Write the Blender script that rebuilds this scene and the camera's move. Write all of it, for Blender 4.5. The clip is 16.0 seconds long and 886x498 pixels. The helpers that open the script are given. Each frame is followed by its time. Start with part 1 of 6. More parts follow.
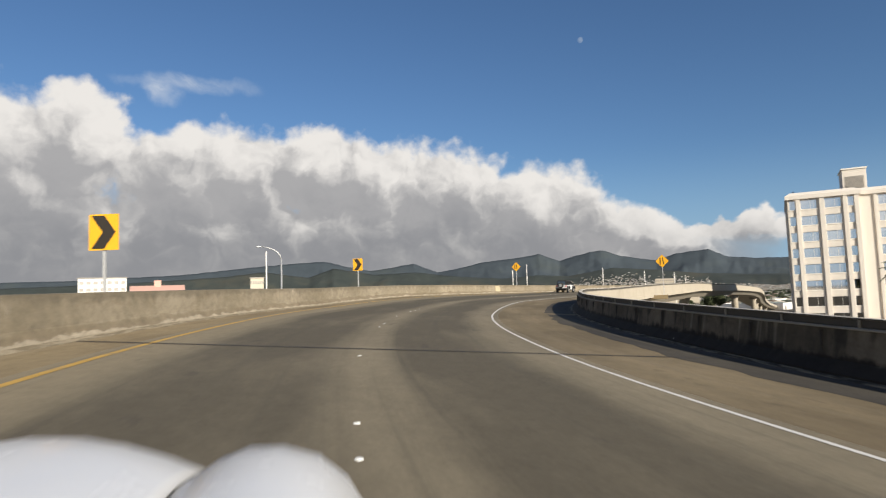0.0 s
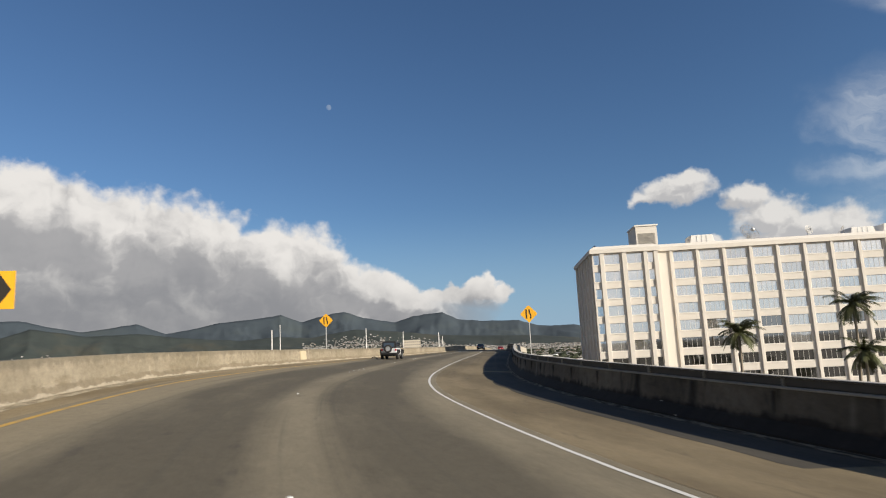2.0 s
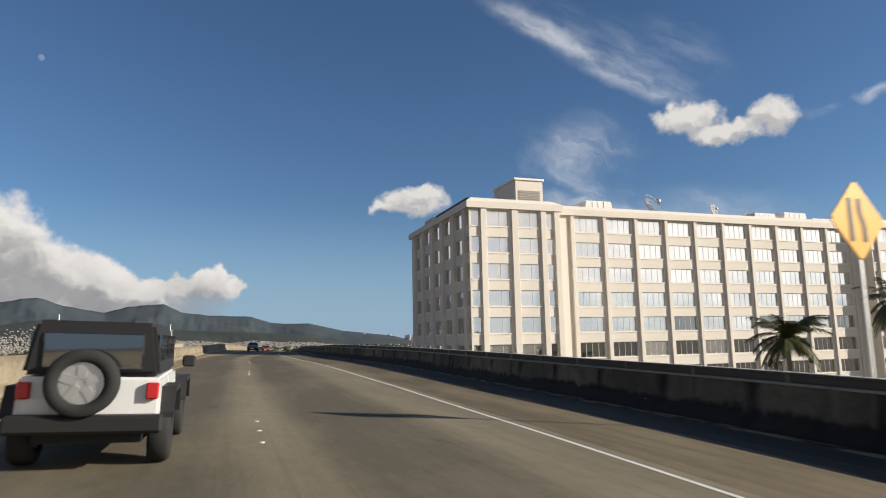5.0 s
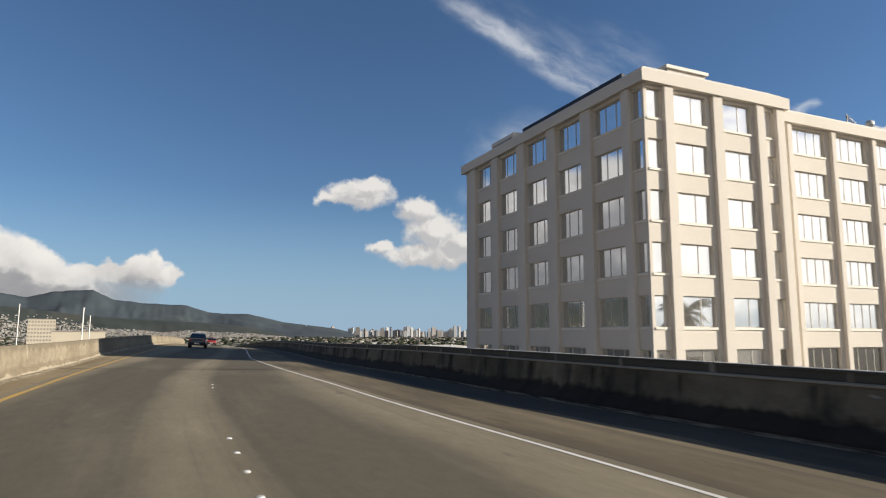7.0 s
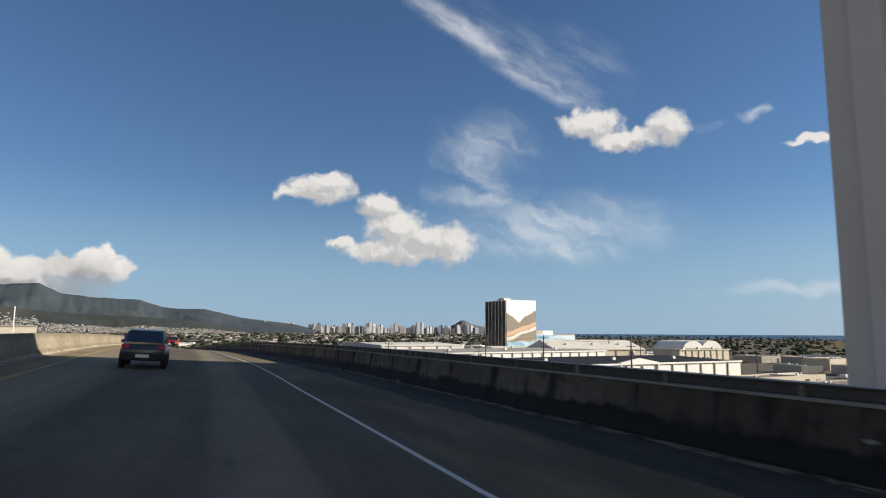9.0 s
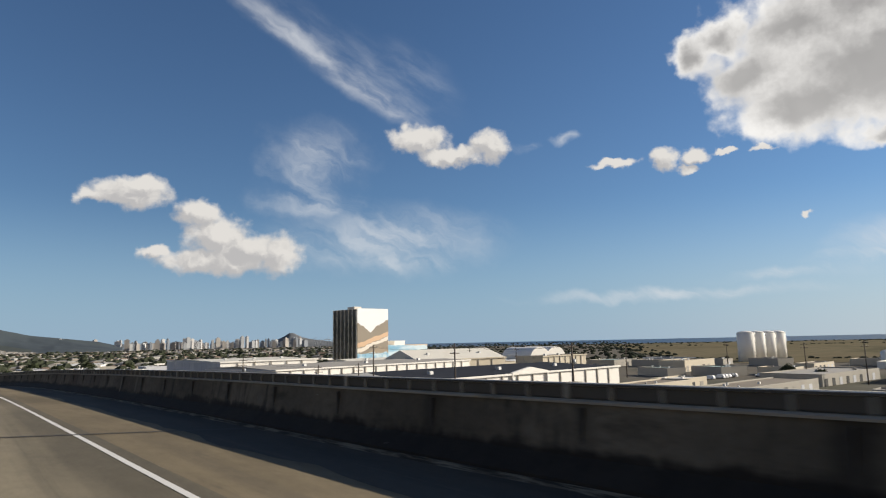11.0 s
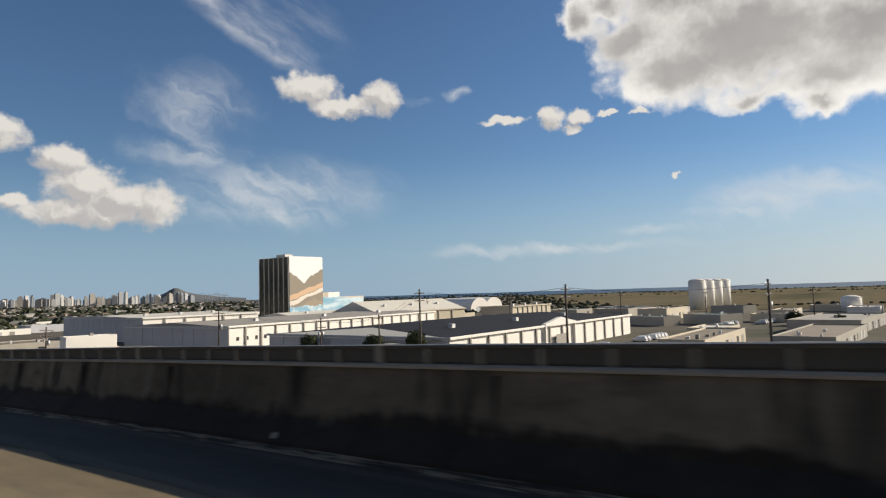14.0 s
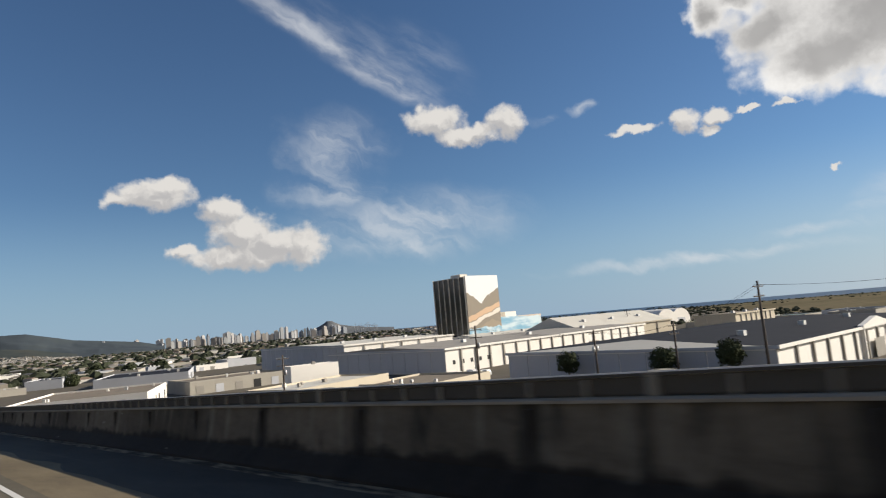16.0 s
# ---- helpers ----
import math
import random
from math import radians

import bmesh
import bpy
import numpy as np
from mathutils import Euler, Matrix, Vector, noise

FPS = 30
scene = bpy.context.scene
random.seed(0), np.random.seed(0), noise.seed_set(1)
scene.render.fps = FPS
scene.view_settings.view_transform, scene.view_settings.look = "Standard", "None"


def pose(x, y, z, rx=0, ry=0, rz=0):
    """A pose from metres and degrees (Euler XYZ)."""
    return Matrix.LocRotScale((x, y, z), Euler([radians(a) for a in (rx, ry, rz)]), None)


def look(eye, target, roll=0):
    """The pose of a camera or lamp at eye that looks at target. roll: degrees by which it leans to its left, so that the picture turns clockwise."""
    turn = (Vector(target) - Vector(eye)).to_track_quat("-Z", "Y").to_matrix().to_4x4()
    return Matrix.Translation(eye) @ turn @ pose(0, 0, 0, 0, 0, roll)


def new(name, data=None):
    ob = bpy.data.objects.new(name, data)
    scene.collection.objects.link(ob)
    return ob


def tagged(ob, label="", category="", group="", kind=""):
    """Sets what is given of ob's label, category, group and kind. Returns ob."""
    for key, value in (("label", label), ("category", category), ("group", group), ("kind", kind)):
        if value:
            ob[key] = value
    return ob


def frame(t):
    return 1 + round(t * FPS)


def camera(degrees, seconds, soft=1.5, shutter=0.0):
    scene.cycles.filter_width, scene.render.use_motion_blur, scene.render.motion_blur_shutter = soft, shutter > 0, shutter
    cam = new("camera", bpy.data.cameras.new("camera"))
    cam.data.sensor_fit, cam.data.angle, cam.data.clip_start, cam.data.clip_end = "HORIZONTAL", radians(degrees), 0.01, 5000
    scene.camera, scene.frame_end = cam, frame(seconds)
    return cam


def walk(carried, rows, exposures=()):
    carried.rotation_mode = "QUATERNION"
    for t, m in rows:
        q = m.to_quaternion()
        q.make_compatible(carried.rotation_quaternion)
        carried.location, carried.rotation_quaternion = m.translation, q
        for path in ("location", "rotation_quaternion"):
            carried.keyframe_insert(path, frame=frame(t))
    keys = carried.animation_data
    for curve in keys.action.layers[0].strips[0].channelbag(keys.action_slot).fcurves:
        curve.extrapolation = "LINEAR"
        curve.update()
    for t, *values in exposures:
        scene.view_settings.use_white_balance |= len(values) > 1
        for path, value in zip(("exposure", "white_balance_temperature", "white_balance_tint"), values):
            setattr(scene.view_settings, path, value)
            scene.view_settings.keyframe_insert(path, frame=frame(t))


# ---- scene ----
# ---------------------------------------------------------------- camera and its way
cam = camera(70.0, 16.0, soft=1.1, shutter=0.18)
# seconds, x, y, z, yaw, pitch, roll
ROWS = [
    (0, 0.00, 0.00, 0.00, 19.10, 4.48, 2.07),
    (0.5, -3.82, 6.75, 0.24, 12.23, 8.33, 2.05),
    (1, -7.38, 13.87, 0.47, 7.57, 11.81, 0.91),
    (1.5, -10.45, 21.43, 0.70, 0.40, 8.37, 3.23),
    (2, -13.06, 29.34, 0.95, -3.95, 9.04, 2.80),
    (2.5, -15.09, 37.76, 1.14, -8.45, 9.03, 3.10),
    (3, -16.29, 46.74, 1.30, -13.21, 7.11, 3.43),
    (3.5, -16.75, 56.19, 1.42, -18.31, 8.24, 2.57),
    (3.7, -16.70, 60.04, 1.47, -20.71, 8.56, 2.57),
    (5.8, -11.14, 101.75, 1.84, -30.27, 6.49, 1.08),
    (6, -10.44, 106.07, 1.86, -31.14, 5.74, 1.23),
    (6.5, -8.41, 117.07, 1.92, -32.48, 7.67, 1.15),
    (7, -6.37, 128.27, 1.96, -33.00, 7.65, -0.14),
    (7.5, -4.57, 139.45, 2.00, -34.31, 7.40, -2.51),
    (8, -2.58, 150.10, 2.03, -34.55, 7.12, -1.94),
    (10.3, 10.78, 197.09, 1.77, -43.57, 9.33, 0.46),
    (10.5, 11.88, 201.20, 1.72, -46.07, 9.48, -0.21),
    (11, 14.59, 211.49, 1.59, -51.90, 8.25, 1.18),
    (11.5, 17.26, 221.79, 1.43, -59.77, 7.84, 0.77),
    (12, 19.92, 232.08, 1.25, -65.84, 4.47, -0.14),
    (12.5, 22.62, 242.36, 1.04, -65.61, 4.96, -0.91),
    (13, 25.35, 252.63, 0.81, -63.79, 4.41, -1.61),
    (13.5, 27.85, 263.01, 0.52, -62.11, 4.86, -0.89),
    (14, 30.09, 273.46, 0.19, -61.74, 3.87, 1.70),
    (14.5, 32.24, 283.89, -0.18, -57.87, 4.88, 3.62),
    (15, 34.37, 294.20, -0.58, -54.89, 4.73, 2.91),
    (15.5, 36.09, 304.69, -1.03, -52.90, 5.22, 4.07),
    (16, 37.49, 315.46, -1.50, -49.25, 6.63, 4.89),
]
walk(cam, [(r[0], pose(r[1], r[2], r[3], 90 + r[5], r[6], r[4])) for r in ROWS], exposures=[(0, 0.52, 6500, 10), (3.5, 0.46, 6500, 10), (6, 0.52, 6550, 10), (8, 0.60, 6550, 10), (10.3, 0.52, 6500, 10), (12, 0.48, 6780, 10), (14, 0.47, 6780, 10), (16, 0.48, 6600, 10)])

# ---------------------------------------------------------------- sky, sun
SUN_AZ, SUN_EL = 126.5, 21.5
sun_data = bpy.data.lights.new("sun", "SUN")
sun_data.energy, sun_data.angle, sun_data.color = 5.0, radians(0.5), (1.0, 0.92, 0.79)
sun = new("sun", sun_data)
sun_way = Vector((math.sin(radians(SUN_AZ)) * math.cos(radians(SUN_EL)), math.cos(radians(SUN_AZ)) * math.cos(radians(SUN_EL)), math.sin(radians(SUN_EL))))
sun.matrix_world = look(sun_way * 300, (0, 0, 0))


class Nodes:
    """A short hand for node trees."""

    def __init__(self, tree):
        self.tree = tree
        tree.nodes.clear()

    def add(self, kind, *links, **values):
        n = self.tree.nodes.new(kind)
        for key, value in values.items():
            setattr(n, key, value)
        for slot, value in links:
            self.put(n, slot, value)
        return n

    def put(self, n, slot, value):
        if isinstance(value, bpy.types.NodeSocket):
            self.tree.links.new(value, n.inputs[slot])
        else:
            n.inputs[slot].default_value = value

    def math(self, op, a, b=0.0, c=0.0, clamp=False):
        return self.add("ShaderNodeMath", (0, a), (1, b), (2, c), operation=op, use_clamp=clamp).outputs[0]

    def vec(self, op, a, b=(0, 0, 0), c=(0, 0, 0), out=0):
        return self.add("ShaderNodeVectorMath", (0, a), (1, b), (2, c), operation=op).outputs[out]

    def span(self, x, lo, hi, a=0.0, b=1.0):
        return self.add("ShaderNodeMapRange", (0, x), (1, lo), (2, hi), (3, a), (4, b), interpolation_type="SMOOTHSTEP").outputs[0]

    def noise(self, vector, scale, detail=4.0, rough=0.5, out=0, warp=0.0):
        return self.add("ShaderNodeTexNoise", ("Vector", vector), ("Scale", scale), ("Detail", detail), ("Roughness", rough), ("Distortion", warp)).outputs[out]

    def mix(self, fac, a, b):
        n = self.tree.nodes.new("ShaderNodeMix")
        n.data_type = "RGBA"
        for slot, value in ((0, fac), (6, a), (7, b)):
            if isinstance(value, tuple) and len(value) == 3:
                value = (*value, 1)
            self.put(n, slot, value)
        return n.outputs[2]

    def ramp(self, fac, *stops):
        n = self.add("ShaderNodeValToRGB", (0, fac))
        e = n.color_ramp.elements
        while len(e) < len(stops):
            e.new(0.5)
        for slot, (pos, col) in zip(e, stops):
            slot.position, slot.color = pos, (*col, 1)
        return n.outputs[0]


# clouds: heaps of (azimuth, elevation, half width, half height) in degrees
BANK = [(-53.1, 9.7, 7.4, 6.6), (-49.1, 13, 4.2, 4.5), (-40.7, 10.1, 7, 4.6), (-36.5, 11, 5.2, 4.2), (-30.4, 11.5, 4.4, 4.1),
        (-25.8, 10.5, 5.4, 4.3), (-20, 9.4, 5.4, 4.1), (-16.5, 9.7, 4.4, 3.6), (-11.7, 7.6, 4.9, 4.1), (-6.9, 7.3, 3.6, 3.8),
        (-4.1, 5.7, 2.8, 2.9), (-1.3, 5.1, 2.8, 1.7), (0.8, 4.6, 1.9, 1.2), (7.3, 5.0, 1.7, 1.3), (5.3, 4.8, 1.6, 1.2), (3.2, 4.5, 1.9, 1.0), (9.0, 4.4, 1.4, 1.0),
        (-35, 5.5, 26, 4.0), (-40, 2.5, 34, 4.5), (-10, 4.6, 9, 2.4), (-1, 3.0, 6, 2.2), (4, 3.2, 5.5, 1.5)]
HEAPS = [(25.1, 12.4, 3.7, 1.5), (26.2, 13.1, 2.5, 1.1), (22.6, 12.0, 1.4, 0.8), (30.7, 11.1, 2.2, 1.4), (32.4, 9.2, 3.3, 2.1),
         (37.2, 7.9, 2.5, 2.3), (34.6, 8.2, 3.4, 1.7), (32.1, 7.1, 5.7, 1.4), (27.6, 7.7, 1.5, 0.7), (50.2, 18.1, 3.2, 1.4), (53.1, 16.7, 3.5, 1.1),
         (56.7, 17.4, 2.1, 1.7), (67.7, 15.1, 2.5, 0.5), (72.0, 15.1, 1.4, 1.2), (74.6, 15.0, 1.3, 0.7), (73.9, 14.0, 0.9, 0.6),
         (76.9, 15.1, 0.9, 0.3), (79.8, 14.8, 1.0, 0.4), (82.6, 9.4, 0.6, 0.35)]
BIG = [(77.3, 24.4, 2.6, 1.5), (75.0, 22.9, 2.0, 1.7), (82.8, 23.4, 5.1, 2.6), (79.0, 20.7, 4.0, 2.4), (83.5, 17.7, 6.9, 2.3),
       (88.5, 19.6, 9.7, 5.0), (94.0, 15.6, 5.7, 2.0), (88.4, 14.6, 1.9, 1.0), (94.1, 13.7, 1.6, 1.0), (97.0, 18.6, 6.4, 5.0),
       (91.4, 24.9, 12.4, 4.0), (101.3, 23.9, 7.5, 5.2)]
WISPS = [(47.2, 9.1, 7.2, 2.2), (40.6, 15.6, 3.4, 2.6), (40.6, 12.4, 3.6, 1.2), (47.2, 7.2, 5.6, 0.8), (71.0, 3.5, 8.4, 0.5), (81.5, 4.9, 4.2, 0.45),
         (86.3, 5.8, 3.0, 0.5), (91.0, 7.0, 5.1, 1.6), (59.6, 17.3, 1.1, 0.35), (63.8, 17.8, 1.1, 0.35), (-40.5, 18.4, 3.6, 0.5), (-43.4, 17.7, 1.3, 0.7)]
# a long thin streak and the faint veil beside it, in axes turned by 28 degrees
STREAK = [(2.4, 0.2, 4.4, 0.75), (-6.8, 0.8, 4.4, 0.7), (-2.6, 0.7, 4.5, 0.5)]
VEIL = [(2.5, 1.9, 6.5, 2.3), (-4.5, 1.7, 6.0, 1.8), (5.0, 3.4, 4.0, 2.2)]
# banks behind the viewer, which the mirror windows show
REAR = [(134, 9, 13, 9), (148, 12, 15, 12), (160, 16, 15, 15), (174, 18, 17, 16), (-170, 20, 17, 18)]

MOON = (-5.7, 21.8, 0)
# unseen warm cloud added over the west to fill the shaded end wall
WEST_FILL = [(-150, 20, 16, 18), (-128, 17, 15, 15), (-105, 14, 14, 12), (-84, 11, 16, 9)]


def heap_group(name, heaps):
    """A node group that gives how deep a direction lies in a cloud: above 0 inside."""
    tree = bpy.data.node_groups.new(name, "ShaderNodeTree")
    tree.interface.new_socket("Vector", in_out="INPUT", socket_type="NodeSocketVector")
    tree.interface.new_socket("Value", in_out="OUTPUT", socket_type="NodeSocketFloat")
    k = Nodes(tree)
    p = k.add("NodeGroupInput").outputs[0]
    low = None
    for a, e, w, h in heaps:
        q = k.vec("MULTIPLY_ADD", p, (1 / w, 1 / h, 0), (-a / w, -e / h, 0))
        r = k.vec("LENGTH", q, out=1)
        low = r if low is None else k.add("ShaderNodeMath", (0, low), (1, r), (2, 0.7 if name == "big" else 0.25), operation="SMOOTH_MIN").outputs[0]
    k.add("NodeGroupOutput", (0, k.math("SUBTRACT", 1.0, low)))
    return tree


def make_world():
    world = bpy.data.worlds.new("sky")
    scene.world = world
    world.use_nodes = True
    k = Nodes(world.node_tree)
    sky = k.add("ShaderNodeTexSky", sky_type="NISHITA", sun_disc=False, sun_elevation=radians(SUN_EL), sun_rotation=radians(SUN_AZ), altitude=0, air_density=1.0, dust_density=0.05, ozone_density=3.0)
    way = k.add("ShaderNodeTexCoord").outputs["Generated"]
    xyz = k.add("ShaderNodeSeparateXYZ", (0, way)).outputs
    az = k.math("MULTIPLY", k.math("ARCTAN2", xyz[0], xyz[1]), 57.2958)
    el = k.math("MULTIPLY", k.math("ARCSINE", xyz[2]), 57.2958)
    place = k.add("ShaderNodeCombineXYZ", (0, az), (1, el), (2, 0.0)).outputs[0]
    # billows push the outline about
    bil = k.noise(place, 0.33, 6, 0.52, out=1)
    push = k.vec("MULTIPLY", k.vec("SUBTRACT", bil, (0.5, 0.5, 0.5)), (4.2, 3.8, 0))
    bent = k.vec("ADD", place, push)
    fine = k.noise(place, 1.1, 7, 0.58)
    broad = k.noise(place, 0.22, 4, 0.5)
    lobe = k.add("ShaderNodeTexVoronoi", ("Vector", k.vec("ADD", place, k.vec("MULTIPLY", k.vec("SUBTRACT", bil, (0.5, 0.5, 0.5)), (2.0, 2.0, 0)))), ("Scale", 0.42), ("Detail", 2.0), ("Roughness", 0.5), feature="SMOOTH_F1")
    lobe = k.math("SUBTRACT", 0.42, lobe.outputs[0])
    puff = k.vec("MULTIPLY", k.vec("SUBTRACT", k.noise(place, 0.6, 7, 0.55, out=1), (0.5, 0.5, 0.5)), (2.4, 1.9, 0))

    def field(group, vector):
        n = k.add("ShaderNodeGroup")
        n.node_tree = group
        k.put(n, 0, vector)
        return n.outputs[0]

    white, grey, rain = (0.86, 0.83, 0.79), (0.30, 0.295, 0.30), (0.29, 0.295, 0.31)
    col = k.vec("MULTIPLY", sky.outputs[0], (0.0665, 0.080, 0.094))
    soft = field(heap_group("wisps", WISPS), k.vec("ADD", place, k.vec("MULTIPLY", k.vec("SUBTRACT", bil, (0.5, 0.5, 0.5)), (6, 2.5, 0))))
    haze = k.span(el, 13.0, -1.0, 0.0, 0.85)
    # brighter haze on the side of the sun
    col = k.mix(haze, col, k.mix(k.span(az, 52.0, 118.0), (0.29, 0.44, 0.62), (0.62, 0.68, 0.74)))
    # the pale day moon
    disc = k.vec("LENGTH", k.vec("SUBTRACT", place, MOON), out=1)
    col = k.mix(k.math("MULTIPLY", k.span(disc, 0.27, 0.20), k.span(fine, 0.35, 0.6, 0.08, 0.32)), col, (0.62, 0.68, 0.74))
    turned = k.add("ShaderNodeVectorRotate", ("Vector", k.vec("SUBTRACT", place, (43.5, 22.8, 0))), ("Angle", radians(28)), rotation_type="Z_AXIS").outputs[0]
    turned = k.vec("ADD", turned, k.vec("MULTIPLY", k.vec("SUBTRACT", bil, (0.5, 0.5, 0.5)), (3.0, 1.5, 0)))
    hair = k.noise(k.vec("MULTIPLY", turned, (0.16, 0.55, 1)), 1.0, 6, 0.55)
    veil = k.math("MULTIPLY", k.span(field(heap_group("veil", VEIL), turned), -0.5, 0.9), k.span(hair, 0.34, 0.72, 0.02, 0.26))
    col = k.mix(veil, col, (0.70, 0.74, 0.80))
    veil = k.math("MULTIPLY", k.span(field(heap_group("streak", STREAK), turned), -1.0, 1.0), k.span(hair, 0.32, 0.68, 0.10, 0.62))
    col = k.mix(veil, col, (0.76, 0.78, 0.81))
    feather = k.add("ShaderNodeVectorRotate", ("Vector", bent), ("Angle", radians(25)), rotation_type="Z_AXIS").outputs[0]
    streak = k.noise(k.vec("MULTIPLY", feather, (0.11, 0.52, 1)), 0.9, 6, 0.55)
    veil = k.math("MULTIPLY", k.span(soft, -0.85, 0.9), k.span(streak, 0.30, 0.72, 0.05, 0.66))
    col = k.mix(veil, col, (0.74, 0.77, 0.80))
    for name, heaps in (("bank", BANK), ("heaps", HEAPS), ("big", BIG), ("rear", REAR), ("west", WEST_FILL)):
        group = heap_group(name, heaps)
        small = name == "heaps"
        at = k.vec("ADD", place, puff) if small else bent
        deep = field(group, at)
        dense = k.math("ADD", deep, k.math("MULTIPLY", k.math("SUBTRACT", fine, 0.5), 0.5 if small else 0.3))
        dense = k.math("ADD", dense, k.math("MULTIPLY_ADD", lobe, 0.4, 0.14) if name == "bank" else k.math("MULTIPLY_ADD", lobe, 0.3 if small else 0.42, 0.0 if small else 0.06))
        lo, hi = {"bank": (-0.16, 0.20), "heaps": (-0.14, 0.36), "big": (-0.20, 0.26)}.get(name, (-0.24, 0.4))
        cover = k.span(dense, lo, hi)
        toward = field(group, k.vec("ADD", at, (0.45, 0.8, 0) if small else (0.9, 1.7, 0)))
        # relief: lumps that face the sun are bright, their far sides grey
        wide, tight = (0.55, 1.5) if small else (0.26, 0.8)
        far, near = (0.6, 0.25) if small else (1.3, 0.42)
        relief = k.math("SUBTRACT", k.noise(at, wide, 3, 0.5), k.noise(k.vec("ADD", at, (far, far * 0.8, 0)), wide, 3, 0.5))
        relief2 = k.math("SUBTRACT", k.noise(at, tight, 4, 0.55), k.noise(k.vec("ADD", at, (near, near * 0.9, 0)), tight, 4, 0.55))
        relief = k.math("ADD", k.math("MULTIPLY", relief, 1.2), k.math("MULTIPLY", relief2, 0.5 if name == "bank" else 0.7))
        if name == "big":
            # lit from behind: bright rims round a grey body
            body = k.math("ADD", deep, k.math("MULTIPLY", k.math("SUBTRACT", fine, 0.5), 0.3))
            rim = k.math("ADD", body, k.math("MULTIPLY", k.math("SUBTRACT", broad, 0.5), 0.5))
            rim = k.math("SUBTRACT", rim, k.math("MULTIPLY", relief, 0.2))
            rim = k.math("SUBTRACT", rim, k.math("MULTIPLY", k.span(az, 86.0, 100.0), k.span(el, 19.0, 14.0, 0.0, 0.22)))
            inner = k.mix(k.span(k.noise(place, 0.11, 3, 0.45), 0.25, 0.75), (0.36, 0.355, 0.355), (0.52, 0.515, 0.51))
            tone = k.mix(k.span(rim, -0.05, 0.85), (1.0, 0.99, 0.97), inner)
        else:
            shade = k.math("MULTIPLY", k.math("SUBTRACT", toward, deep), 1.6)
            shade = k.math("SUBTRACT", shade, k.math("MULTIPLY", lobe, 0.6))
            shade = k.math("SUBTRACT", shade, k.math("MULTIPLY", relief, 1.1 if name == "bank" else 1.2))
            shade = k.math("ADD", shade, k.math("MULTIPLY", k.math("SUBTRACT", 0.5, broad), 0.3 if name == "bank" else 0.6))
            lit = k.span(k.math("ADD", shade, k.math("MULTIPLY", deep, 0.8 if name == "bank" else 0.25)), 0.75, -0.35)
            tone = k.mix(lit, (0.42, 0.415, 0.42) if name == "bank" else (0.52, 0.515, 0.52), white if name == "bank" else (0.78, 0.76, 0.73))
            if name == "west":
                tone = k.mix(lit, (0.34, 0.305, 0.265), (0.50, 0.45, 0.39))
            if name == "rear":
                tone = k.mix(k.span(k.math("ABSOLUTE", az), 148.0, 166.0), k.mix(lit, (1.35, 1.3, 1.22), (1.7, 1.62, 1.54)), k.mix(lit, (0.72, 0.71, 0.69), (0.95, 0.92, 0.88)))
        if name == "bank":
            # rain-grey towards the foot, with paler lumps in it
            low = k.math("ADD", el, k.span(az, -16.0, 1.0, 0.0, 3.6))
            wet = k.span(k.math("ADD", low, k.math("ADD", k.math("MULTIPLY", k.math("SUBTRACT", broad, 0.5), 6.0), k.math("MULTIPLY", relief, 2.5))), 11.0, 3.6)
            tone = k.mix(wet, tone, k.mix(k.span(k.math("ADD", relief, k.math("MULTIPLY", k.math("SUBTRACT", broad, 0.5), 1.2)), -0.25, 0.5), rain, (0.37, 0.37, 0.375)))
            cover = k.math("MULTIPLY", cover, k.math("MAXIMUM", k.span(az, 12.0, 2.0), k.span(el, 2.4, 4.6)))
        col = k.mix(cover, col, tone)
    k.add("ShaderNodeOutputWorld", (0, k.add("ShaderNodeBackground", (0, col), (1, 0.683)).outputs[0]))


make_world()

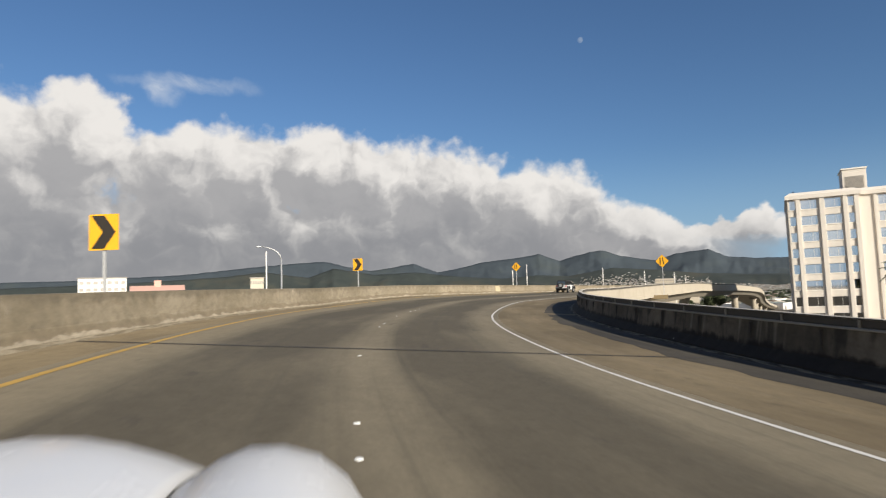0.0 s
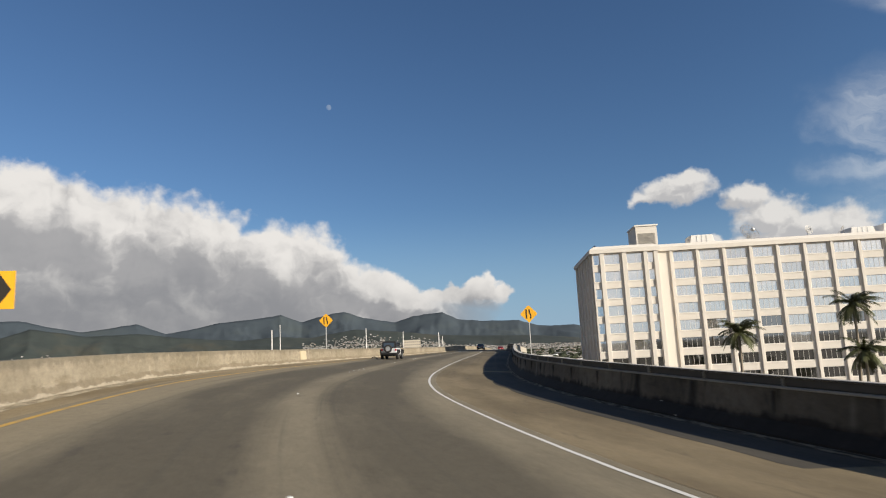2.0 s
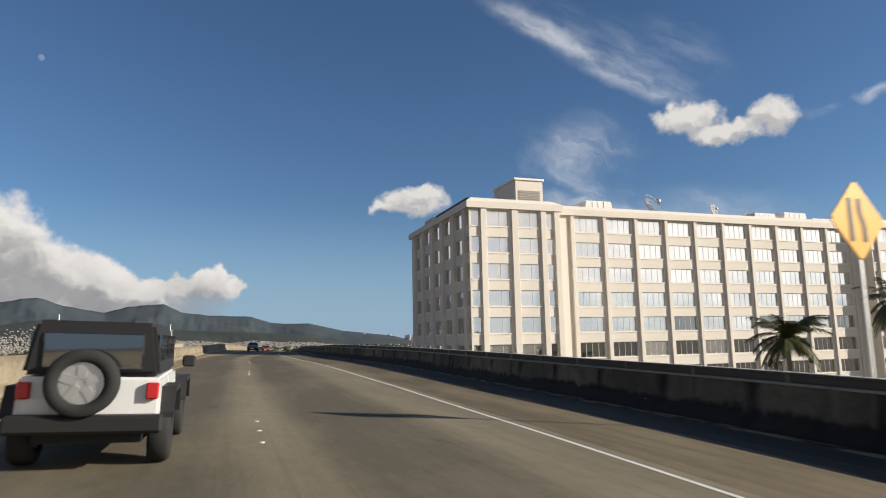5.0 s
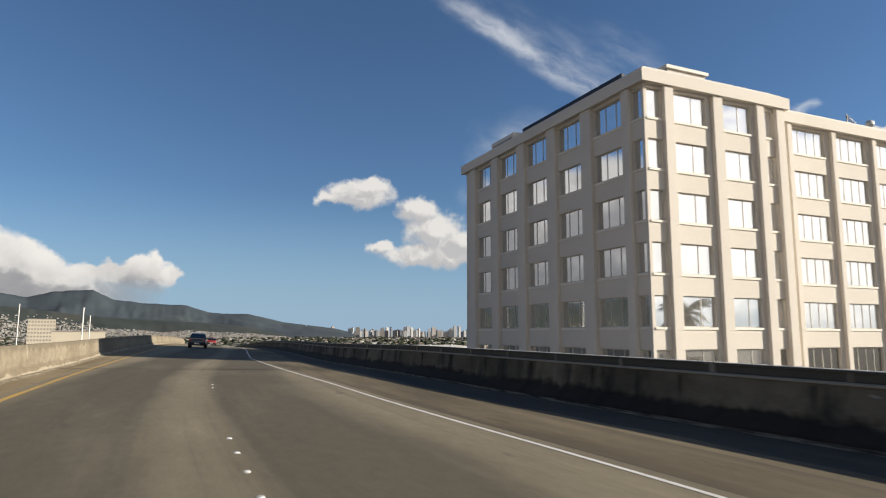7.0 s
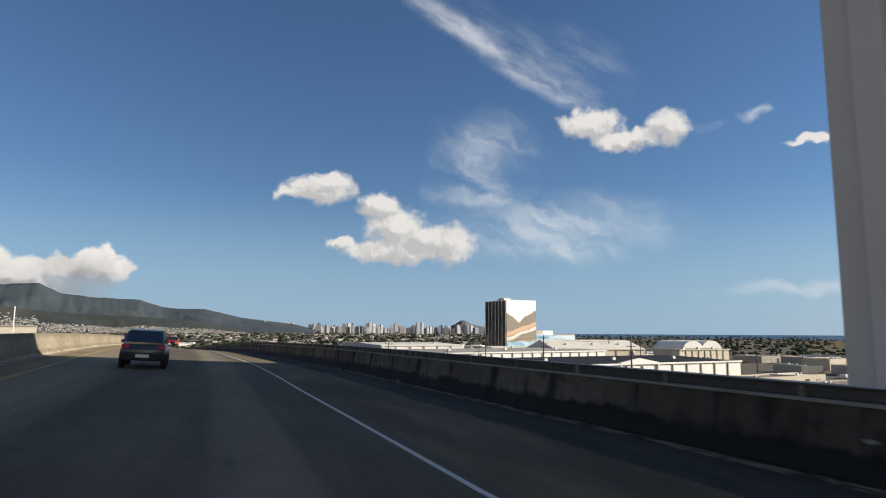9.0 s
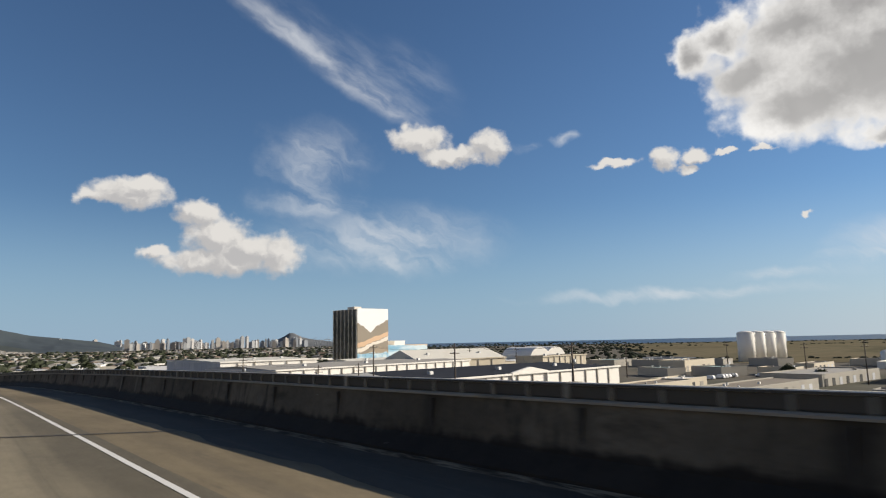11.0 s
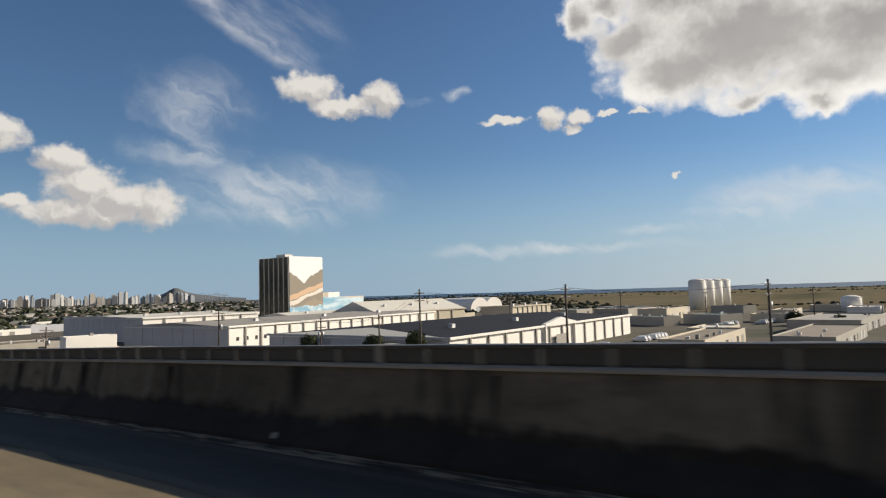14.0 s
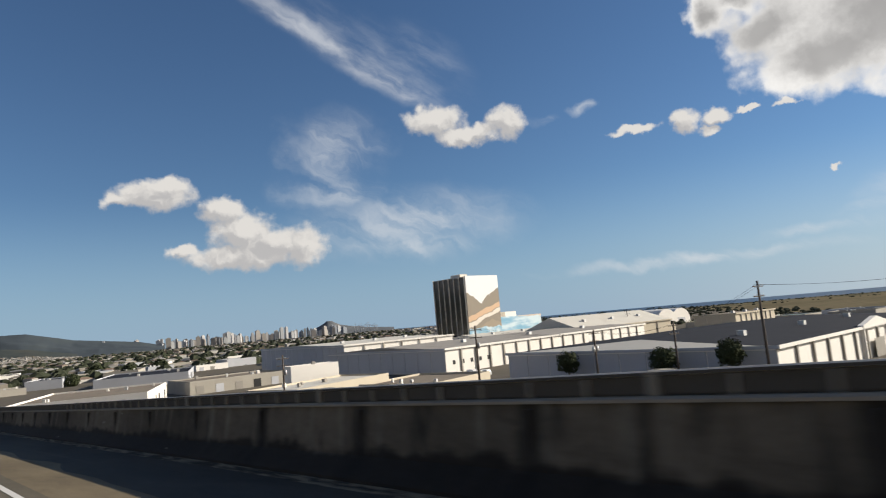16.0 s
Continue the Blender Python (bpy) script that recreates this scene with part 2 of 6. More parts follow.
# ---------------------------------------------------------------- materials
def material(name, colour, rough=0.8, vary=0.25, grain=8.0, stain=0.6, bump=0.15, metal=0.0, dirt=None, dirt_amount=0.5, stretch=(1, 1, 1), object_space=False, spec=0.3):
    """A surface with grain, broad stains, a little relief and, at will, dirt of a second colour."""
    m = bpy.data.materials.new(name)
    m.use_nodes = True
    k = Nodes(m.node_tree)
    tc = k.add("ShaderNodeTexCoord")
    if object_space:
        at = tc.outputs["Object"]
    else:
        at = k.add("ShaderNodeNewGeometry").outputs["Position"]
    at = k.vec("MULTIPLY", at, stretch)
    fine = k.noise(at, grain, 6, 0.6)
    broad = k.noise(at, stain, 5, 0.6)
    info = k.add("ShaderNodeObjectInfo").outputs["Random"]
    level = k.math("ADD", k.math("MULTIPLY", k.math("SUBTRACT", fine, 0.5), vary), k.math("MULTIPLY", k.math("SUBTRACT", broad, 0.5), vary * 1.6))
    level = k.math("ADD", level, k.math("MULTIPLY", k.math("SUBTRACT", info, 0.5), vary * 0.35))
    scale = k.math("ADD", 1.0, level)
    base = k.vec("SCALE", (colour[0], colour[1], colour[2]))
    k.put(base.node, "Scale", scale)
    if dirt:
        base = k.mix(k.math("MULTIPLY", k.span(broad, 0.48, 0.72), dirt_amount), base, dirt)
    p = k.add("ShaderNodeBsdfPrincipled", ("Base Color", base), ("Metallic", metal), ("Specular IOR Level", spec))
    k.put(p, "Roughness", k.math("ADD", rough, k.math("MULTIPLY", k.math("SUBTRACT", fine, 0.5), 0.2), clamp=True))
    if bump:
        k.put(p, "Normal", k.add("ShaderNodeBump", ("Strength", bump), ("Distance", 0.02), ("Height", fine)).outputs[0])
    k.add("ShaderNodeOutputMaterial", (0, p.outputs[0]))
    return m


def glass(name, tint, mirror, rough=0.03):
    """Coated window glass: a dark body under a mirror-like coat."""
    m = bpy.data.materials.new(name)
    m.use_nodes = True
    k = Nodes(m.node_tree)
    at = k.add("ShaderNodeNewGeometry").outputs["Position"]
    wave = k.noise(at, 0.35, 2, 0.5)
    info = k.add("ShaderNodeObjectInfo").outputs["Random"]
    bump = k.add("ShaderNodeBump", ("Strength", 0.05), ("Distance", 0.05), ("Height", wave)).outputs[0]
    body = k.add("ShaderNodeBsdfDiffuse", (0, k.mix(info, tuple(c * 0.5 for c in tint), tint)))
    coat = k.add("ShaderNodeBsdfGlossy", ("Color", (0.92, 0.93, 0.95, 1)), ("Roughness", rough), ("Normal", bump))
    k.add("ShaderNodeOutputMaterial", (0, k.add("ShaderNodeMixShader", (0, mirror), (1, body.outputs[0]), (2, coat.outputs[0])).outputs[0]))
    return m


def road_material(name, kind):
    """Concrete of the viaduct. Its own axes: x the run along the road, y the offset across it or the height on a wall."""
    m = bpy.data.materials.new(name)
    m.use_nodes = True
    k = Nodes(m.node_tree)
    uv = k.add("ShaderNodeUVMap").outputs[0]
    xyz = k.add("ShaderNodeSeparateXYZ", (0, uv)).outputs
    grit = k.noise(k.add("ShaderNodeNewGeometry").outputs["Position"], 16.0, 6, 0.65)
    patch = k.noise(k.vec("MULTIPLY", uv, (0.11, 0.45, 1)), 1.0, 5, 0.6)
    long = k.noise(k.vec("MULTIPLY", uv, (0.025, 2.2, 1)), 1.0, 5, 0.6)
    if kind == "lane":
        across = k.math("ADD", xyz[1], k.math("MULTIPLY", k.math("SUBTRACT", long, 0.5), 0.9))
        mid = k.span(k.math("ABSOLUTE", k.math("SUBTRACT", across, 0.55)), 1.15, 0.1)
        rim = k.math("MAXIMUM", k.span(across, -2.6, -3.9), k.span(across, 3.3, 4.6))
        light = k.math("ADD", k.math("MULTIPLY", mid, 0.75), k.math("MULTIPLY", rim, 0.75), clamp=True)
        light = k.math("ADD", light, k.math("MULTIPLY", k.math("SUBTRACT", patch, 0.5), 1.6), clamp=True)
        base = k.mix(light, (0.104, 0.088, 0.061), (0.240, 0.202, 0.136))
        base = k.mix(k.math("MULTIPLY", k.span(across, -2.9, -4.2), 0.75), base, (0.25, 0.205, 0.132))
        base = k.mix(k.math("MULTIPLY", k.span(long, 0.52, 0.70), 0.4), base, (0.083, 0.074, 0.054))
        spots = k.noise(k.vec("MULTIPLY", uv, (0.5, 1.6, 1)), 1.0, 3, 0.5)
        base = k.mix(k.math("MULTIPLY", k.span(spots, 0.66, 0.74), 0.35), base, (0.05, 0.045, 0.04))
    elif kind == "shoulder":
        base = k.mix(k.span(patch, 0.3, 0.7), (0.180, 0.136, 0.076), (0.280, 0.216, 0.124))
        base = k.mix(k.math("MULTIPLY", k.span(long, 0.5, 0.7), 0.6), base, (0.30, 0.24, 0.15))
        # right shoulder: its browner tone, and some of the parapet's shade, in the colour
        darkened = k.mix(k.span(patch, 0.32, 0.68), (0.082, 0.066, 0.042), (0.165, 0.132, 0.084))
        darkened = k.mix(k.math("MULTIPLY", k.span(long, 0.5, 0.68), 0.65), darkened, (0.060, 0.050, 0.036))
        base = k.mix(k.math("MULTIPLY", k.math("GREATER_THAN", xyz[1], 0.0), k.math("MULTIPLY", k.span(xyz[0], 60.0, 120.0, 0.45, 0.95), k.span(xyz[0], 235.0, 200.0, 0.75, 1.0))), base, darkened)
        spots = k.noise(k.vec("MULTIPLY", uv, (0.6, 1.9, 1)), 1.0, 4, 0.6)
        base = k.mix(k.math("MULTIPLY", k.span(spots, 0.6, 0.75), 0.5), base, (0.055, 0.047, 0.035))
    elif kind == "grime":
        # strip beside the outer parapet: its cast shade put into the colour
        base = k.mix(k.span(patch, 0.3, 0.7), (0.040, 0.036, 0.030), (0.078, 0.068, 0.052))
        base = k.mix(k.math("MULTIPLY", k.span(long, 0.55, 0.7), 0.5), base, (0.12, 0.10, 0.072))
    elif kind == "sand":
        drift = k.noise(k.vec("MULTIPLY", uv, (1.1, 5.0, 1)), 1.0, 6, 0.7)
        base = k.mix(k.span(drift, 0.42, 0.6), (0.21, 0.172, 0.11), (0.36, 0.305, 0.215))
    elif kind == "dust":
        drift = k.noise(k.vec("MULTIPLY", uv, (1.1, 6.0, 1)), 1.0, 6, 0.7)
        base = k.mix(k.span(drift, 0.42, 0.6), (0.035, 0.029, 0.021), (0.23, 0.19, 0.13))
    else:
        drip = k.noise(k.vec("MULTIPLY", uv, (1.5, 0.35, 1)), 1.0, 5, 0.62, warp=0.4)
        blot = k.noise(k.vec("MULTIPLY", uv, (0.5, 1.6, 1)), 1.0, 5, 0.6)
        slab = k.noise(k.vec("MULTIPLY", uv, (0.16, 0.0, 1)), 1.0, 1, 0.4)
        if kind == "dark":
            # base far darker than the inner parapet: stains, plus shade put into the colour
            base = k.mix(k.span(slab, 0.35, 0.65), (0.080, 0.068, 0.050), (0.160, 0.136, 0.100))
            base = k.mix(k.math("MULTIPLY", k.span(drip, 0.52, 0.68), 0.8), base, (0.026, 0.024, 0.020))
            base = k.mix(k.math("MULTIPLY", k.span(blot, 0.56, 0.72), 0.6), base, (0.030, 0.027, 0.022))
            # pale lime runs that start under the coping
            runs = k.noise(k.vec("MULTIPLY", uv, (2.4, 0.22, 1)), 1.0, 3, 0.5)
            some = k.noise(k.vec("MULTIPLY", uv, (0.09, 0.0, 1)), 1.0, 2, 0.5)
            pale = k.math("MULTIPLY", k.span(runs, 0.54, 0.66), k.math("MAXIMUM", k.span(some, 0.46, 0.62), k.span(xyz[0], 318.0, 330.0)))
            base = k.mix(k.math("MULTIPLY", pale, 0.85), base, (0.19, 0.17, 0.13))
            # soot round the joints of the slabs
            near = k.math("ABSOLUTE", k.math("SUBTRACT", k.math("FRACT", k.math("ADD", k.math("DIVIDE", k.math("ADD", xyz[0], 18.0), 3.1), 0.5)), 0.5))
            near = k.math("ADD", near, k.math("MULTIPLY", k.math("SUBTRACT", blot, 0.5), 0.12))
            base = k.mix(k.math("MULTIPLY", k.span(near, 0.10, 0.02), k.span(k.noise(k.vec("MULTIPLY", uv, (0.37, 0.25, 1)), 1.0, 2, 0.5), 0.38, 0.62, 0.05, 0.85)), base, (0.022, 0.020, 0.017))
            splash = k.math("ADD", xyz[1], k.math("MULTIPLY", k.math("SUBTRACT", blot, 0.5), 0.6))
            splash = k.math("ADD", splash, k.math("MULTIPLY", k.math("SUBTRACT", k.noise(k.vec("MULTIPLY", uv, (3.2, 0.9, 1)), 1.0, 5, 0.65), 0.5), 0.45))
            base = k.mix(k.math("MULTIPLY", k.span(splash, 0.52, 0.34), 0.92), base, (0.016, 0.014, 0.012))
            chips = k.noise(k.vec("MULTIPLY", uv, (1.3, 4.0, 1)), 1.0, 2, 0.5)
            base = k.mix(k.math("MULTIPLY", k.span(chips, 0.735, 0.76), 0.8), base, (0.32, 0.30, 0.26))
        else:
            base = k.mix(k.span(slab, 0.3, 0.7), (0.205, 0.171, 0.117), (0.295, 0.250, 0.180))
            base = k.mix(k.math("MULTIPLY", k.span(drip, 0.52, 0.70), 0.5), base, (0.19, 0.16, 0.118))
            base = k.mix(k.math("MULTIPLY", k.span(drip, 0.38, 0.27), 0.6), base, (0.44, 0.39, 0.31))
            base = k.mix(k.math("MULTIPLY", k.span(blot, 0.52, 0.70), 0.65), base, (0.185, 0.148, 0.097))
            foot = k.math("ADD", xyz[1], k.math("MULTIPLY", k.math("SUBTRACT", k.noise(k.vec("MULTIPLY", uv, (0.9, 2.4, 1)), 1.0, 5, 0.65), 0.5), 0.5))
            base = k.mix(k.math("MULTIPLY", k.span(foot, 0.36, 0.24), 0.6), base, (0.15, 0.118, 0.075))
            base = k.mix(k.math("MULTIPLY", k.span(foot, 0.13, 0.06), 0.85), base, (0.36, 0.31, 0.23))
            top = k.math("ADD", xyz[1], k.math("MULTIPLY", k.math("SUBTRACT", drip, 0.5), 0.7))
            base = k.mix(k.math("MULTIPLY", k.span(top, 0.80, 0.98), 0.55), base, (0.13, 0.11, 0.08))
    deep_mottle = 1.0 if kind in ("dark", "light") else 0.45
    mottle = k.noise(k.vec("MULTIPLY", uv, (2.2, 3.4, 1)), 1.0, 5, 0.65)
    shade = k.vec("SCALE", base)
    k.put(shade.node, "Scale", k.math("ADD", 0.72 - deep_mottle * 0.5, k.math("ADD", k.math("MULTIPLY", grit, 0.56), k.math("MULTIPLY", mottle, deep_mottle))))
    p = k.add("ShaderNodeBsdfPrincipled", ("Base Color", shade), ("Roughness", 0.88), ("Specular IOR Level", 0.25))
    k.put(p, "Normal", k.add("ShaderNodeBump", ("Strength", 0.25), ("Distance", 0.02), ("Height", grit)).outputs[0])
    k.add("ShaderNodeOutputMaterial", (0, p.outputs[0]))
    return m


ASPHALT = road_material("worn_lane_concrete", "lane")
SHOULDER = road_material("dusty_shoulder_concrete", "shoulder")
# shaded copy of the parapet concrete, stains included; the next one is the sunlit copy
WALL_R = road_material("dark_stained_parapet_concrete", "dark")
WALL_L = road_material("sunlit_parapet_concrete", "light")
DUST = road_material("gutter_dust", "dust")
SAND = road_material("gutter_sand", "sand")
SHADE_STRIP = road_material("shoulder_grime", "grime")
# paler than the wall below: the lit ledge is put into the colour
COPING = material("pale_coping_concrete", (0.30, 0.265, 0.21), 0.9, 0.5, 9, 0.7, 0.2, dirt=(0.16, 0.14, 0.105), dirt_amount=0.8)
# top faces paler than the rail's sides: sunlight put into the colour
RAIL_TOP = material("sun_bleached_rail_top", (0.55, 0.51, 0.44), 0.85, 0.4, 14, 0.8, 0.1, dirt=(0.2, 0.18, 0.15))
SLEEVE = material("rail_sleeve", (0.26, 0.24, 0.20), 0.85, 0.3, 14, 0.8, 0.1)
# grey-blue slope: the haze of distance is put into the colour
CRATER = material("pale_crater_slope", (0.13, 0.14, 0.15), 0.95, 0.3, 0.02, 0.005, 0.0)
PANEL_TAN = material("tan_panel_paint", (0.46, 0.39, 0.26), 0.85, 0.3, 9, 1.5, 0.1, dirt=(0.34, 0.28, 0.18))
PALE_CONCRETE = material("pale_girder_concrete", (0.44, 0.39, 0.31), 0.9, 0.25, 5, 0.25, 0.15, dirt=(0.30, 0.26, 0.20), dirt_amount=0.7)
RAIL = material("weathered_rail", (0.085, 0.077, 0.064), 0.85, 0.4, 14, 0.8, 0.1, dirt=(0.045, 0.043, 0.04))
WHITE_LINE = material("white_road_paint", (0.62, 0.60, 0.56), 0.7, 0.25, 25, 1.2, 0.1, dirt=(0.4, 0.37, 0.33), dirt_amount=0.4)
YELLOW_LINE = material("yellow_road_paint", (0.52, 0.32, 0.075), 0.7, 0.4, 25, 0.8, 0.1, dirt=(0.24, 0.19, 0.11), dirt_amount=0.85)
JOINT = material("joint_tar", (0.05, 0.045, 0.04), 0.8, 0.3, 20, 1, 0.1)
DOT = material("ceramic_marker", (0.8, 0.8, 0.77), 0.3, 0.1, 30, 2, 0.0)
CREAM = material("cream_stucco", (0.69, 0.635, 0.56), 0.9, 0.12, 6, 0.12, 0.15, dirt=(0.60, 0.545, 0.47), dirt_amount=0.5)
CREAM_TRIM = material("pale_sill_paint", (0.80, 0.75, 0.67), 0.8, 0.1, 6, 0.3, 0.1)
FRAME = material("window_frame_metal", (0.30, 0.28, 0.25), 0.5, 0.1, 20, 1, 0.0, metal=0.3)
WIN_FRAME = material("pale_window_frame", (0.58, 0.55, 0.50), 0.5, 0.1, 20, 1, 0.0)
TYRE = material("tyre_rubber", (0.025, 0.025, 0.025), 0.85, 0.2, 20, 2, 0.1, object_space=True)
CAR_WHITE = material("white_car_paint", (0.66, 0.66, 0.66), 0.25, 0.04, 4, 1, 0.0, object_space=True, spec=0.6)
CAR_DARK = material("dark_grey_car_paint", (0.045, 0.05, 0.06), 0.2, 0.05, 4, 1, 0.0, object_space=True, spec=0.7)
CAR_SILVER = material("silver_car_paint", (0.5, 0.51, 0.52), 0.3, 0.05, 4, 1, 0.0, object_space=True, spec=0.6)
CAR_RED = material("dark_red_car_paint", (0.25, 0.02, 0.02), 0.3, 0.05, 4, 1, 0.0, object_space=True, spec=0.6)
BLACK_TRIM = material("black_plastic", (0.02, 0.02, 0.021), 0.55, 0.15, 12, 2, 0.0, object_space=True)
RIM = material("alloy_rim", (0.6, 0.6, 0.6), 0.3, 0.08, 10, 2, 0.0, metal=0.8, object_space=True)
TAIL_RED = material("red_tail_lamp", (0.45, 0.02, 0.02), 0.25, 0.05, 10, 2, 0.0, object_space=True, spec=0.6)
PLATE = material("pale_number_plate", (0.7, 0.7, 0.68), 0.5, 0.05, 10, 2, 0.0, object_space=True)
CAR_GLASS = glass("car_glass", (0.02, 0.022, 0.025), 0.18)
SEA = material("sea_water", (0.018, 0.045, 0.085), 0.4, 0.2, 0.05, 0.004, 0.0)
DRY_GRASS = material("dry_airfield_grass", (0.17, 0.145, 0.095), 0.95, 0.6, 0.06, 0.006, 0.0, dirt=(0.085, 0.082, 0.055), dirt_amount=0.9, stretch=(0.35, 1, 1), spec=0.0)
# cladding and doors of sheds, also the shaded sides of the white warehouses
GREY_WALL = material("blue_grey_metal_cladding", (0.46, 0.47, 0.50), 0.7, 0.15, 3, 0.1, 0.1)
PALE_ROOF = material("pale_sheet_roof", (0.60, 0.57, 0.50), 0.8, 0.2, 2, 0.06, 0.1, dirt=(0.48, 0.44, 0.37))
GREEN_ROOF = material("faded_green_sheet_roof", (0.22, 0.30, 0.28), 0.8, 0.2, 2, 0.06, 0.1)
BROWN_ROOF = material("brown_gravel_roof", (0.20, 0.165, 0.125), 0.95, 0.3, 3, 0.08, 0.1)
PINK = material("pink_stucco", (0.60, 0.36, 0.29), 0.9, 0.15, 2, 0.1, 0.1)
DARK_GLASS = glass("dark_tower_glass", (0.02, 0.018, 0.018), 0.12, 0.1)
PANE = glass("coated_window_glass", (0.20, 0.19, 0.17), 0.70)
# pale and dark glass bodies carry the reflected sky and trees in their colour
SKY_PANE = glass("blinds_behind_glass", (0.62, 0.59, 0.54), 0.72)
DARK_PANE = glass("dark_room_glass", (0.035, 0.033, 0.03), 0.35)
ROOFING = material("grey_roofing", (0.30, 0.28, 0.25), 0.95, 0.25, 3, 0.08, 0.1, dirt=(0.2, 0.18, 0.16))
DARK_ROOF = material("dark_roofing", (0.030, 0.033, 0.042), 0.95, 0.25, 3, 0.1, 0.1, spec=0.05)
WHITE_WALL = material("white_painted_wall", (0.78, 0.75, 0.70), 0.85, 0.12, 4, 0.1, 0.1, dirt=(0.6, 0.56, 0.5), dirt_amount=0.3)
DULL_WALL = material("dull_grey_wall", (0.36, 0.335, 0.29), 0.9, 0.25, 4, 0.1, 0.1)
TAN_WALL = material("tan_painted_wall", (0.52, 0.46, 0.36), 0.85, 0.15, 4, 0.1, 0.1)
GROUND = material("town_ground", (0.135, 0.12, 0.098), 0.95, 0.5, 0.3, 0.012, 0.1, dirt=(0.06, 0.065, 0.042), dirt_amount=0.85, spec=0.03)
# bluish tint in the vegetation stands for haze over the far chain
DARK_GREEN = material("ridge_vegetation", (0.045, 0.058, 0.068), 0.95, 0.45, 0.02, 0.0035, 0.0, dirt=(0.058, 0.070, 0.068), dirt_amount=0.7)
SPUR_GREEN = material("foothill_vegetation", (0.036, 0.044, 0.040), 0.95, 0.5, 0.02, 0.005, 0.0, dirt=(0.060, 0.056, 0.040), dirt_amount=0.7)
FAR_LEAF = material("far_leaves", (0.046, 0.052, 0.034), 0.9, 0.5, 0.3, 0.02, 0.0, spec=0.05)
LEAF = material("leaves", (0.050, 0.060, 0.030), 0.8, 0.5, 2, 0.3, 0.0, spec=0.08)
FROND = material("palm_fronds", (0.095, 0.10, 0.042), 0.5, 0.4, 3, 0.5, 0.0)
BARK = material("palm_bark", (0.25, 0.21, 0.16), 0.9, 0.3, 10, 1, 0.2)
SIGN_YELLOW = material("sign_yellow", (0.72, 0.36, 0.02), 0.5, 0.12, 8, 1, 0.0)
SIGN_BLACK = material("sign_black", (0.03, 0.025, 0.02), 0.5, 0.1, 8, 1, 0.0)
GALVANISED = material("galvanised_steel", (0.55, 0.55, 0.54), 0.5, 0.15, 12, 1, 0.0, metal=0.5)
POLE_WOOD = material("utility_pole_wood", (0.10, 0.08, 0.065), 0.9, 0.3, 10, 1, 0.1)


# ---------------------------------------------------------------- helpers for meshes
def part(name, bm, mat, parent=None, label="", smooth=False):
    """Links a bmesh as one mesh object, under a thing or a part where one is given."""
    me = bpy.data.meshes.new(name)
    bm.to_mesh(me)
    bm.free()
    mats = mat if isinstance(mat, (list, tuple)) else [mat]
    for one in mats:
        me.materials.append(one)
    if smooth:
        for f in me.polygons:
            f.use_smooth = True
    ob = new(name, me)
    if parent:
        ob.parent = parent
    if label:
        tagged(ob, label)
    return ob


def share(name, me, parent, m):
    ob = new(name, me)
    ob.parent = parent
    ob.matrix_basis = m
    return ob


def box(bm, x0, x1, y0, y1, z0, z1, mat=0, m=None):
    """Adds a box to bm."""
    v = [bm.verts.new((x, y, z)) for z in (z0, z1) for x, y in ((x0, y0), (x1, y0), (x1, y1), (x0, y1))]
    if m is not None:
        for q in v:
            q.co = m @ q.co
    for ids in ((3, 2, 1, 0), (4, 5, 6, 7), (0, 1, 5, 4), (1, 2, 6, 5), (2, 3, 7, 6), (3, 0, 4, 7)):
        f = bm.faces.new([v[i] for i in ids])
        f.material_index = mat
    return v


def boxed(x0, x1, y0, y1, z0, z1, bevel=0.0):
    bm = bmesh.new()
    box(bm, x0, x1, y0, y1, z0, z1)
    if bevel:
        bmesh.ops.bevel(bm, geom=bm.edges[:], offset=bevel, segments=1, affect="EDGES")
    return bm


def tube(bm, path, radii, sides=8, mat=0, cap=True):
    """A tapered tube along the points of path."""
    rings = []
    for i, p in enumerate(path):
        p = Vector(p)
        a = Vector(path[max(i - 1, 0)])
        b = Vector(path[min(i + 1, len(path) - 1)])
        d = (b - a).normalized()
        side = d.orthogonal().normalized() if abs(d.z) > 0.9 else d.cross(Vector((0, 0, 1))).normalized()
        up = side.cross(d)
        r = radii[i] if isinstance(radii, (list, tuple)) else radii
        rings.append([bm.verts.new(p + (side * math.cos(q) + up * math.sin(q)) * r) for q in (2 * math.pi * j / sides for j in range(sides))])
    for a, b in zip(rings, rings[1:]):
        for j in range(sides):
            f = bm.faces.new((a[j], a[(j + 1) % sides], b[(j + 1) % sides], b[j]))
            f.material_index, f.smooth = mat, True
    if cap:
        for r in (rings[0][::-1], rings[-1]):
            bm.faces.new(r).material_index = mat


def thing(name, m, label, category, group="", kind=""):
    ob = new(name)
    ob.empty_display_size = 0.3
    ob.matrix_basis = m
    return tagged(ob, label, category, group, kind)


def lerp(x, knots):
    """Piecewise linear through (x, y) pairs."""
    return float(np.interp(x, [q[0] for q in knots], [q[1] for q in knots]))

# ---------------------------------------------------------------- the viaduct
GROUND_Z = -19.0
EYE = 1.60


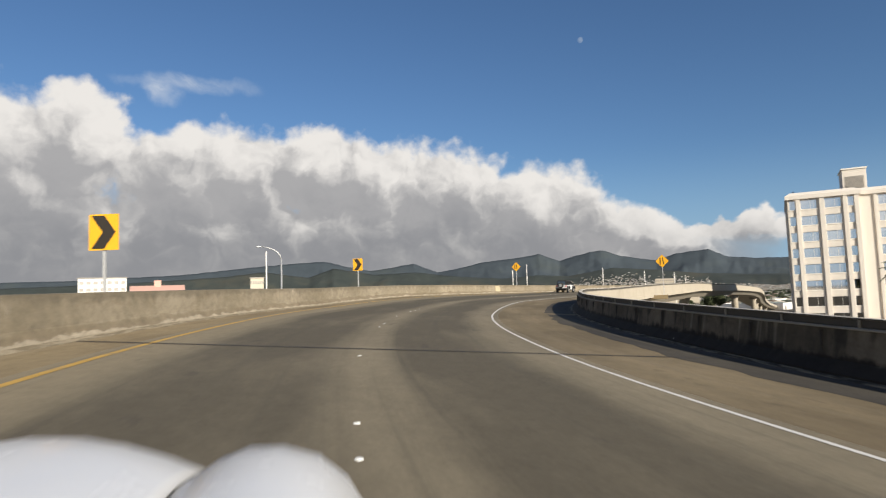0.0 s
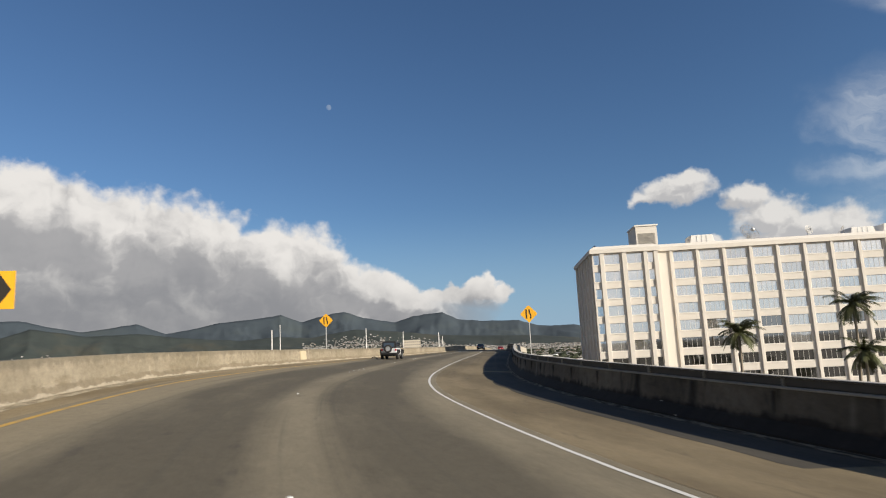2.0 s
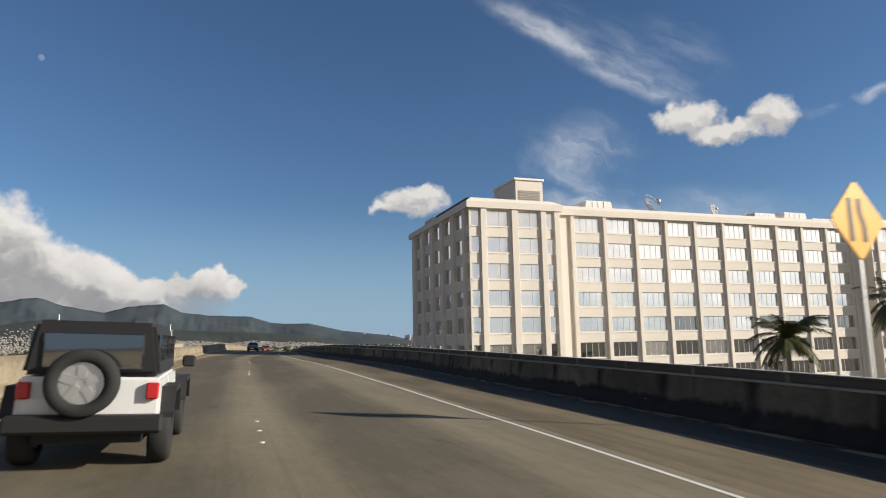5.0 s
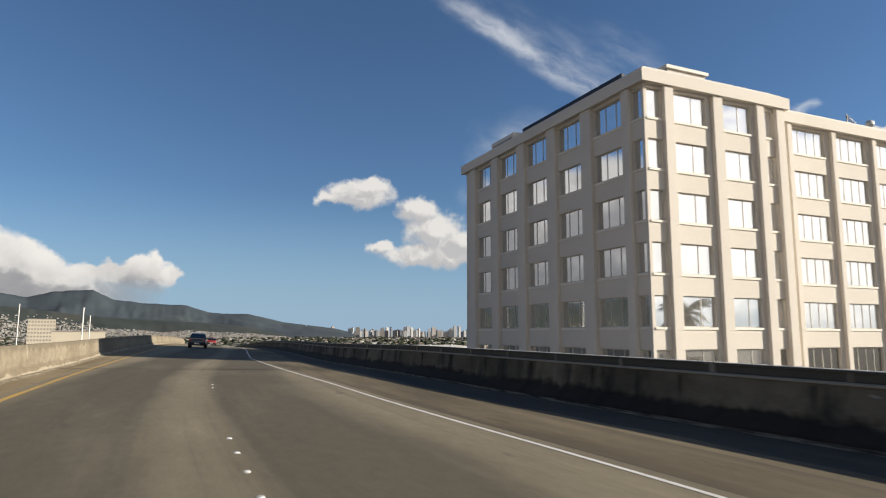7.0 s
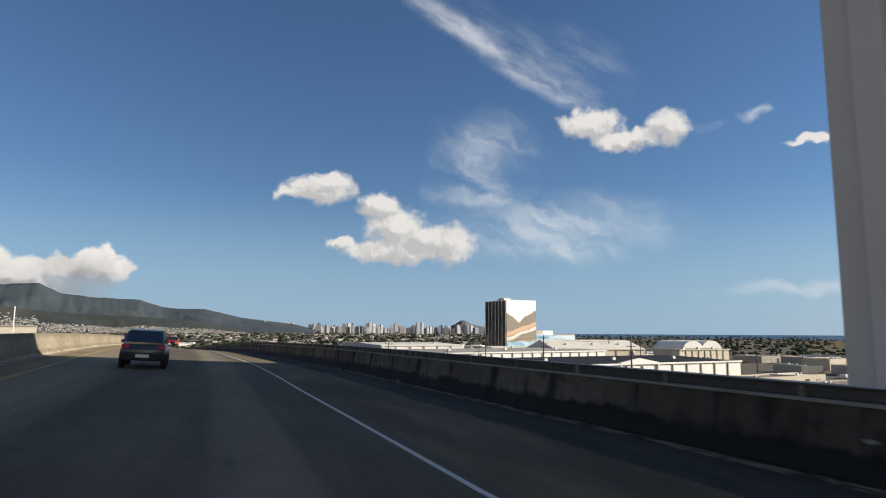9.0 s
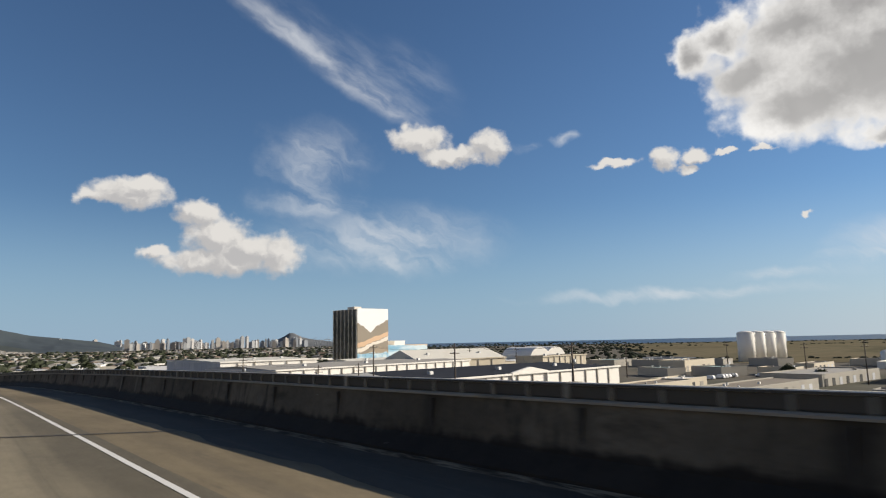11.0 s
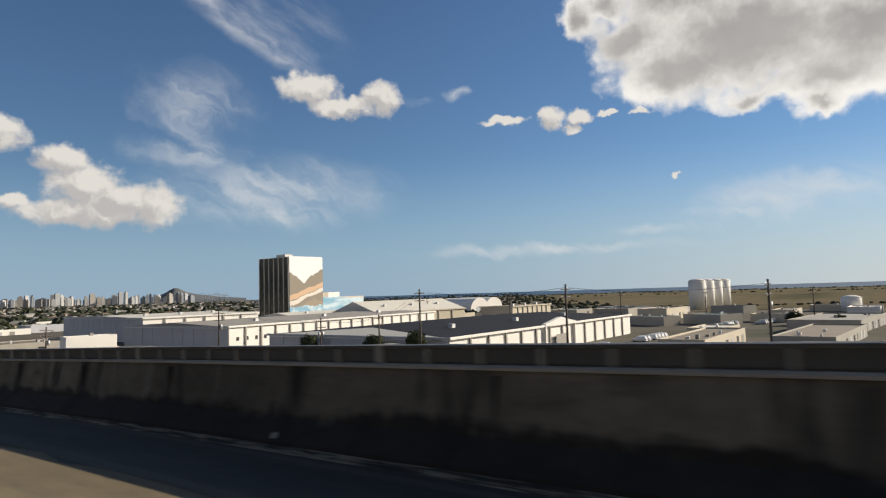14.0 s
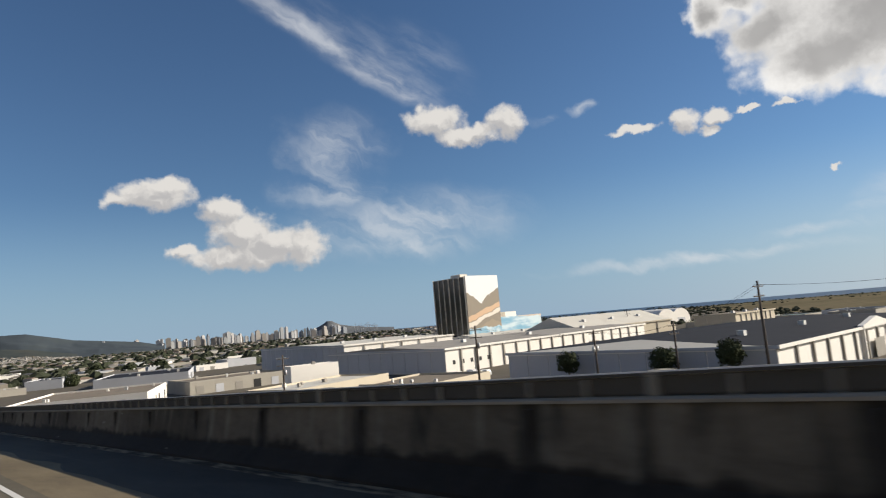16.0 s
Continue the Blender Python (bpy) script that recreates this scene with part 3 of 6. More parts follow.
def spine():
    """The way of the road: x, y, z of the deck every 2 m, and the run along it."""
    pts = [(r[1], r[2], r[3] - EYE) for r in ROWS if r[0] in (0, 1, 2, 3, 3.7, 5.8, 7, 8, 10.3, 11.5, 12.5, 13.5, 14.5, 16)]
    a, b = Vector(pts[0]), Vector(pts[1])
    back = (a - b).normalized()
    back.z = -0.02
    pts = [a + back * 60, a + back * 30] + [Vector(p) for p in pts]
    end = (pts[-1] - pts[-2]).normalized()
    for step in range(1, 12):
        pts.append(pts[-1] + Vector((math.sin(radians(7 + 0.5 * step)), math.cos(radians(7 + 0.5 * step)), -0.05)) * 30)
    dense = []
    for i in range(1, len(pts) - 2):
        p0, p1, p2, p3 = pts[i - 1:i + 3]
        t0, t1, t2, t3 = 0, 1, 2, 3
        n = max(2, int((p2 - p1).length / 0.5))
        k0, k1, k2 = ((p1 - p0).length ** 0.5, (p2 - p1).length ** 0.5, (p3 - p2).length ** 0.5)
        t1 = k0
        t2 = t1 + k1
        t3 = t2 + k2
        for j in range(n):
            t = t1 + (t2 - t1) * j / n
            a1 = p0 * ((t1 - t) / t1) + p1 * (t / t1)
            a2 = p1 * ((t2 - t) / (t2 - t1)) + p2 * ((t - t1) / (t2 - t1))
            a3 = p2 * ((t3 - t) / (t3 - t2)) + p3 * ((t - t2) / (t3 - t2))
            b1 = a1 * ((t2 - t) / t2) + a2 * (t / t2)
            b2 = a2 * ((t3 - t) / (t3 - t1)) + a3 * ((t - t1) / (t3 - t1))
            dense.append(b1 * ((t2 - t) / (t2 - t1)) + b2 * ((t - t1) / (t2 - t1)))
    dense = np.array([tuple(p) for p in dense])
    run = np.concatenate([[0], np.cumsum(np.hypot(*np.diff(dense[:, :2], axis=0).T))])
    zero = run[np.argmin(((dense[:, :2] - np.array([a.x, a.y])) ** 2).sum(1))]
    run -= zero
    z = dense[:, 2].copy()
    for _ in range(60):
        z[1:-1] = 0.25 * z[:-2] + 0.5 * z[1:-1] + 0.25 * z[2:]
    return run, dense[:, 0], dense[:, 1], z


RUN, SX, SY, SZ = spine()
TILT = [(-60, 0.069), (0, 0.0691), (25, 0.0702), (50, 0.0680), (75, 0.0690), (100, 0.0438), (130, 0.0234), (160, 0.0150), (200, 0.0480), (260, 0.0705), (330, 0.0800), (420, 0.05)]
WHITE_AT = [(-60, 5.7), (0, 5.52), (12, 5.36), (24, 5.23), (36, 5.15), (48, 5.14), (60, 5.04), (72, 5.00), (84, 5.21), (98, 5.62), (112, 5.95), (126, 5.82), (140, 5.69), (154, 5.25), (168, 4.05), (182, 2.85), (196, 2.48), (212, 2.42), (230, 2.10), (250, 1.72), (275, 1.24), (300, 1.18), (325, 1.45), (350, 1.6), (700, 1.6)]
YELLOW_AT = [(-60, -4.6), (0, -4.55), (12, -4.53), (24, -4.61), (36, -4.78), (48, -4.97), (60, -5.05), (72, -4.94), (84, -4.68), (98, -4.32), (112, -3.91), (126, -3.49), (140, -3.25), (154, -3.40), (168, -4.09), (182, -5.03), (196, -5.67), (230, -6.5), (700, -6.7)]
WALL_R_AT = [(-60, 10.6), (0, 10.56), (12, 10.52), (24, 10.50), (36, 10.40), (48, 10.28), (60, 10.15), (72, 10.12), (84, 10.22), (98, 10.58), (112, 10.9), (126, 10.95), (140, 10.70), (154, 10.00), (168, 9.02), (182, 8.06), (196, 7.40), (212, 6.84), (230, 6.20), (250, 5.74), (275, 5.25), (300, 4.80), (325, 4.80), (350, 5.1), (700, 5.2)]
WALL_L_AT = [(-60, -6.9), (0, -6.8), (18, -6.45), (36, -6.1), (48, -6.35), (60, -6.85), (72, -6.98), (84, -6.8), (98, -6.2), (112, -5.55), (126, -4.95), (140, -4.60), (154, -4.9), (168, -5.6), (182, -6.9), (196, -7.4), (230, -8.0), (700, -8.1)]
RISE = [(-60, 0.04), (0, 0.04), (20, 0.0), (40, -0.10), (60, 0.02), (80, -0.04), (100, -0.03), (125, -0.07), (150, -0.08), (180, -0.08), (210, 0.15), (250, 0.30), (700, 0.30)]
DOTS_AT = [(-60, 0.0), (0, 0.01), (12, 0.38), (24, 0.55), (36, 0.51), (48, 0.33), (60, 0.15), (72, 0.10), (84, 0.22), (98, 0.43), (112, 0.63), (126, 0.73), (140, 1.05), (154, 1.36), (168, 1.0), (182, 0.2), (196, -0.6), (230, -1.5), (700, -1.8)]


def deck(s, o, up=0.0):
    """The place at run s, o metres to the right of the spine, up metres over the deck."""
    x, y, z = np.interp(s, RUN, SX), np.interp(s, RUN, SY), np.interp(s, RUN, SZ)
    d = 1.0
    hx, hy = np.interp(s + d, RUN, SX) - np.interp(s - d, RUN, SX), np.interp(s + d, RUN, SY) - np.interp(s - d, RUN, SY)
    n = math.hypot(hx, hy) or 1
    return Vector((x + o * hy / n, y - o * hx / n, z + lerp(s, RISE) - lerp(s, TILT) * o + up))


def heading(s):
    """Degrees about z that turn +y along the road."""
    a, b = deck(s - 1, 0), deck(s + 1, 0)
    return math.degrees(math.atan2(-(b.x - a.x), b.y - a.y))


def strip(bm, s0, s1, step, profile, mat=0, close=False, by_height=False):
    """Sweeps a cross section, a list of (offset, up) that may depend on s, along the road."""
    n = max(1, round((s1 - s0) / step))
    uv = bm.loops.layers.uv.verify()
    rows, mark = [], {}
    for i in range(n + 1):
        s = s0 + (s1 - s0) * i / n
        line = []
        for o, u in profile(s):
            p = bm.verts.new(deck(s, o, u))
            mark[p] = (s, o + u if by_height is False else u)
            line.append(p)
        rows.append(line)
    m = len(rows[0])
    for a, b in zip(rows, rows[1:]):
        for j in range(m if close else m - 1):
            q = (j + 1) % m
            f = bm.faces.new((a[j], a[q], b[q], b[j]))
            f.material_index = mat
            for loop in f.loops:
                loop[uv].uv = mark[loop.vert]
    if close:
        bm.faces.new(rows[0])
        bm.faces.new(rows[-1][::-1])
    return rows


S_START, S_END = -55.0, 600.0


def build_deck():
    bm = bmesh.new()
    strip(bm, S_START, S_END, 2, lambda s: [(lerp(s, YELLOW_AT) * (1 - f) - 0.35 * (1 - f) + (lerp(s, WHITE_AT) + 0.3) * f, 0) for f in (0, 0.25, 0.5, 0.75, 1)])
    tagged(part("road", bm, ASPHALT), "worn grey-brown concrete carriageway of the viaduct with dark wheel tracks", "road", kind="structure")
    bm = bmesh.new()
    strip(bm, S_START, S_END, 3, lambda s: [(lerp(s, WALL_L_AT) - 0.1, 0), (lerp(s, YELLOW_AT) - 0.35, 0)])
    strip(bm, S_START, S_END, 3, lambda s: [(lerp(s, WHITE_AT) + 0.3, 0), (lerp(s, WALL_R_AT) + 0.1, 0)])
    tagged(part("road_shoulder", bm, SHOULDER), "sandy pale concrete shoulders along the viaduct lanes", "road", kind="structure")
    bm = bmesh.new()
    strip(bm, S_START, S_END, 2, lambda s: [(lerp(s, WALL_L_AT) - 0.5, -0.08), (lerp(s, WALL_R_AT) + 0.5, -0.08), (lerp(s, WALL_R_AT) + 0.5, -0.3), (lerp(s, WALL_R_AT) - 1.5, -1.9), (lerp(s, WALL_L_AT) + 1.5, -1.9), (lerp(s, WALL_L_AT) - 0.5, -0.3)], close=True)
    tagged(part("viaduct_girder", bm, PALE_CONCRETE), "concrete box girder that carries the elevated road", "viaduct", kind="structure")
    for s in range(-30, 600, 70):
        p = deck(s, 1.0, -1.9)
        bm = bmesh.new()
        tube(bm, [(p.x, p.y, GROUND_Z - 0.5), (p.x, p.y, p.z - 1.2), (p.x, p.y, p.z + 0.1)], [1.1, 1.1, 1.9], 12)
        tagged(part("viaduct_pier", bm, PALE_CONCRETE), "round concrete pier under the elevated road", "pier", kind="structure")
    bm = bmesh.new()
    strip(bm, S_START, S_END, 2, lambda s: [(lerp(s, WHITE_AT) - 0.05, 0.005), (lerp(s, WHITE_AT) + 0.05, 0.005)])
    tagged(part("white_edge_line", bm, WHITE_LINE), "white painted edge line on the road", "road marking", kind="structure")
    bm = bmesh.new()
    strip(bm, S_START, S_END, 2, lambda s: [(lerp(s, YELLOW_AT) - 0.075, 0.005), (lerp(s, YELLOW_AT) + 0.075, 0.005)])
    tagged(part("yellow_edge_line", bm, YELLOW_LINE), "faded yellow painted edge line on the road", "road marking", kind="structure")
    for s in (15.6, 164.0, 233.0, 292.0, -20.0, 380.0):
        bm = bmesh.new()
        strip(bm, s, s + 0.18, 0.2, lambda q: [(lerp(q, WALL_L_AT) + 0.02, 0.008), (0, 0.008), (lerp(q, WALL_R_AT) - 0.3, 0.008)])
        tagged(part("expansion_joint", bm, JOINT), "dark expansion joint across the concrete deck", "expansion joint", kind="structure")


build_deck()


def deck_height(f):
    """The height of the deck under a face of something that runs along the outer parapet."""
    c = f.calc_center_median()
    i = int(np.argmin((SX - c.x) ** 2 + (SY - c.y) ** 2))
    return deck(RUN[i], lerp(RUN[i], WALL_R_AT) + 0.3).z


def build_walls():
    bm = bmesh.new()
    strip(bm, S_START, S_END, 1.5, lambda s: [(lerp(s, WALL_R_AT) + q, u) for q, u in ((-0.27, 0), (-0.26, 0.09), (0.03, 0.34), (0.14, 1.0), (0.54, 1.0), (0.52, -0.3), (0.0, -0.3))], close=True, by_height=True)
    tagged(part("parapet_outer", bm, WALL_R), "stained concrete parapet beside the shoulder, darkened for its shaded face", "parapet", kind="structure")
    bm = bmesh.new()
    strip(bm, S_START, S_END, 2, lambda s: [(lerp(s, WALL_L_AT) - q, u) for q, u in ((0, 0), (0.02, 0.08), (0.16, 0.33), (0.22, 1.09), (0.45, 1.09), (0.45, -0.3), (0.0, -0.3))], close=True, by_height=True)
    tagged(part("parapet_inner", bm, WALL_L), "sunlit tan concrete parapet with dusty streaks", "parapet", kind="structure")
    bm = bmesh.new()
    strip(bm, S_START, S_END, 2, lambda s: [(lerp(s, WALL_R_AT) + q, u) for q, u in ((0.25, 1.056), (0.24, 1.08), (0.24, 1.225), (0.20, 1.232), (0.20, 1.258), (0.23, 1.272), (0.44, 1.272), (0.46, 1.24), (0.45, 1.056))], close=True)
    # upward faces take the paler colour that imitates the sunlit edge
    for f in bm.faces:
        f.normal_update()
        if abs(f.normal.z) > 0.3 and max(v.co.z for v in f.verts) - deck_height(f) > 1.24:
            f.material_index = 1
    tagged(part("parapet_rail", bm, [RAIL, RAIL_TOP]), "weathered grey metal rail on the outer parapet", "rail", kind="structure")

    # sunlit outer side of the same wall, in a paler concrete
    bm = bmesh.new()
    strip(bm, S_START, S_END, 2, lambda s: [(lerp(s, WALL_R_AT) + q, u) for q, u in ((0.548, 1.001), (0.60, 1.001), (0.60, -0.10), (0.68, -0.14), (0.68, -0.55), (0.548, -0.55))], close=True)
    tagged(part("parapet_outer_face", bm, PALE_CONCRETE), "pale sunlit concrete outer face of the viaduct edge", "parapet", kind="structure")
    bm = bmesh.new()
    strip(bm, S_START, S_END, 2, lambda s: [(lerp(s, WALL_R_AT) + q, u) for q, u in ((0.10, 1.002), (0.10, 1.03), (0.15, 1.053), (0.60, 1.053), (0.60, 1.002))], close=True)
    tagged(part("parapet_coping", bm, COPING), "weathered coping along the outer parapet, paler for its sunlit edge", "coping", kind="structure")
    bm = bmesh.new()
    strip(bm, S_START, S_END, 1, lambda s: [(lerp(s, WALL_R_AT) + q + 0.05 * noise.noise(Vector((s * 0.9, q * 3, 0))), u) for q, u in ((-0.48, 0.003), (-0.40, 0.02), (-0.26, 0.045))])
    # dark sheet laid over the shoulder where the parapet's shadow falls
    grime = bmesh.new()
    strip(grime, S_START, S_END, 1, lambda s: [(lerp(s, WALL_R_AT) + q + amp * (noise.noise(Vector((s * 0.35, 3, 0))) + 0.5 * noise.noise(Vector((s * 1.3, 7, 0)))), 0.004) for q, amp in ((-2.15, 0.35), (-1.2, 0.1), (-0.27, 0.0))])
    tagged(part("shoulder_grime", grime, SHADE_STRIP), "dark strip that deepens the parapet's shadow on the shoulder", "grime", kind="stuff")
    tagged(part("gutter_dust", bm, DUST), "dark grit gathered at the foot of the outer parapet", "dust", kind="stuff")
    bm = bmesh.new()
    strip(bm, S_START, S_END, 1, lambda s: [(lerp(s, WALL_L_AT) + q + 0.10 * noise.noise(Vector((s * 0.5, q * 3, 5))), u) for q, u in ((0.02, 0.035), (0.18, 0.02), (0.34, 0.003))])
    tagged(part("gutter_sand", bm, SAND), "pale sand gathered at the foot of the inner parapet", "dust", kind="stuff")


build_walls()

# ---------------------------------------------------------------- ground, sea, ridges
def build_ground():
    bm = bmesh.new()
    rings = [0, 60, 140, 260, 420, 650, 950, 1400, 2000, 2900, 4200, 6500]
    cx, cy, n = 60.0, 200.0, 64
    last = None
    for r in rings:
        if r == 0:
            ring = [bm.verts.new((cx, cy, GROUND_Z))]
        else:
            ring = [bm.verts.new((cx + r * math.sin(2 * math.pi * j / n), cy + r * math.cos(2 * math.pi * j / n), GROUND_Z)) for j in range(n)]
        if last:
            for j in range(n):
                q = (j + 1) % n
                if len(last) == 1:
                    bm.faces.new((last[0], ring[q], ring[j]))
                else:
                    bm.faces.new((last[j], last[q], ring[q], ring[j]))
        last = ring
    bmesh.ops.recalc_face_normals(bm, faces=bm.faces[:])
    tagged(part("ground", bm, GROUND), "flat brown and dark green town ground reaching the horizon", "ground", kind="structure")


build_ground()


def polar(az, dist, z=GROUND_Z, eye=(-5, 120)):
    return Vector((eye[0] + dist * math.sin(radians(az)), eye[1] + dist * math.cos(radians(az)), z))


RIDGE_ROWS = 30


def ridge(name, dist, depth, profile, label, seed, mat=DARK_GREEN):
    """A mountain chain: crest heights as (azimuth, elevation) seen from the road, with spurs towards the plain."""
    az0, az1 = profile[0][0], profile[-1][0]
    n, rows = int((az1 - az0) / 0.15), RIDGE_ROWS
    grid = []
    bm = bmesh.new()
    for i in range(n + 1):
        az = az0 + (az1 - az0) * i / n
        crest = dist * math.tan(radians(lerp(az, profile))) + 2.0
        line = []
        for j in range(rows):
            f = j / (rows - 1)                       # 0 at the foot, 0.7 at the crest, 1 behind it
            up = (f / 0.7) ** 1.35 if f <= 0.7 else max(0.0, 1 - ((f - 0.7) / 0.3)) 
            mid = math.sin(math.pi * min(1, f / 0.7)) if f < 0.7 else 0
            fold = noise.ridged_multi_fractal(Vector((az * 0.22 + 1.6 * f + seed, f * 3.0, seed)), 0.9, 2.1, 5, 1.0, 2.0) - 1.1
            rill = noise.noise(Vector((az * 1.9 + seed, f * 5.0, seed + 9)))
            rag = noise.noise(Vector((az * 1.1, f * 4, seed))) + 0.5 * noise.noise(Vector((az * 2.9, f * 9, seed)))
            h = (crest - GROUND_Z) * (up + mid * (0.10 * fold + 0.012 * rill) + (0.012 + 0.02 * mid) * rag)
            p = polar(az, dist - depth * (0.7 - f), GROUND_Z - 3 + max(0, h))
            line.append(bm.verts.new(p))
        grid.append(line)
    for a, b in zip(grid, grid[1:]):
        for j in range(rows - 1):
            bm.faces.new((a[j], b[j], b[j + 1], a[j + 1]))
    bmesh.ops.recalc_face_normals(bm, faces=bm.faces[:])
    return tagged(part(name, bm, mat, smooth=True), label, "mountain", kind="structure")


CREST = [(-75, 2.6), (-60, 2.4), (-51, 2.5), (-42, 2.9), (-37, 3.4), (-33.2, 3.7), (-30.3, 3.84), (-28, 3.2), (-26.3, 2.85), (-24, 3.1), (-22.2, 3.4), (-20, 2.5),
         (-18, 2.8), (-15.7, 3.3), (-12.3, 3.6), (-10.6, 3.85), (-8.7, 3.1), (-7.4, 3.5), (-5, 3.95), (-3.2, 3.3), (-0.4, 2.75), (1.4, 3.25), (2.6, 3.4), (4.0, 3.5),
         (5.4, 2.78), (7.5, 2.52), (9.3, 2.45), (11.0, 2.4), (12.6, 1.85), (13.8, 1.74), (15.8, 1.76), (18.9, 1.05), (21.8, 0.7), (23.4, 0.5), (25, 0.1)]
SPUR = [(-70, 1.2), (-56, 2.0), (-46, 2.3), (-40, 2.6), (-36, 3.0), (-32, 2.4), (-29.8, 3.2), (-26, 2.5), (-22.1, 2.6), (-18.7, 2.1), (-14, 1.7), (-11, 1.9), (-8, 1.7), (-4, 2.3), (0, 1.9), (3, 1.5), (7, 1.2), (12, 1.0), (16, 0.6), (19, 0.0)]
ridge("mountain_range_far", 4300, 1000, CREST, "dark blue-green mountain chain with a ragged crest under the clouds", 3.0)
ridge("mountain_spur", 3300, 700, SPUR, "dark wooded foothills in front of the mountain chain", 11.0, SPUR_GREEN)


def sheet(name, az0, az1, r0, r1, z, mat, label, category):
    bm = bmesh.new()
    n = 24
    a = [bm.verts.new(polar(az0 + (az1 - az0) * i / n, r0 * (1 + 0.06 * noise.noise(Vector((i * 0.7, r0, 0)))), z)) for i in range(n + 1)]
    b = [bm.verts.new(polar(az0 + (az1 - az0) * i / n, r1, z)) for i in range(n + 1)]
    for i in range(n):
        bm.faces.new((a[i], b[i], b[i + 1], a[i + 1]))
    bmesh.ops.recalc_face_normals(bm, faces=bm.faces[:])
    for f in bm.faces:
        if f.normal.z < 0:
            f.normal_flip()
    return tagged(part(name, bm, mat), label, category, kind="structure")


sheet("sea", 44, 62, 2250, 6300, GROUND_Z + 0.35, SEA, "dark blue sea along the horizon", "sea")
sheet("sea", 62, 125, 2150, 6300, GROUND_Z + 0.35, SEA, "dark blue sea along the horizon", "sea")
sheet("airfield", 64, 120, 560, 2000, GROUND_Z + 0.3, DRY_GRASS, "dry brown grass of a wide airfield", "field")

# ---------------------------------------------------------------- the long office block beside the viaduct
BLOCK = pose(27.02, 155.09, 0, 0, 0, -9.12)    # x along the sunlit front, y into the house, from the corner
STOREY, TOP_ROW, ROWS_N = 3.5, 18.49, 9
WIN_H = 2.05


def window_mesh(w, h, bars, glazing=PANE):
    """Frame and pane of a window w x h, standing in the xz plane, front at -y."""
    f = bmesh.new()
    t = 0.07
    for x0, x1, z0, z1 in ((0, w, 0, t), (0, w, h - t, h), (0, t, t, h - t), (w - t, w, t, h - t)):
        box(f, x0, x1, -0.04, 0.05, z0, z1)
    for b in bars:
        box(f, b * w - 0.025, b * w + 0.025, -0.035, 0.05, t, h - t)
    g = bmesh.new()
    box(g, t, w - t, 0.0, 0.02, t, h - t)
    s = bmesh.new()
    box(s, -0.05, w + 0.05, -0.27, 0.06, -0.16, 0.0)
    out = []
    for name, bm, mat in (("frame", f, WIN_FRAME), ("pane", g, glazing), ("sill", s, CREAM_TRIM)):
        me = bpy.data.meshes.new(name)
        bm.to_mesh(me)
        bm.free()
        me.materials.append(mat)
        out.append(me)
    return out


def put_window(house, meshes, m):
    w = new("window")
    w.empty_display_size = 0.2
    w.parent, w.matrix_basis = house, m
    for me in meshes:
        share(me.name, me, w, Matrix())


def facade(bm, m, length, z0, z1, holes, depth=0.35):
    """A wall of the given length in the xz plane with its front at y=0, and square holes (x0, x1, z0, z1) in rows."""
    xs = sorted({0.0, length, *(h[0] for h in holes), *(h[1] for h in holes)})
    zs = sorted({z0, z1, *(h[2] for h in holes), *(h[3] for h in holes)})
    full = {}
    for a, b in zip(xs, xs[1:]):
        for c, d in zip(zs, zs[1:]):
            x, z = (a + b) / 2, (c + d) / 2
            full[(a, c)] = not any(h[0] < x < h[1] and h[2] < z < h[3] for h in holes)

    def quad(*p):
        bm.faces.new([bm.verts.new(m @ Vector(q)) for q in p])

    for a, b in zip(xs, xs[1:]):
        for c, d in zip(zs, zs[1:]):
            if full[(a, c)]:
                quad((a, 0, c), (b, 0, c), (b, 0, d), (a, 0, d))
    for x0, x1, c, d in holes:
        quad((x0, 0, c), (x0, 0, d), (x0, depth, d), (x0, depth, c))
        quad((x1, 0, c), (x1, depth, c), (x1, depth, d), (x1, 0, d))
        quad((x0, 0, d), (x1, 0, d), (x1, depth, d), (x0, depth, d))
        quad((x0, 0, c), (x0, depth, c), (x1, depth, c), (x1, 0, c))


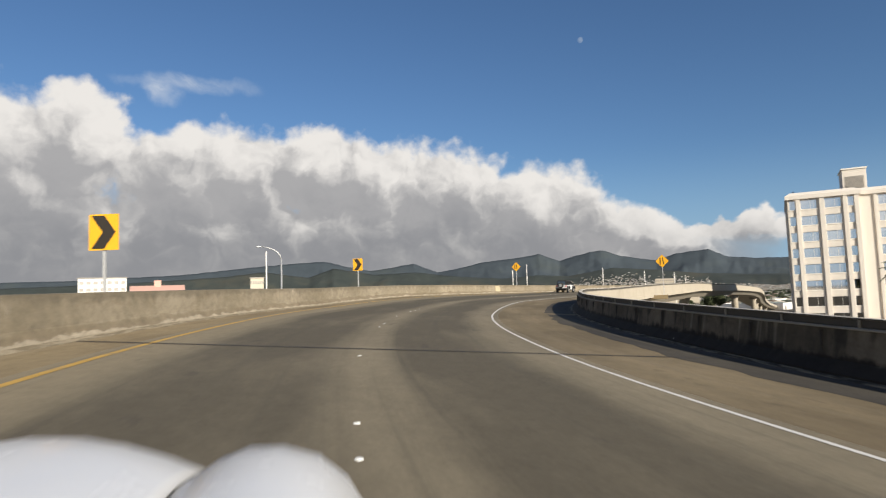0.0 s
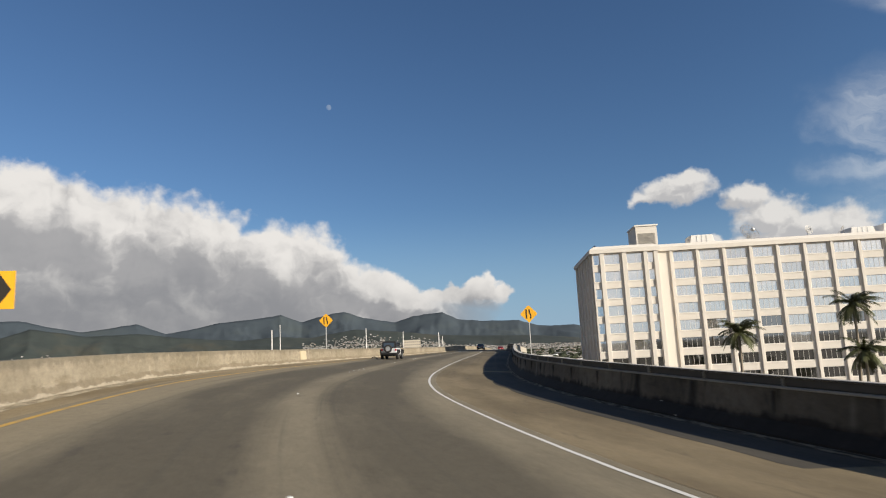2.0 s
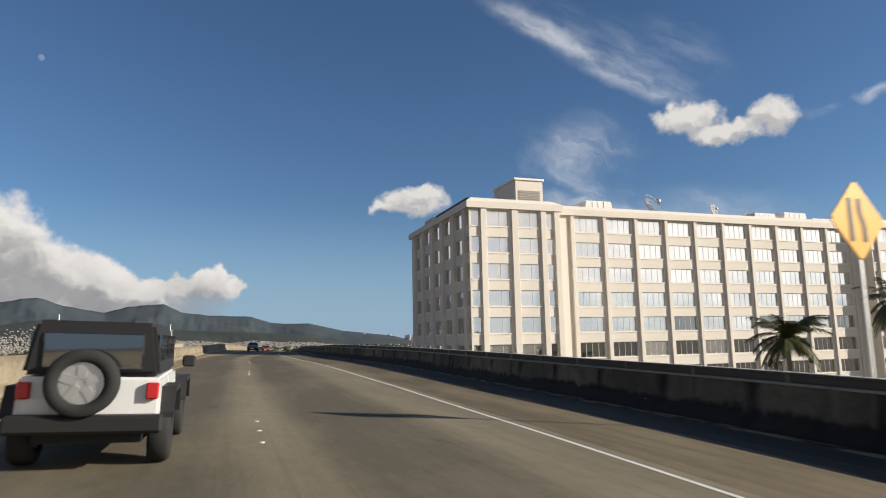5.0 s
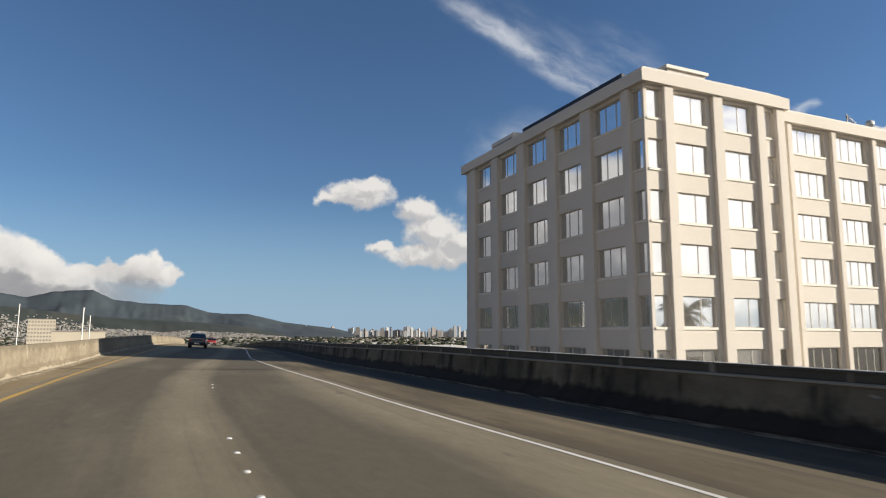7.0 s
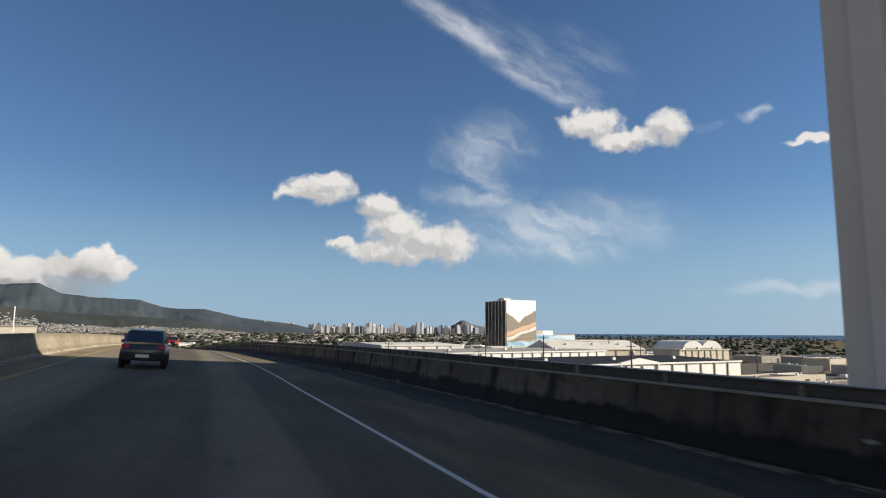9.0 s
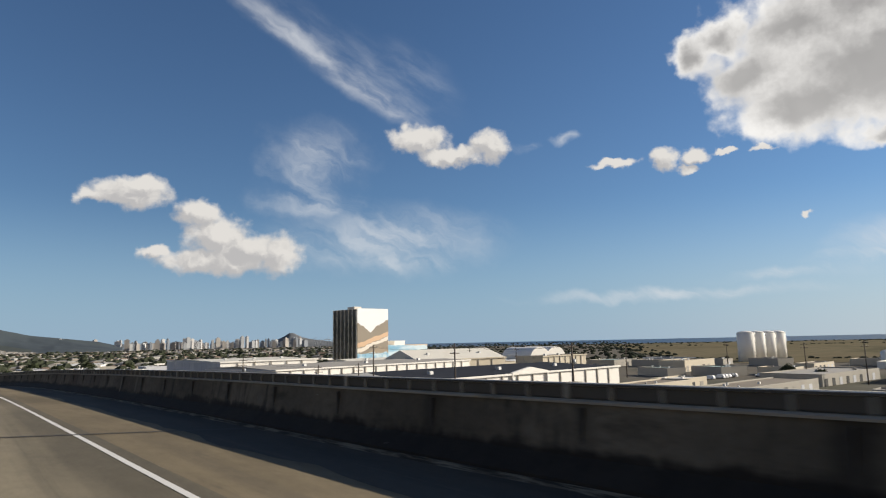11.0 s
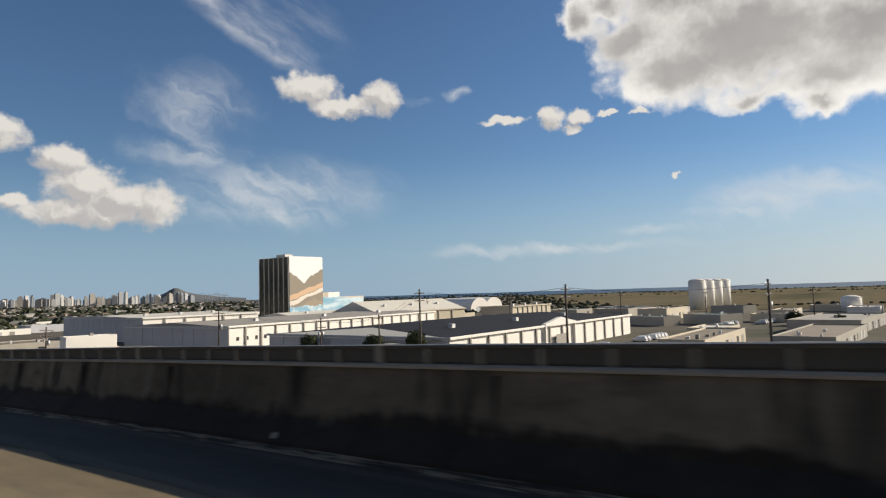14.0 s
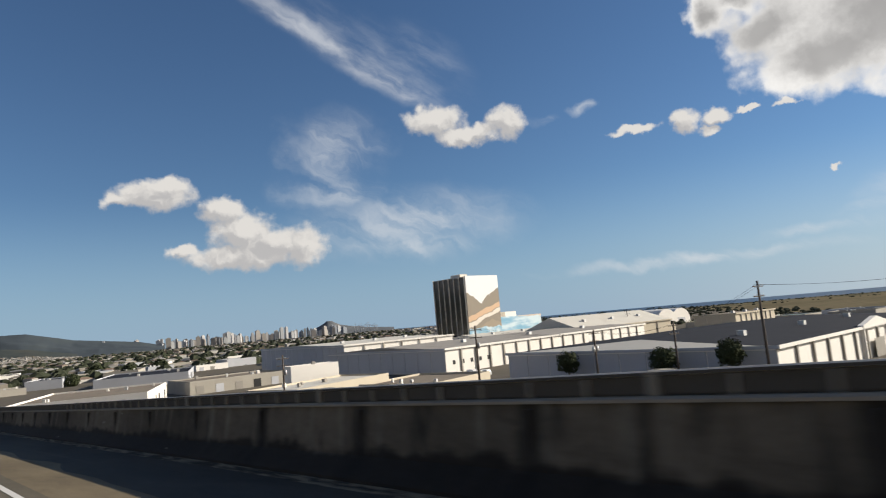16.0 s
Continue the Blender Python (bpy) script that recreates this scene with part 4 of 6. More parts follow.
def build_block():
    house = thing("office_building", BLOCK @ pose(0, 0, GROUND_Z), "long cream stucco office block with piers and rows of mirror windows", "building")
    g = -GROUND_Z
    top = TOP_ROW + 1.15 + g
    tops = [TOP_ROW + g - STOREY * r for r in range(ROWS_N)]
    # plan, in metres along the front: end block 0..13.2, long middle set back 1.9, far block 70.5..84
    set_back, depth = 1.88, 27.0
    fronts = []                                    # (matrix, length, columns (x, width, bars), piers)
    cols_c = [(0.25, 1.25, ()), (2.43, 3.12, (0.62,)), (6.95, 3.05, (0.62,)), (11.15, 1.15, ())]
    piers_c = [(1.55, 2.38), (6.0, 6.93), (10.3, 11.1), (12.35, 13.2)]
    fronts.append((pose(0, 0, 0), 13.2, cols_c, piers_c, "front"))
    cols_l = [(16.73 - 13.2 + 5.27 * i, 3.95, (0.25, 0.5, 0.75)) for i in range(10)]
    piers_l = [(16.73 - 13.2 + 5.27 * i - 0.80, 16.73 - 13.2 + 5.27 * i - 0.25) for i in range(11)]
    fronts.append((pose(13.2, set_back, 0), 57.3, cols_l, piers_l, "front"))
    cols_f = [(0.12, 0.9, ()), (1.6, 2.9, (0.62,)), (6.0, 2.9, (0.62,)), (10.4, 2.9, (0.62,))]
    fronts.append((pose(70.5, -0.6, 0), 15.0, cols_f, [(1.1, 1.55), (4.6, 5.9), (9.0, 10.3), (13.5, 14.9)], "front"))
    end = pose(0, depth, 0, 0, 0, -90)             # the end wall, x runs from the far corner to the near one
    cols_e = [(depth - q, 3.4, (0.33, 0.66) if i % 2 else (0.36, 0.7)) for i, q in enumerate((5.41, 10.1, 14.94, 19.78, 24.44))]
    cols_e.append((depth - 1.2, 0.95, ()))
    piers_e = [(depth - q - 1.32, depth - q - 0.05) for q in (5.41, 10.1, 14.94, 19.78, 24.44)] + [(depth - 2.0, depth - 1.25)]
    fronts.append((end, depth, cols_e, piers_e, "end"))
    shell = bmesh.new()
    kinds = {}
    pier_bm = {}
    for m, length, cols, piers, side in fronts:
        holes = [(x, x + w, t - WIN_H, t) for x, w, b in cols for t in tops]
        facade(shell, m, length, 0, top, holes)
        for x, w, bars in cols:
            for r, t in enumerate(tops):
                # upper front rows painted as if mirroring sky, lower rows as if mirroring trees
                pane = PANE if side == "end" else SKY_PANE if r < 5 + (x * 7.3 % 1 > 0.6) - (x * 3.1 % 1 > 0.85) else DARK_PANE
                key = (round(w, 2), bars, pane.name)
                if key not in kinds:
                    kinds[key] = window_mesh(w, WIN_H, bars, pane)
                put_window(house, kinds[key], m @ pose(x, 0.2, t - WIN_H))
        for a, b in piers:
            key = round(b - a, 2)
            if key not in pier_bm:
                bm = boxed(0, b - a, -0.30, 0.0, 0.0, top - 0.9, 0.03)
                me = bpy.data.meshes.new("pier")
                bm.to_mesh(me)
                bm.free()
                me.materials.append(CREAM)
                pier_bm[key] = me
            share("pier", pier_bm[key], house, m @ pose(a, 0, 0))
    # closing walls: returns, back, far end
    def wall(*p):
        shell.faces.new([shell.verts.new(q) for q in p])
    wall((13.2, 0, 0), (13.2, set_back, 0), (13.2, set_back, top), (13.2, 0, top))
    wall((70.5, set_back, 0), (70.5, -0.6, 0), (70.5, -0.6, top), (70.5, set_back, top))
    wall((85.5, -0.6, 0), (85.5, depth, 0), (85.5, depth, top), (85.5, -0.6, top))
    wall((85.5, depth, 0), (0, depth, 0), (0, depth, top), (85.5, depth, top))
    part("wall", shell, CREAM, house)
    # roof edge: a raked cap round the plan
    outline = [(0, 0), (13.2, 0), (13.2, set_back), (70.5, set_back), (70.5, -0.6), (85.5, -0.6), (85.5, depth), (0, depth)]
    def offset(poly, d):
        out = []
        n = len(poly)
        for i in range(n):
            p, q, r = Vector(poly[i - 1]), Vector(poly[i]), Vector(poly[(i + 1) % n])
            a, b = (q - p).normalized(), (r - q).normalized()
            na, nb = Vector((a.y, -a.x)), Vector((b.y, -b.x))
            out.append(q + (na + nb) * d)
        return out
    cap = bmesh.new()
    rings = []
    for d, z in ((0.45, top - 0.9), (0.45, top - 0.05), (-0.55, top + 0.62), (-0.9, top + 0.62), (-0.9, top)):
        rings.append([cap.verts.new((p.x, p.y, z)) for p in offset(outline, d)])
    low = [cap.verts.new((p.x, p.y, top - 0.9)) for p in offset(outline, 0.0)]
    rings.insert(0, low)
    for a, b in zip(rings, rings[1:]):
        for i in range(len(a)):
            q = (i + 1) % len(a)
            cap.faces.new((a[i], a[q], b[q], b[i]))
    part("roof_cap", cap, CREAM, house)
    roof = bmesh.new()
    roof.faces.new([roof.verts.new((p.x, p.y, top - 0.02)) for p in offset(outline, -0.5)])
    part("roof", roof, ROOFING, house)
    return house, top


HOUSE, HOUSE_TOP = build_block()

# ---------------------------------------------------------------- tower with the painted side, stores, tanks
def at(x, y, yaw=0.0):
    return pose(x, y, GROUND_Z, 0, 0, yaw)


def mural_material():
    """The painted side: sky, dunes and surf in broad bands."""
    m = bpy.data.materials.new("painted_landscape")
    m.use_nodes = True
    k = Nodes(m.node_tree)
    xyz = k.add("ShaderNodeSeparateXYZ", (0, k.add("ShaderNodeTexCoord").outputs["Object"])).outputs
    x, z = k.math("DIVIDE", xyz[0], 32.5), k.math("DIVIDE", xyz[2], 48.0)
    wob = k.math("MULTIPLY", k.math("SUBTRACT", k.noise(k.add("ShaderNodeTexCoord").outputs["Object"], 0.09, 4, 0.6), 0.5), 0.16)
    zz = k.math("ADD", z, wob)
    dune = k.math("ADD", 0.62, k.math("MULTIPLY", k.math("ABSOLUTE", k.math("SUBTRACT", x, 0.42)), 0.36))
    slope = k.math("ADD", 0.36, k.math("MULTIPLY", x, 0.22))
    low = k.math("ADD", 0.34, k.math("MULTIPLY", k.math("ABSOLUTE", k.math("SUBTRACT", x, 0.72)), -0.22))
    sky = (0.80, 0.80, 0.80)
    c = k.mix(k.math("LESS_THAN", zz, dune), sky, (0.27, 0.23, 0.18))
    c = k.mix(k.math("LESS_THAN", k.math("ABSOLUTE", k.math("SUBTRACT", zz, slope)), 0.045), c, (0.62, 0.42, 0.27))
    c = k.mix(k.math("LESS_THAN", k.math("ABSOLUTE", k.math("SUBTRACT", zz, k.math("SUBTRACT", slope, 0.085))), 0.028), c, (0.72, 0.66, 0.58))
    c = k.mix(k.math("LESS_THAN", zz, low), c, (0.33, 0.27, 0.20))
    surf = k.mix(k.span(k.noise(k.add("ShaderNodeTexCoord").outputs["Object"], 0.16, 4, 0.6), 0.42, 0.6), (0.24, 0.44, 0.58), (0.58, 0.69, 0.74))
    c = k.mix(k.math("LESS_THAN", zz, 0.24), c, surf)
    p = k.add("ShaderNodeBsdfPrincipled", ("Base Color", c), ("Roughness", 0.8))
    k.add("ShaderNodeOutputMaterial", (0, p.outputs[0]))
    return m


def wing_material():
    """The painted wing: pale sea with foam and a sandy crest."""
    m = bpy.data.materials.new("painted_surf")
    m.use_nodes = True
    k = Nodes(m.node_tree)
    at = k.add("ShaderNodeTexCoord").outputs["Object"]
    xyz = k.add("ShaderNodeSeparateXYZ", (0, at)).outputs
    wave = k.noise(k.vec("MULTIPLY", at, (0.05, 1, 0.2)), 1.0, 5, 0.6)
    c = k.mix(k.span(wave, 0.40, 0.62), (0.20, 0.42, 0.58), (0.58, 0.70, 0.76))
    crest = k.math("ADD", 17.0, k.math("MULTIPLY", k.math("SUBTRACT", xyz[0], 32.0), -0.10))
    crest = k.math("ADD", crest, k.math("MULTIPLY", k.math("SUBTRACT", wave, 0.5), 9.0))
    c = k.mix(k.span(k.math("SUBTRACT", xyz[2], crest), 2.0, 3.5), c, (0.62, 0.50, 0.40))
    p = k.add("ShaderNodeBsdfPrincipled", ("Base Color", c), ("Roughness", 0.8))
    k.add("ShaderNodeOutputMaterial", (0, p.outputs[0]))
    return m


MURAL, WING_MURAL = mural_material(), wing_material()


def mural_tower():
    t = thing("mural_tower", at(383.9, 590.4, -8.0), "dark office tower whose blank side carries a painted landscape", "building")
    top = 48.2
    part("body", boxed(0, 32.5, 0.25, 34, 0, top), CREAM, t)
    part("painted_side", boxed(0, 32.5, -0.1, 0.25, 0, top + 0.4), MURAL, t, "white wall painted with brown dunes and blue surf")
    part("dark_front", boxed(-0.25, 0, 0.5, 33.8, 1, top - 0.4), DARK_GLASS, t, "dark glass front")
    me = bpy.data.meshes.new("fin")
    bm = boxed(-0.9, -0.25, -0.22, 0.22, 0, top)
    bm.to_mesh(me)
    bm.free()
    me.materials.append(CREAM)
    for i in range(7):
        share("fin", me, t, pose(0, 0.6 + i * 5.5, 0))
    part("lift_house", boxed(3, 10, 8, 18, top, top + 2.2), CREAM, t)
    part("wing", boxed(32.5, 78, 1.0, 30, 0, 17.5), CREAM, t)
    part("wing_painted_side", boxed(32.5, 78.2, 0.65, 1.0, 0, 18.0), WING_MURAL, t, "low wing wall painted with pale blue surf")
    part("wing_plant_room", boxed(46, 58, 8, 18, 17.5, 21.5), WHITE_WALL, t)


mural_tower()


def mesh_of(name, bm, mat):
    me = bpy.data.meshes.new(name)
    bm.to_mesh(me)
    bm.free()
    me.materials.append(mat)
    return me


def gable(bm, w, d, h, rise, over=0.4, along_x=True, hip=0.0):
    """A ridged roof over w x d at height h."""
    if along_x:
        a = [(-over, -over, h), (w + over, -over, h), (w + over, d + over, h), (-over, d + over, h)]
        b = [(-over + hip, d / 2, h + rise), (w + over - hip, d / 2, h + rise)]
        faces = ((0, 1, 5, 4), (2, 3, 4, 5), (1, 2, 5), (3, 0, 4), (3, 2, 1, 0))
    else:
        a = [(-over, -over, h), (w + over, -over, h), (w + over, d + over, h), (-over, d + over, h)]
        b = [(w / 2, -over, h + rise), (w / 2, d + over, h + rise)]
        faces = ((1, 2, 5, 4), (3, 0, 4, 5), (0, 1, 4), (2, 3, 5), (3, 2, 1, 0))
    v = [bm.verts.new(p) for p in a + b]
    for f in faces:
        bm.faces.new([v[i] for i in f])


def warehouse(x, y, yaw, w, d, h, rise, bays, label, roof=ROOFING, wall=WHITE_WALL, side=GREY_WALL, along_x=True, doors=0, hip=0.0, end_roof=None):
    t = thing("warehouse", at(x, y, yaw), label, "warehouse", "warehouses on the plain")
    part("wall", boxed(0, w, 0, d, 0, h), wall, t)
    bm = bmesh.new()
    gable(bm, w, d, h + 0.02, rise, 0.5, along_x, hip)
    bm.faces.ensure_lookup_table()
    bm.faces[3].material_index = 1
    part("roof", bm, [roof, end_roof or roof], t)
    part("fascia", boxed(-0.6, w + 0.6, -0.75, -0.5, h - 0.35, h + 0.35), wall, t)
    # side parts are blue-grey by default: the shaded side put into the colour
    part("side_fascia", boxed(-0.75, -0.6, -0.5, d + 0.5, h - 0.35, h + 0.3), side, t)
    me = mesh_of("pilaster", boxed(-0.32, 0.32, -0.45, 0.0, 0, h - 0.5), FRAME)
    for i in range(1, bays):
        share("pilaster", me, t, pose(w * i / bays, 0, 0))
    me = mesh_of("side_panel", boxed(-0.2, 0.0, 0.15, d / max(1, round(d / 7)) - 0.15, 0.3, h - 0.6), side)
    for i in range(max(1, round(d / 7))):
        share("side_panel", me, t, pose(0, i * d / max(1, round(d / 7)), 0))
    me = mesh_of("window", boxed(-0.6, 0.6, -0.12, 0.02, 0, 1.4), BLACK_TRIM)
    for i in range(doors):
        share("window", me, t, pose(4 + i * 4.5, 0, h * 0.35))
    me = mesh_of("roof_vent", boxed(-0.8, 0.8, -0.8, 0.8, 0, 1.3), GALVANISED)
    for i in range(3):
        share("roof_vent", me, t, pose(w * (0.2 + 0.3 * i), d * 0.25, h + rise * 0.5 - 0.1))
    return t


warehouse(169.5, 347, -8.0, 126, 69, 7.6, 1.8, 14, "long white warehouse with dark pilasters and a low dark roof", roof=DARK_ROOF, hip=10, end_roof=PALE_ROOF)
warehouse(202.6, 458, -5.0, 138, 70, 8.4, 1.5, 18, "long white store with pilasters and a grey roof", doors=5)
warehouse(219.5, 530, -12.0, 60, 95, 11.2, 1.0, 6, "tall white store with a blue-grey shaded side", roof=PALE_ROOF)
warehouse(319, 470, -14.0, 74, 40, 8.5, 6.5, 6, "store with a large pale sheet roof", roof=PALE_ROOF, wall=TAN_WALL)
warehouse(330, 540, -8.0, 90, 30, 7.0, 2.0, 9, "low white store beyond the long roofs", roof=PALE_ROOF)
warehouse(372, 412, -8.0, 48, 22, 9.5, 0.3, 8, "tan flat-roofed works building", roof=BROWN_ROOF, wall=TAN_WALL, side=TAN_WALL, doors=6)


def arch_shed(x, y, yaw, r, d):
    t = thing("arched_shed", at(x, y, yaw), "white barrel-roofed hangar with a pale gable", "hangar", "hangars")
    bm = bmesh.new()
    n = 14
    rings = [[bm.verts.new((r * math.cos(math.pi * i / n), yy, 3 + r * 0.75 * math.sin(math.pi * i / n))) for i in range(n + 1)] for yy in (0, d)]
    for i in range(n):
        bm.faces.new((rings[0][i], rings[1][i], rings[1][i + 1], rings[0][i + 1]))
    bm.faces.new(rings[0][::-1])
    bm.faces.new(rings[1])
    part("barrel_roof", bm, WHITE_WALL, t)
    part("wall", boxed(-r, r, 0.02, d - 0.02, 0, 3.0), WHITE_WALL, t)
    part("door", boxed(-r * 0.4, r * 0.4, -0.15, 0.0, 0, 4.5), GREY_WALL, t)


arch_shed(560, 520, -14, 13, 40)
arch_shed(592, 520, -14, 13, 40)


def storage_tank(x, y, r, h):
    t = thing("storage_tank", at(x, y), "tall white cylindrical storage tank with a domed top", "tank", "storage tanks")
    bm = bmesh.new()
    tube(bm, [(0, 0, 0), (0, 0, h)], [r, r], 28)
    part("shell", bm, WHITE_WALL, t)
    bm = bmesh.new()
    tube(bm, [(0, 0, h), (0, 0, h + r * 0.16), (0, 0, h + r * 0.26), (0, 0, h + r * 0.3)], [r * 1.01, r * 0.82, r * 0.45, r * 0.1], 28)
    part("dome", bm, WHITE_WALL, t)
    bm = bmesh.new()
    tube(bm, [(0, -r - 0.35, 0), (0, -r - 0.35, h + 0.8)], 0.12, 6)
    part("ladder", bm, GALVANISED, t)


for i in range(4):
    storage_tank(542 + 14.0 * i, 331 - 4.6 * i, 6.2, 21.5)
for az, dist, r, h in ((90.2, 470, 5.5, 8.2), (93.1, 460, 6.0, 9.0), (95.8, 430, 6.0, 9.6), (98.2, 440, 3.6, 7.5), (99.8, 470, 8.0, 14.0), (102.2, 480, 9.0, 16.0)):
    p = polar(az, dist, eye=(18.8, 239.4))
    storage_tank(p.x, p.y, r, h)


def works_building(x, y, yaw, w, d, h, roof, wall, label, clutter=3, seed=0):
    """A flat-roofed workshop with a raised edge, roof plant and openings."""
    rnd = random.Random(seed)
    t = thing("works_building", at(x, y, yaw), label, "building", "workshops below the viaduct")
    part("wall", boxed(0, w, 0, d, 0, h), wall, t)
    part("roof", boxed(0.25, w - 0.25, 0.25, d - 0.25, h + 0.004, h + 0.06), roof, t)
    e = 0.25
    for x0, x1, y0, y1 in ((0, w, 0, e), (0, w, d - e, d), (0, e, e, d - e), (w - e, w, e, d - e)):
        part("roof_edge", boxed(x0, x1, y0, y1, h + 0.004, h + 0.55), wall, t)
    for _ in range(clutter):
        a, b = rnd.uniform(2, max(2.5, w - 4)), rnd.uniform(2, max(2.5, d - 4))
        q = rnd.uniform(0.5, 1.2)
        part("roof_vent", boxed(a, a + q, b, b + q, h + 0.06, h + 0.06 + rnd.uniform(0.6, 1.3), 0.05), rnd.choice((GALVANISED, WHITE_WALL, ROOFING)), t)
    for i in range(int(w / 7)):
        part("door", boxed(2 + i * 7, 4.8 + i * 7, -0.08, 0.0, 0, min(h * 0.7, 3.4)), rnd.choice((GREY_WALL, FRAME, BLACK_TRIM)), t)
    return t


works_building(118, 494, 58, 44, 34, 5.0, BROWN_ROOF, WHITE_WALL, "flat-roofed white workshop with a brown gravel roof", 5, 1)
works_building(92, 578, 52, 30, 60, 5.0, GREEN_ROOF, WHITE_WALL, "long low white shed with a faded green roof", 4, 2)
works_building(131, 444, 8, 36, 18, 4.0, PALE_ROOF, TAN_WALL, "low workshop with a pale rust-stained sheet roof", 4, 3)
works_building(142, 410, 5, 24, 22, 4.0, BROWN_ROOF, TAN_WALL, "low tan workshop with a gravel roof", 4, 4)
works_building(149, 471, -15, 15, 6, 8.0, WHITE_WALL, WHITE_WALL, "small white office over an open ground floor", 1, 5)
works_building(188, 606, 60, 60, 40, 4.5, DARK_ROOF, GREY_WALL, "wide shed with a dark roof", 6, 6)
works_building(205, 292, -8, 50, 12, 4.4, BROWN_ROOF, TAN_WALL, "long low tan workshop with a gravel roof", 5, 7)
works_building(228, 262, -12, 60, 16, 3.6, BROWN_ROOF, DULL_WALL, "low dull shed with a brown roof", 4, 8)
works_building(262, 292, -10, 22, 12, 3.8, PALE_ROOF, TAN_WALL, "tan workshop with a pale roof", 3, 10)
works_building(300, 250, -14, 60, 24, 4.2, ROOFING, DULL_WALL, "long grey shed beside the tank yard", 4, 11)
works_building(390, 330, -8, 40, 16, 6.0, BROWN_ROOF, TAN_WALL, "tan works building with roof plant", 6, 12)
works_building(330, 205, -10, 70, 26, 6.0, DARK_ROOF, WHITE_WALL, "white shed with a dark roof", 3, 13)
works_building(420, 180, -12, 60, 30, 8.0, GREY_WALL, WHITE_WALL, "tall white shed near the tanks", 3, 14)


def fill_workshops():
    """More low sheds of the same kind on the free plots of the plain."""
    rnd = random.Random(31)
    taken = [(118, 494, 40), (92, 600, 60), (140, 440, 35), (188, 620, 60), (230, 380, 95), (270, 490, 80), (250, 560, 60), (340, 500, 60), (384, 605, 60), (372, 412, 40), (230, 290, 45), (300, 260, 45), (410, 335, 35), (560, 330, 50), (360, 215, 50)]
    kinds = ((BROWN_ROOF, DULL_WALL, "low dull grey workshop with a brown roof"), (PALE_ROOF, WHITE_WALL, "low white shed with a pale sheet roof"), (GREEN_ROOF, DULL_WALL, "low grey shed with a faded green roof"), (DARK_ROOF, GREY_WALL, "grey shed under a dark flat roof"), (ROOFING, DULL_WALL, "grey shed with a weathered grey roof"), (BROWN_ROOF, TAN_WALL, "low tan workshop with a brown roof"))
    made = 0
    for i in range(900):
        az, dist = (rnd.uniform(8, 62), rnd.uniform(210, 760)) if i % 3 else (rnd.uniform(60, 104), rnd.uniform(150, 520))
        p = polar(az, dist, eye=(20, 250))
        w, d = rnd.uniform(14, 40), rnd.uniform(9, 24)
        if any(math.hypot(p.x - x, p.y - y) < r + max(w, d) * 0.62 for x, y, r in taken):
            continue
        if min((p.x - a) ** 2 + (p.y - b) ** 2 for a, b in zip(SX[::8], SY[::8])) < (26 + max(w, d)) ** 2:
            continue
        taken.append((p.x, p.y, max(w, d) * 0.62))
        roof, wall, label = rnd.choice(kinds)
        yaw = rnd.choice((-9, 81, -9, 60))
        o = Matrix.Rotation(radians(yaw), 4, "Z") @ Vector((-w / 2, -d / 2, 0))
        works_building(p.x + o.x, p.y + o.y, yaw, w, d, rnd.uniform(2.8, 4.6), roof, wall, label, rnd.randrange(2, 6), 100 + i)
        made += 1
        if made >= 95:
            break


fill_workshops()


def step_gable():
    """The raised gable half way along the nearest warehouse front."""
    t = thing("entrance_gable", at(169.5, 347, -8.0), "white raised gable over the warehouse front", "gable")
    bm = bmesh.new()
    v = [bm.verts.new((x, y, z)) for y in (-0.9, 0.4) for x, z in ((50, 7.4), (72, 7.4), (72, 8.2), (61, 10.0), (50, 8.2))]
    bm.faces.new(v[:5])
    bm.faces.new(v[5:][::-1])
    for i in range(5):
        q = (i + 1) % 5
        bm.faces.new((v[i], v[i + 5], v[q + 5], v[q]))
    part("panel", bm, WHITE_WALL, t)
    part("door", boxed(57, 65, -0.98, -0.9, 0.0, 4.6), FRAME, t)
    part("support", boxed(50, 50.6, -0.9, 0.0, 0, 7.4), WHITE_WALL, t)
    part("support", boxed(71.4, 72, -0.9, 0.0, 0, 7.4), WHITE_WALL, t)


step_gable()


def parked_van(x, y, yaw, mat, label):
    t = thing("parked_van", at(x, y, yaw), label, "van", "parked vehicles")
    bm = bmesh.new()
    v = box(bm, -2.4, 2.4, -0.95, 0.95, 0.35, 1.15)
    w = box(bm, -2.2, 1.2, -0.9, 0.9, 1.15, 1.95)
    for q in w[4:]:
        q.co.x = -0.5 + (q.co.x + 0.5) * 0.86
        q.co.y *= 0.85
    part("body", bm, mat, t)
    part("windscreen", boxed(1.0, 1.16, -0.75, 0.75, 1.2, 1.75), CAR_GLASS, t)
    for a in (-1.5, 1.5):
        for b in (-0.95, 0.8):
            bm = bmesh.new()
            tube(bm, [(a, b, 0.33), (a, b + 0.15, 0.33)], 0.33, 10)
            part("wheel", bm, TYRE, t)


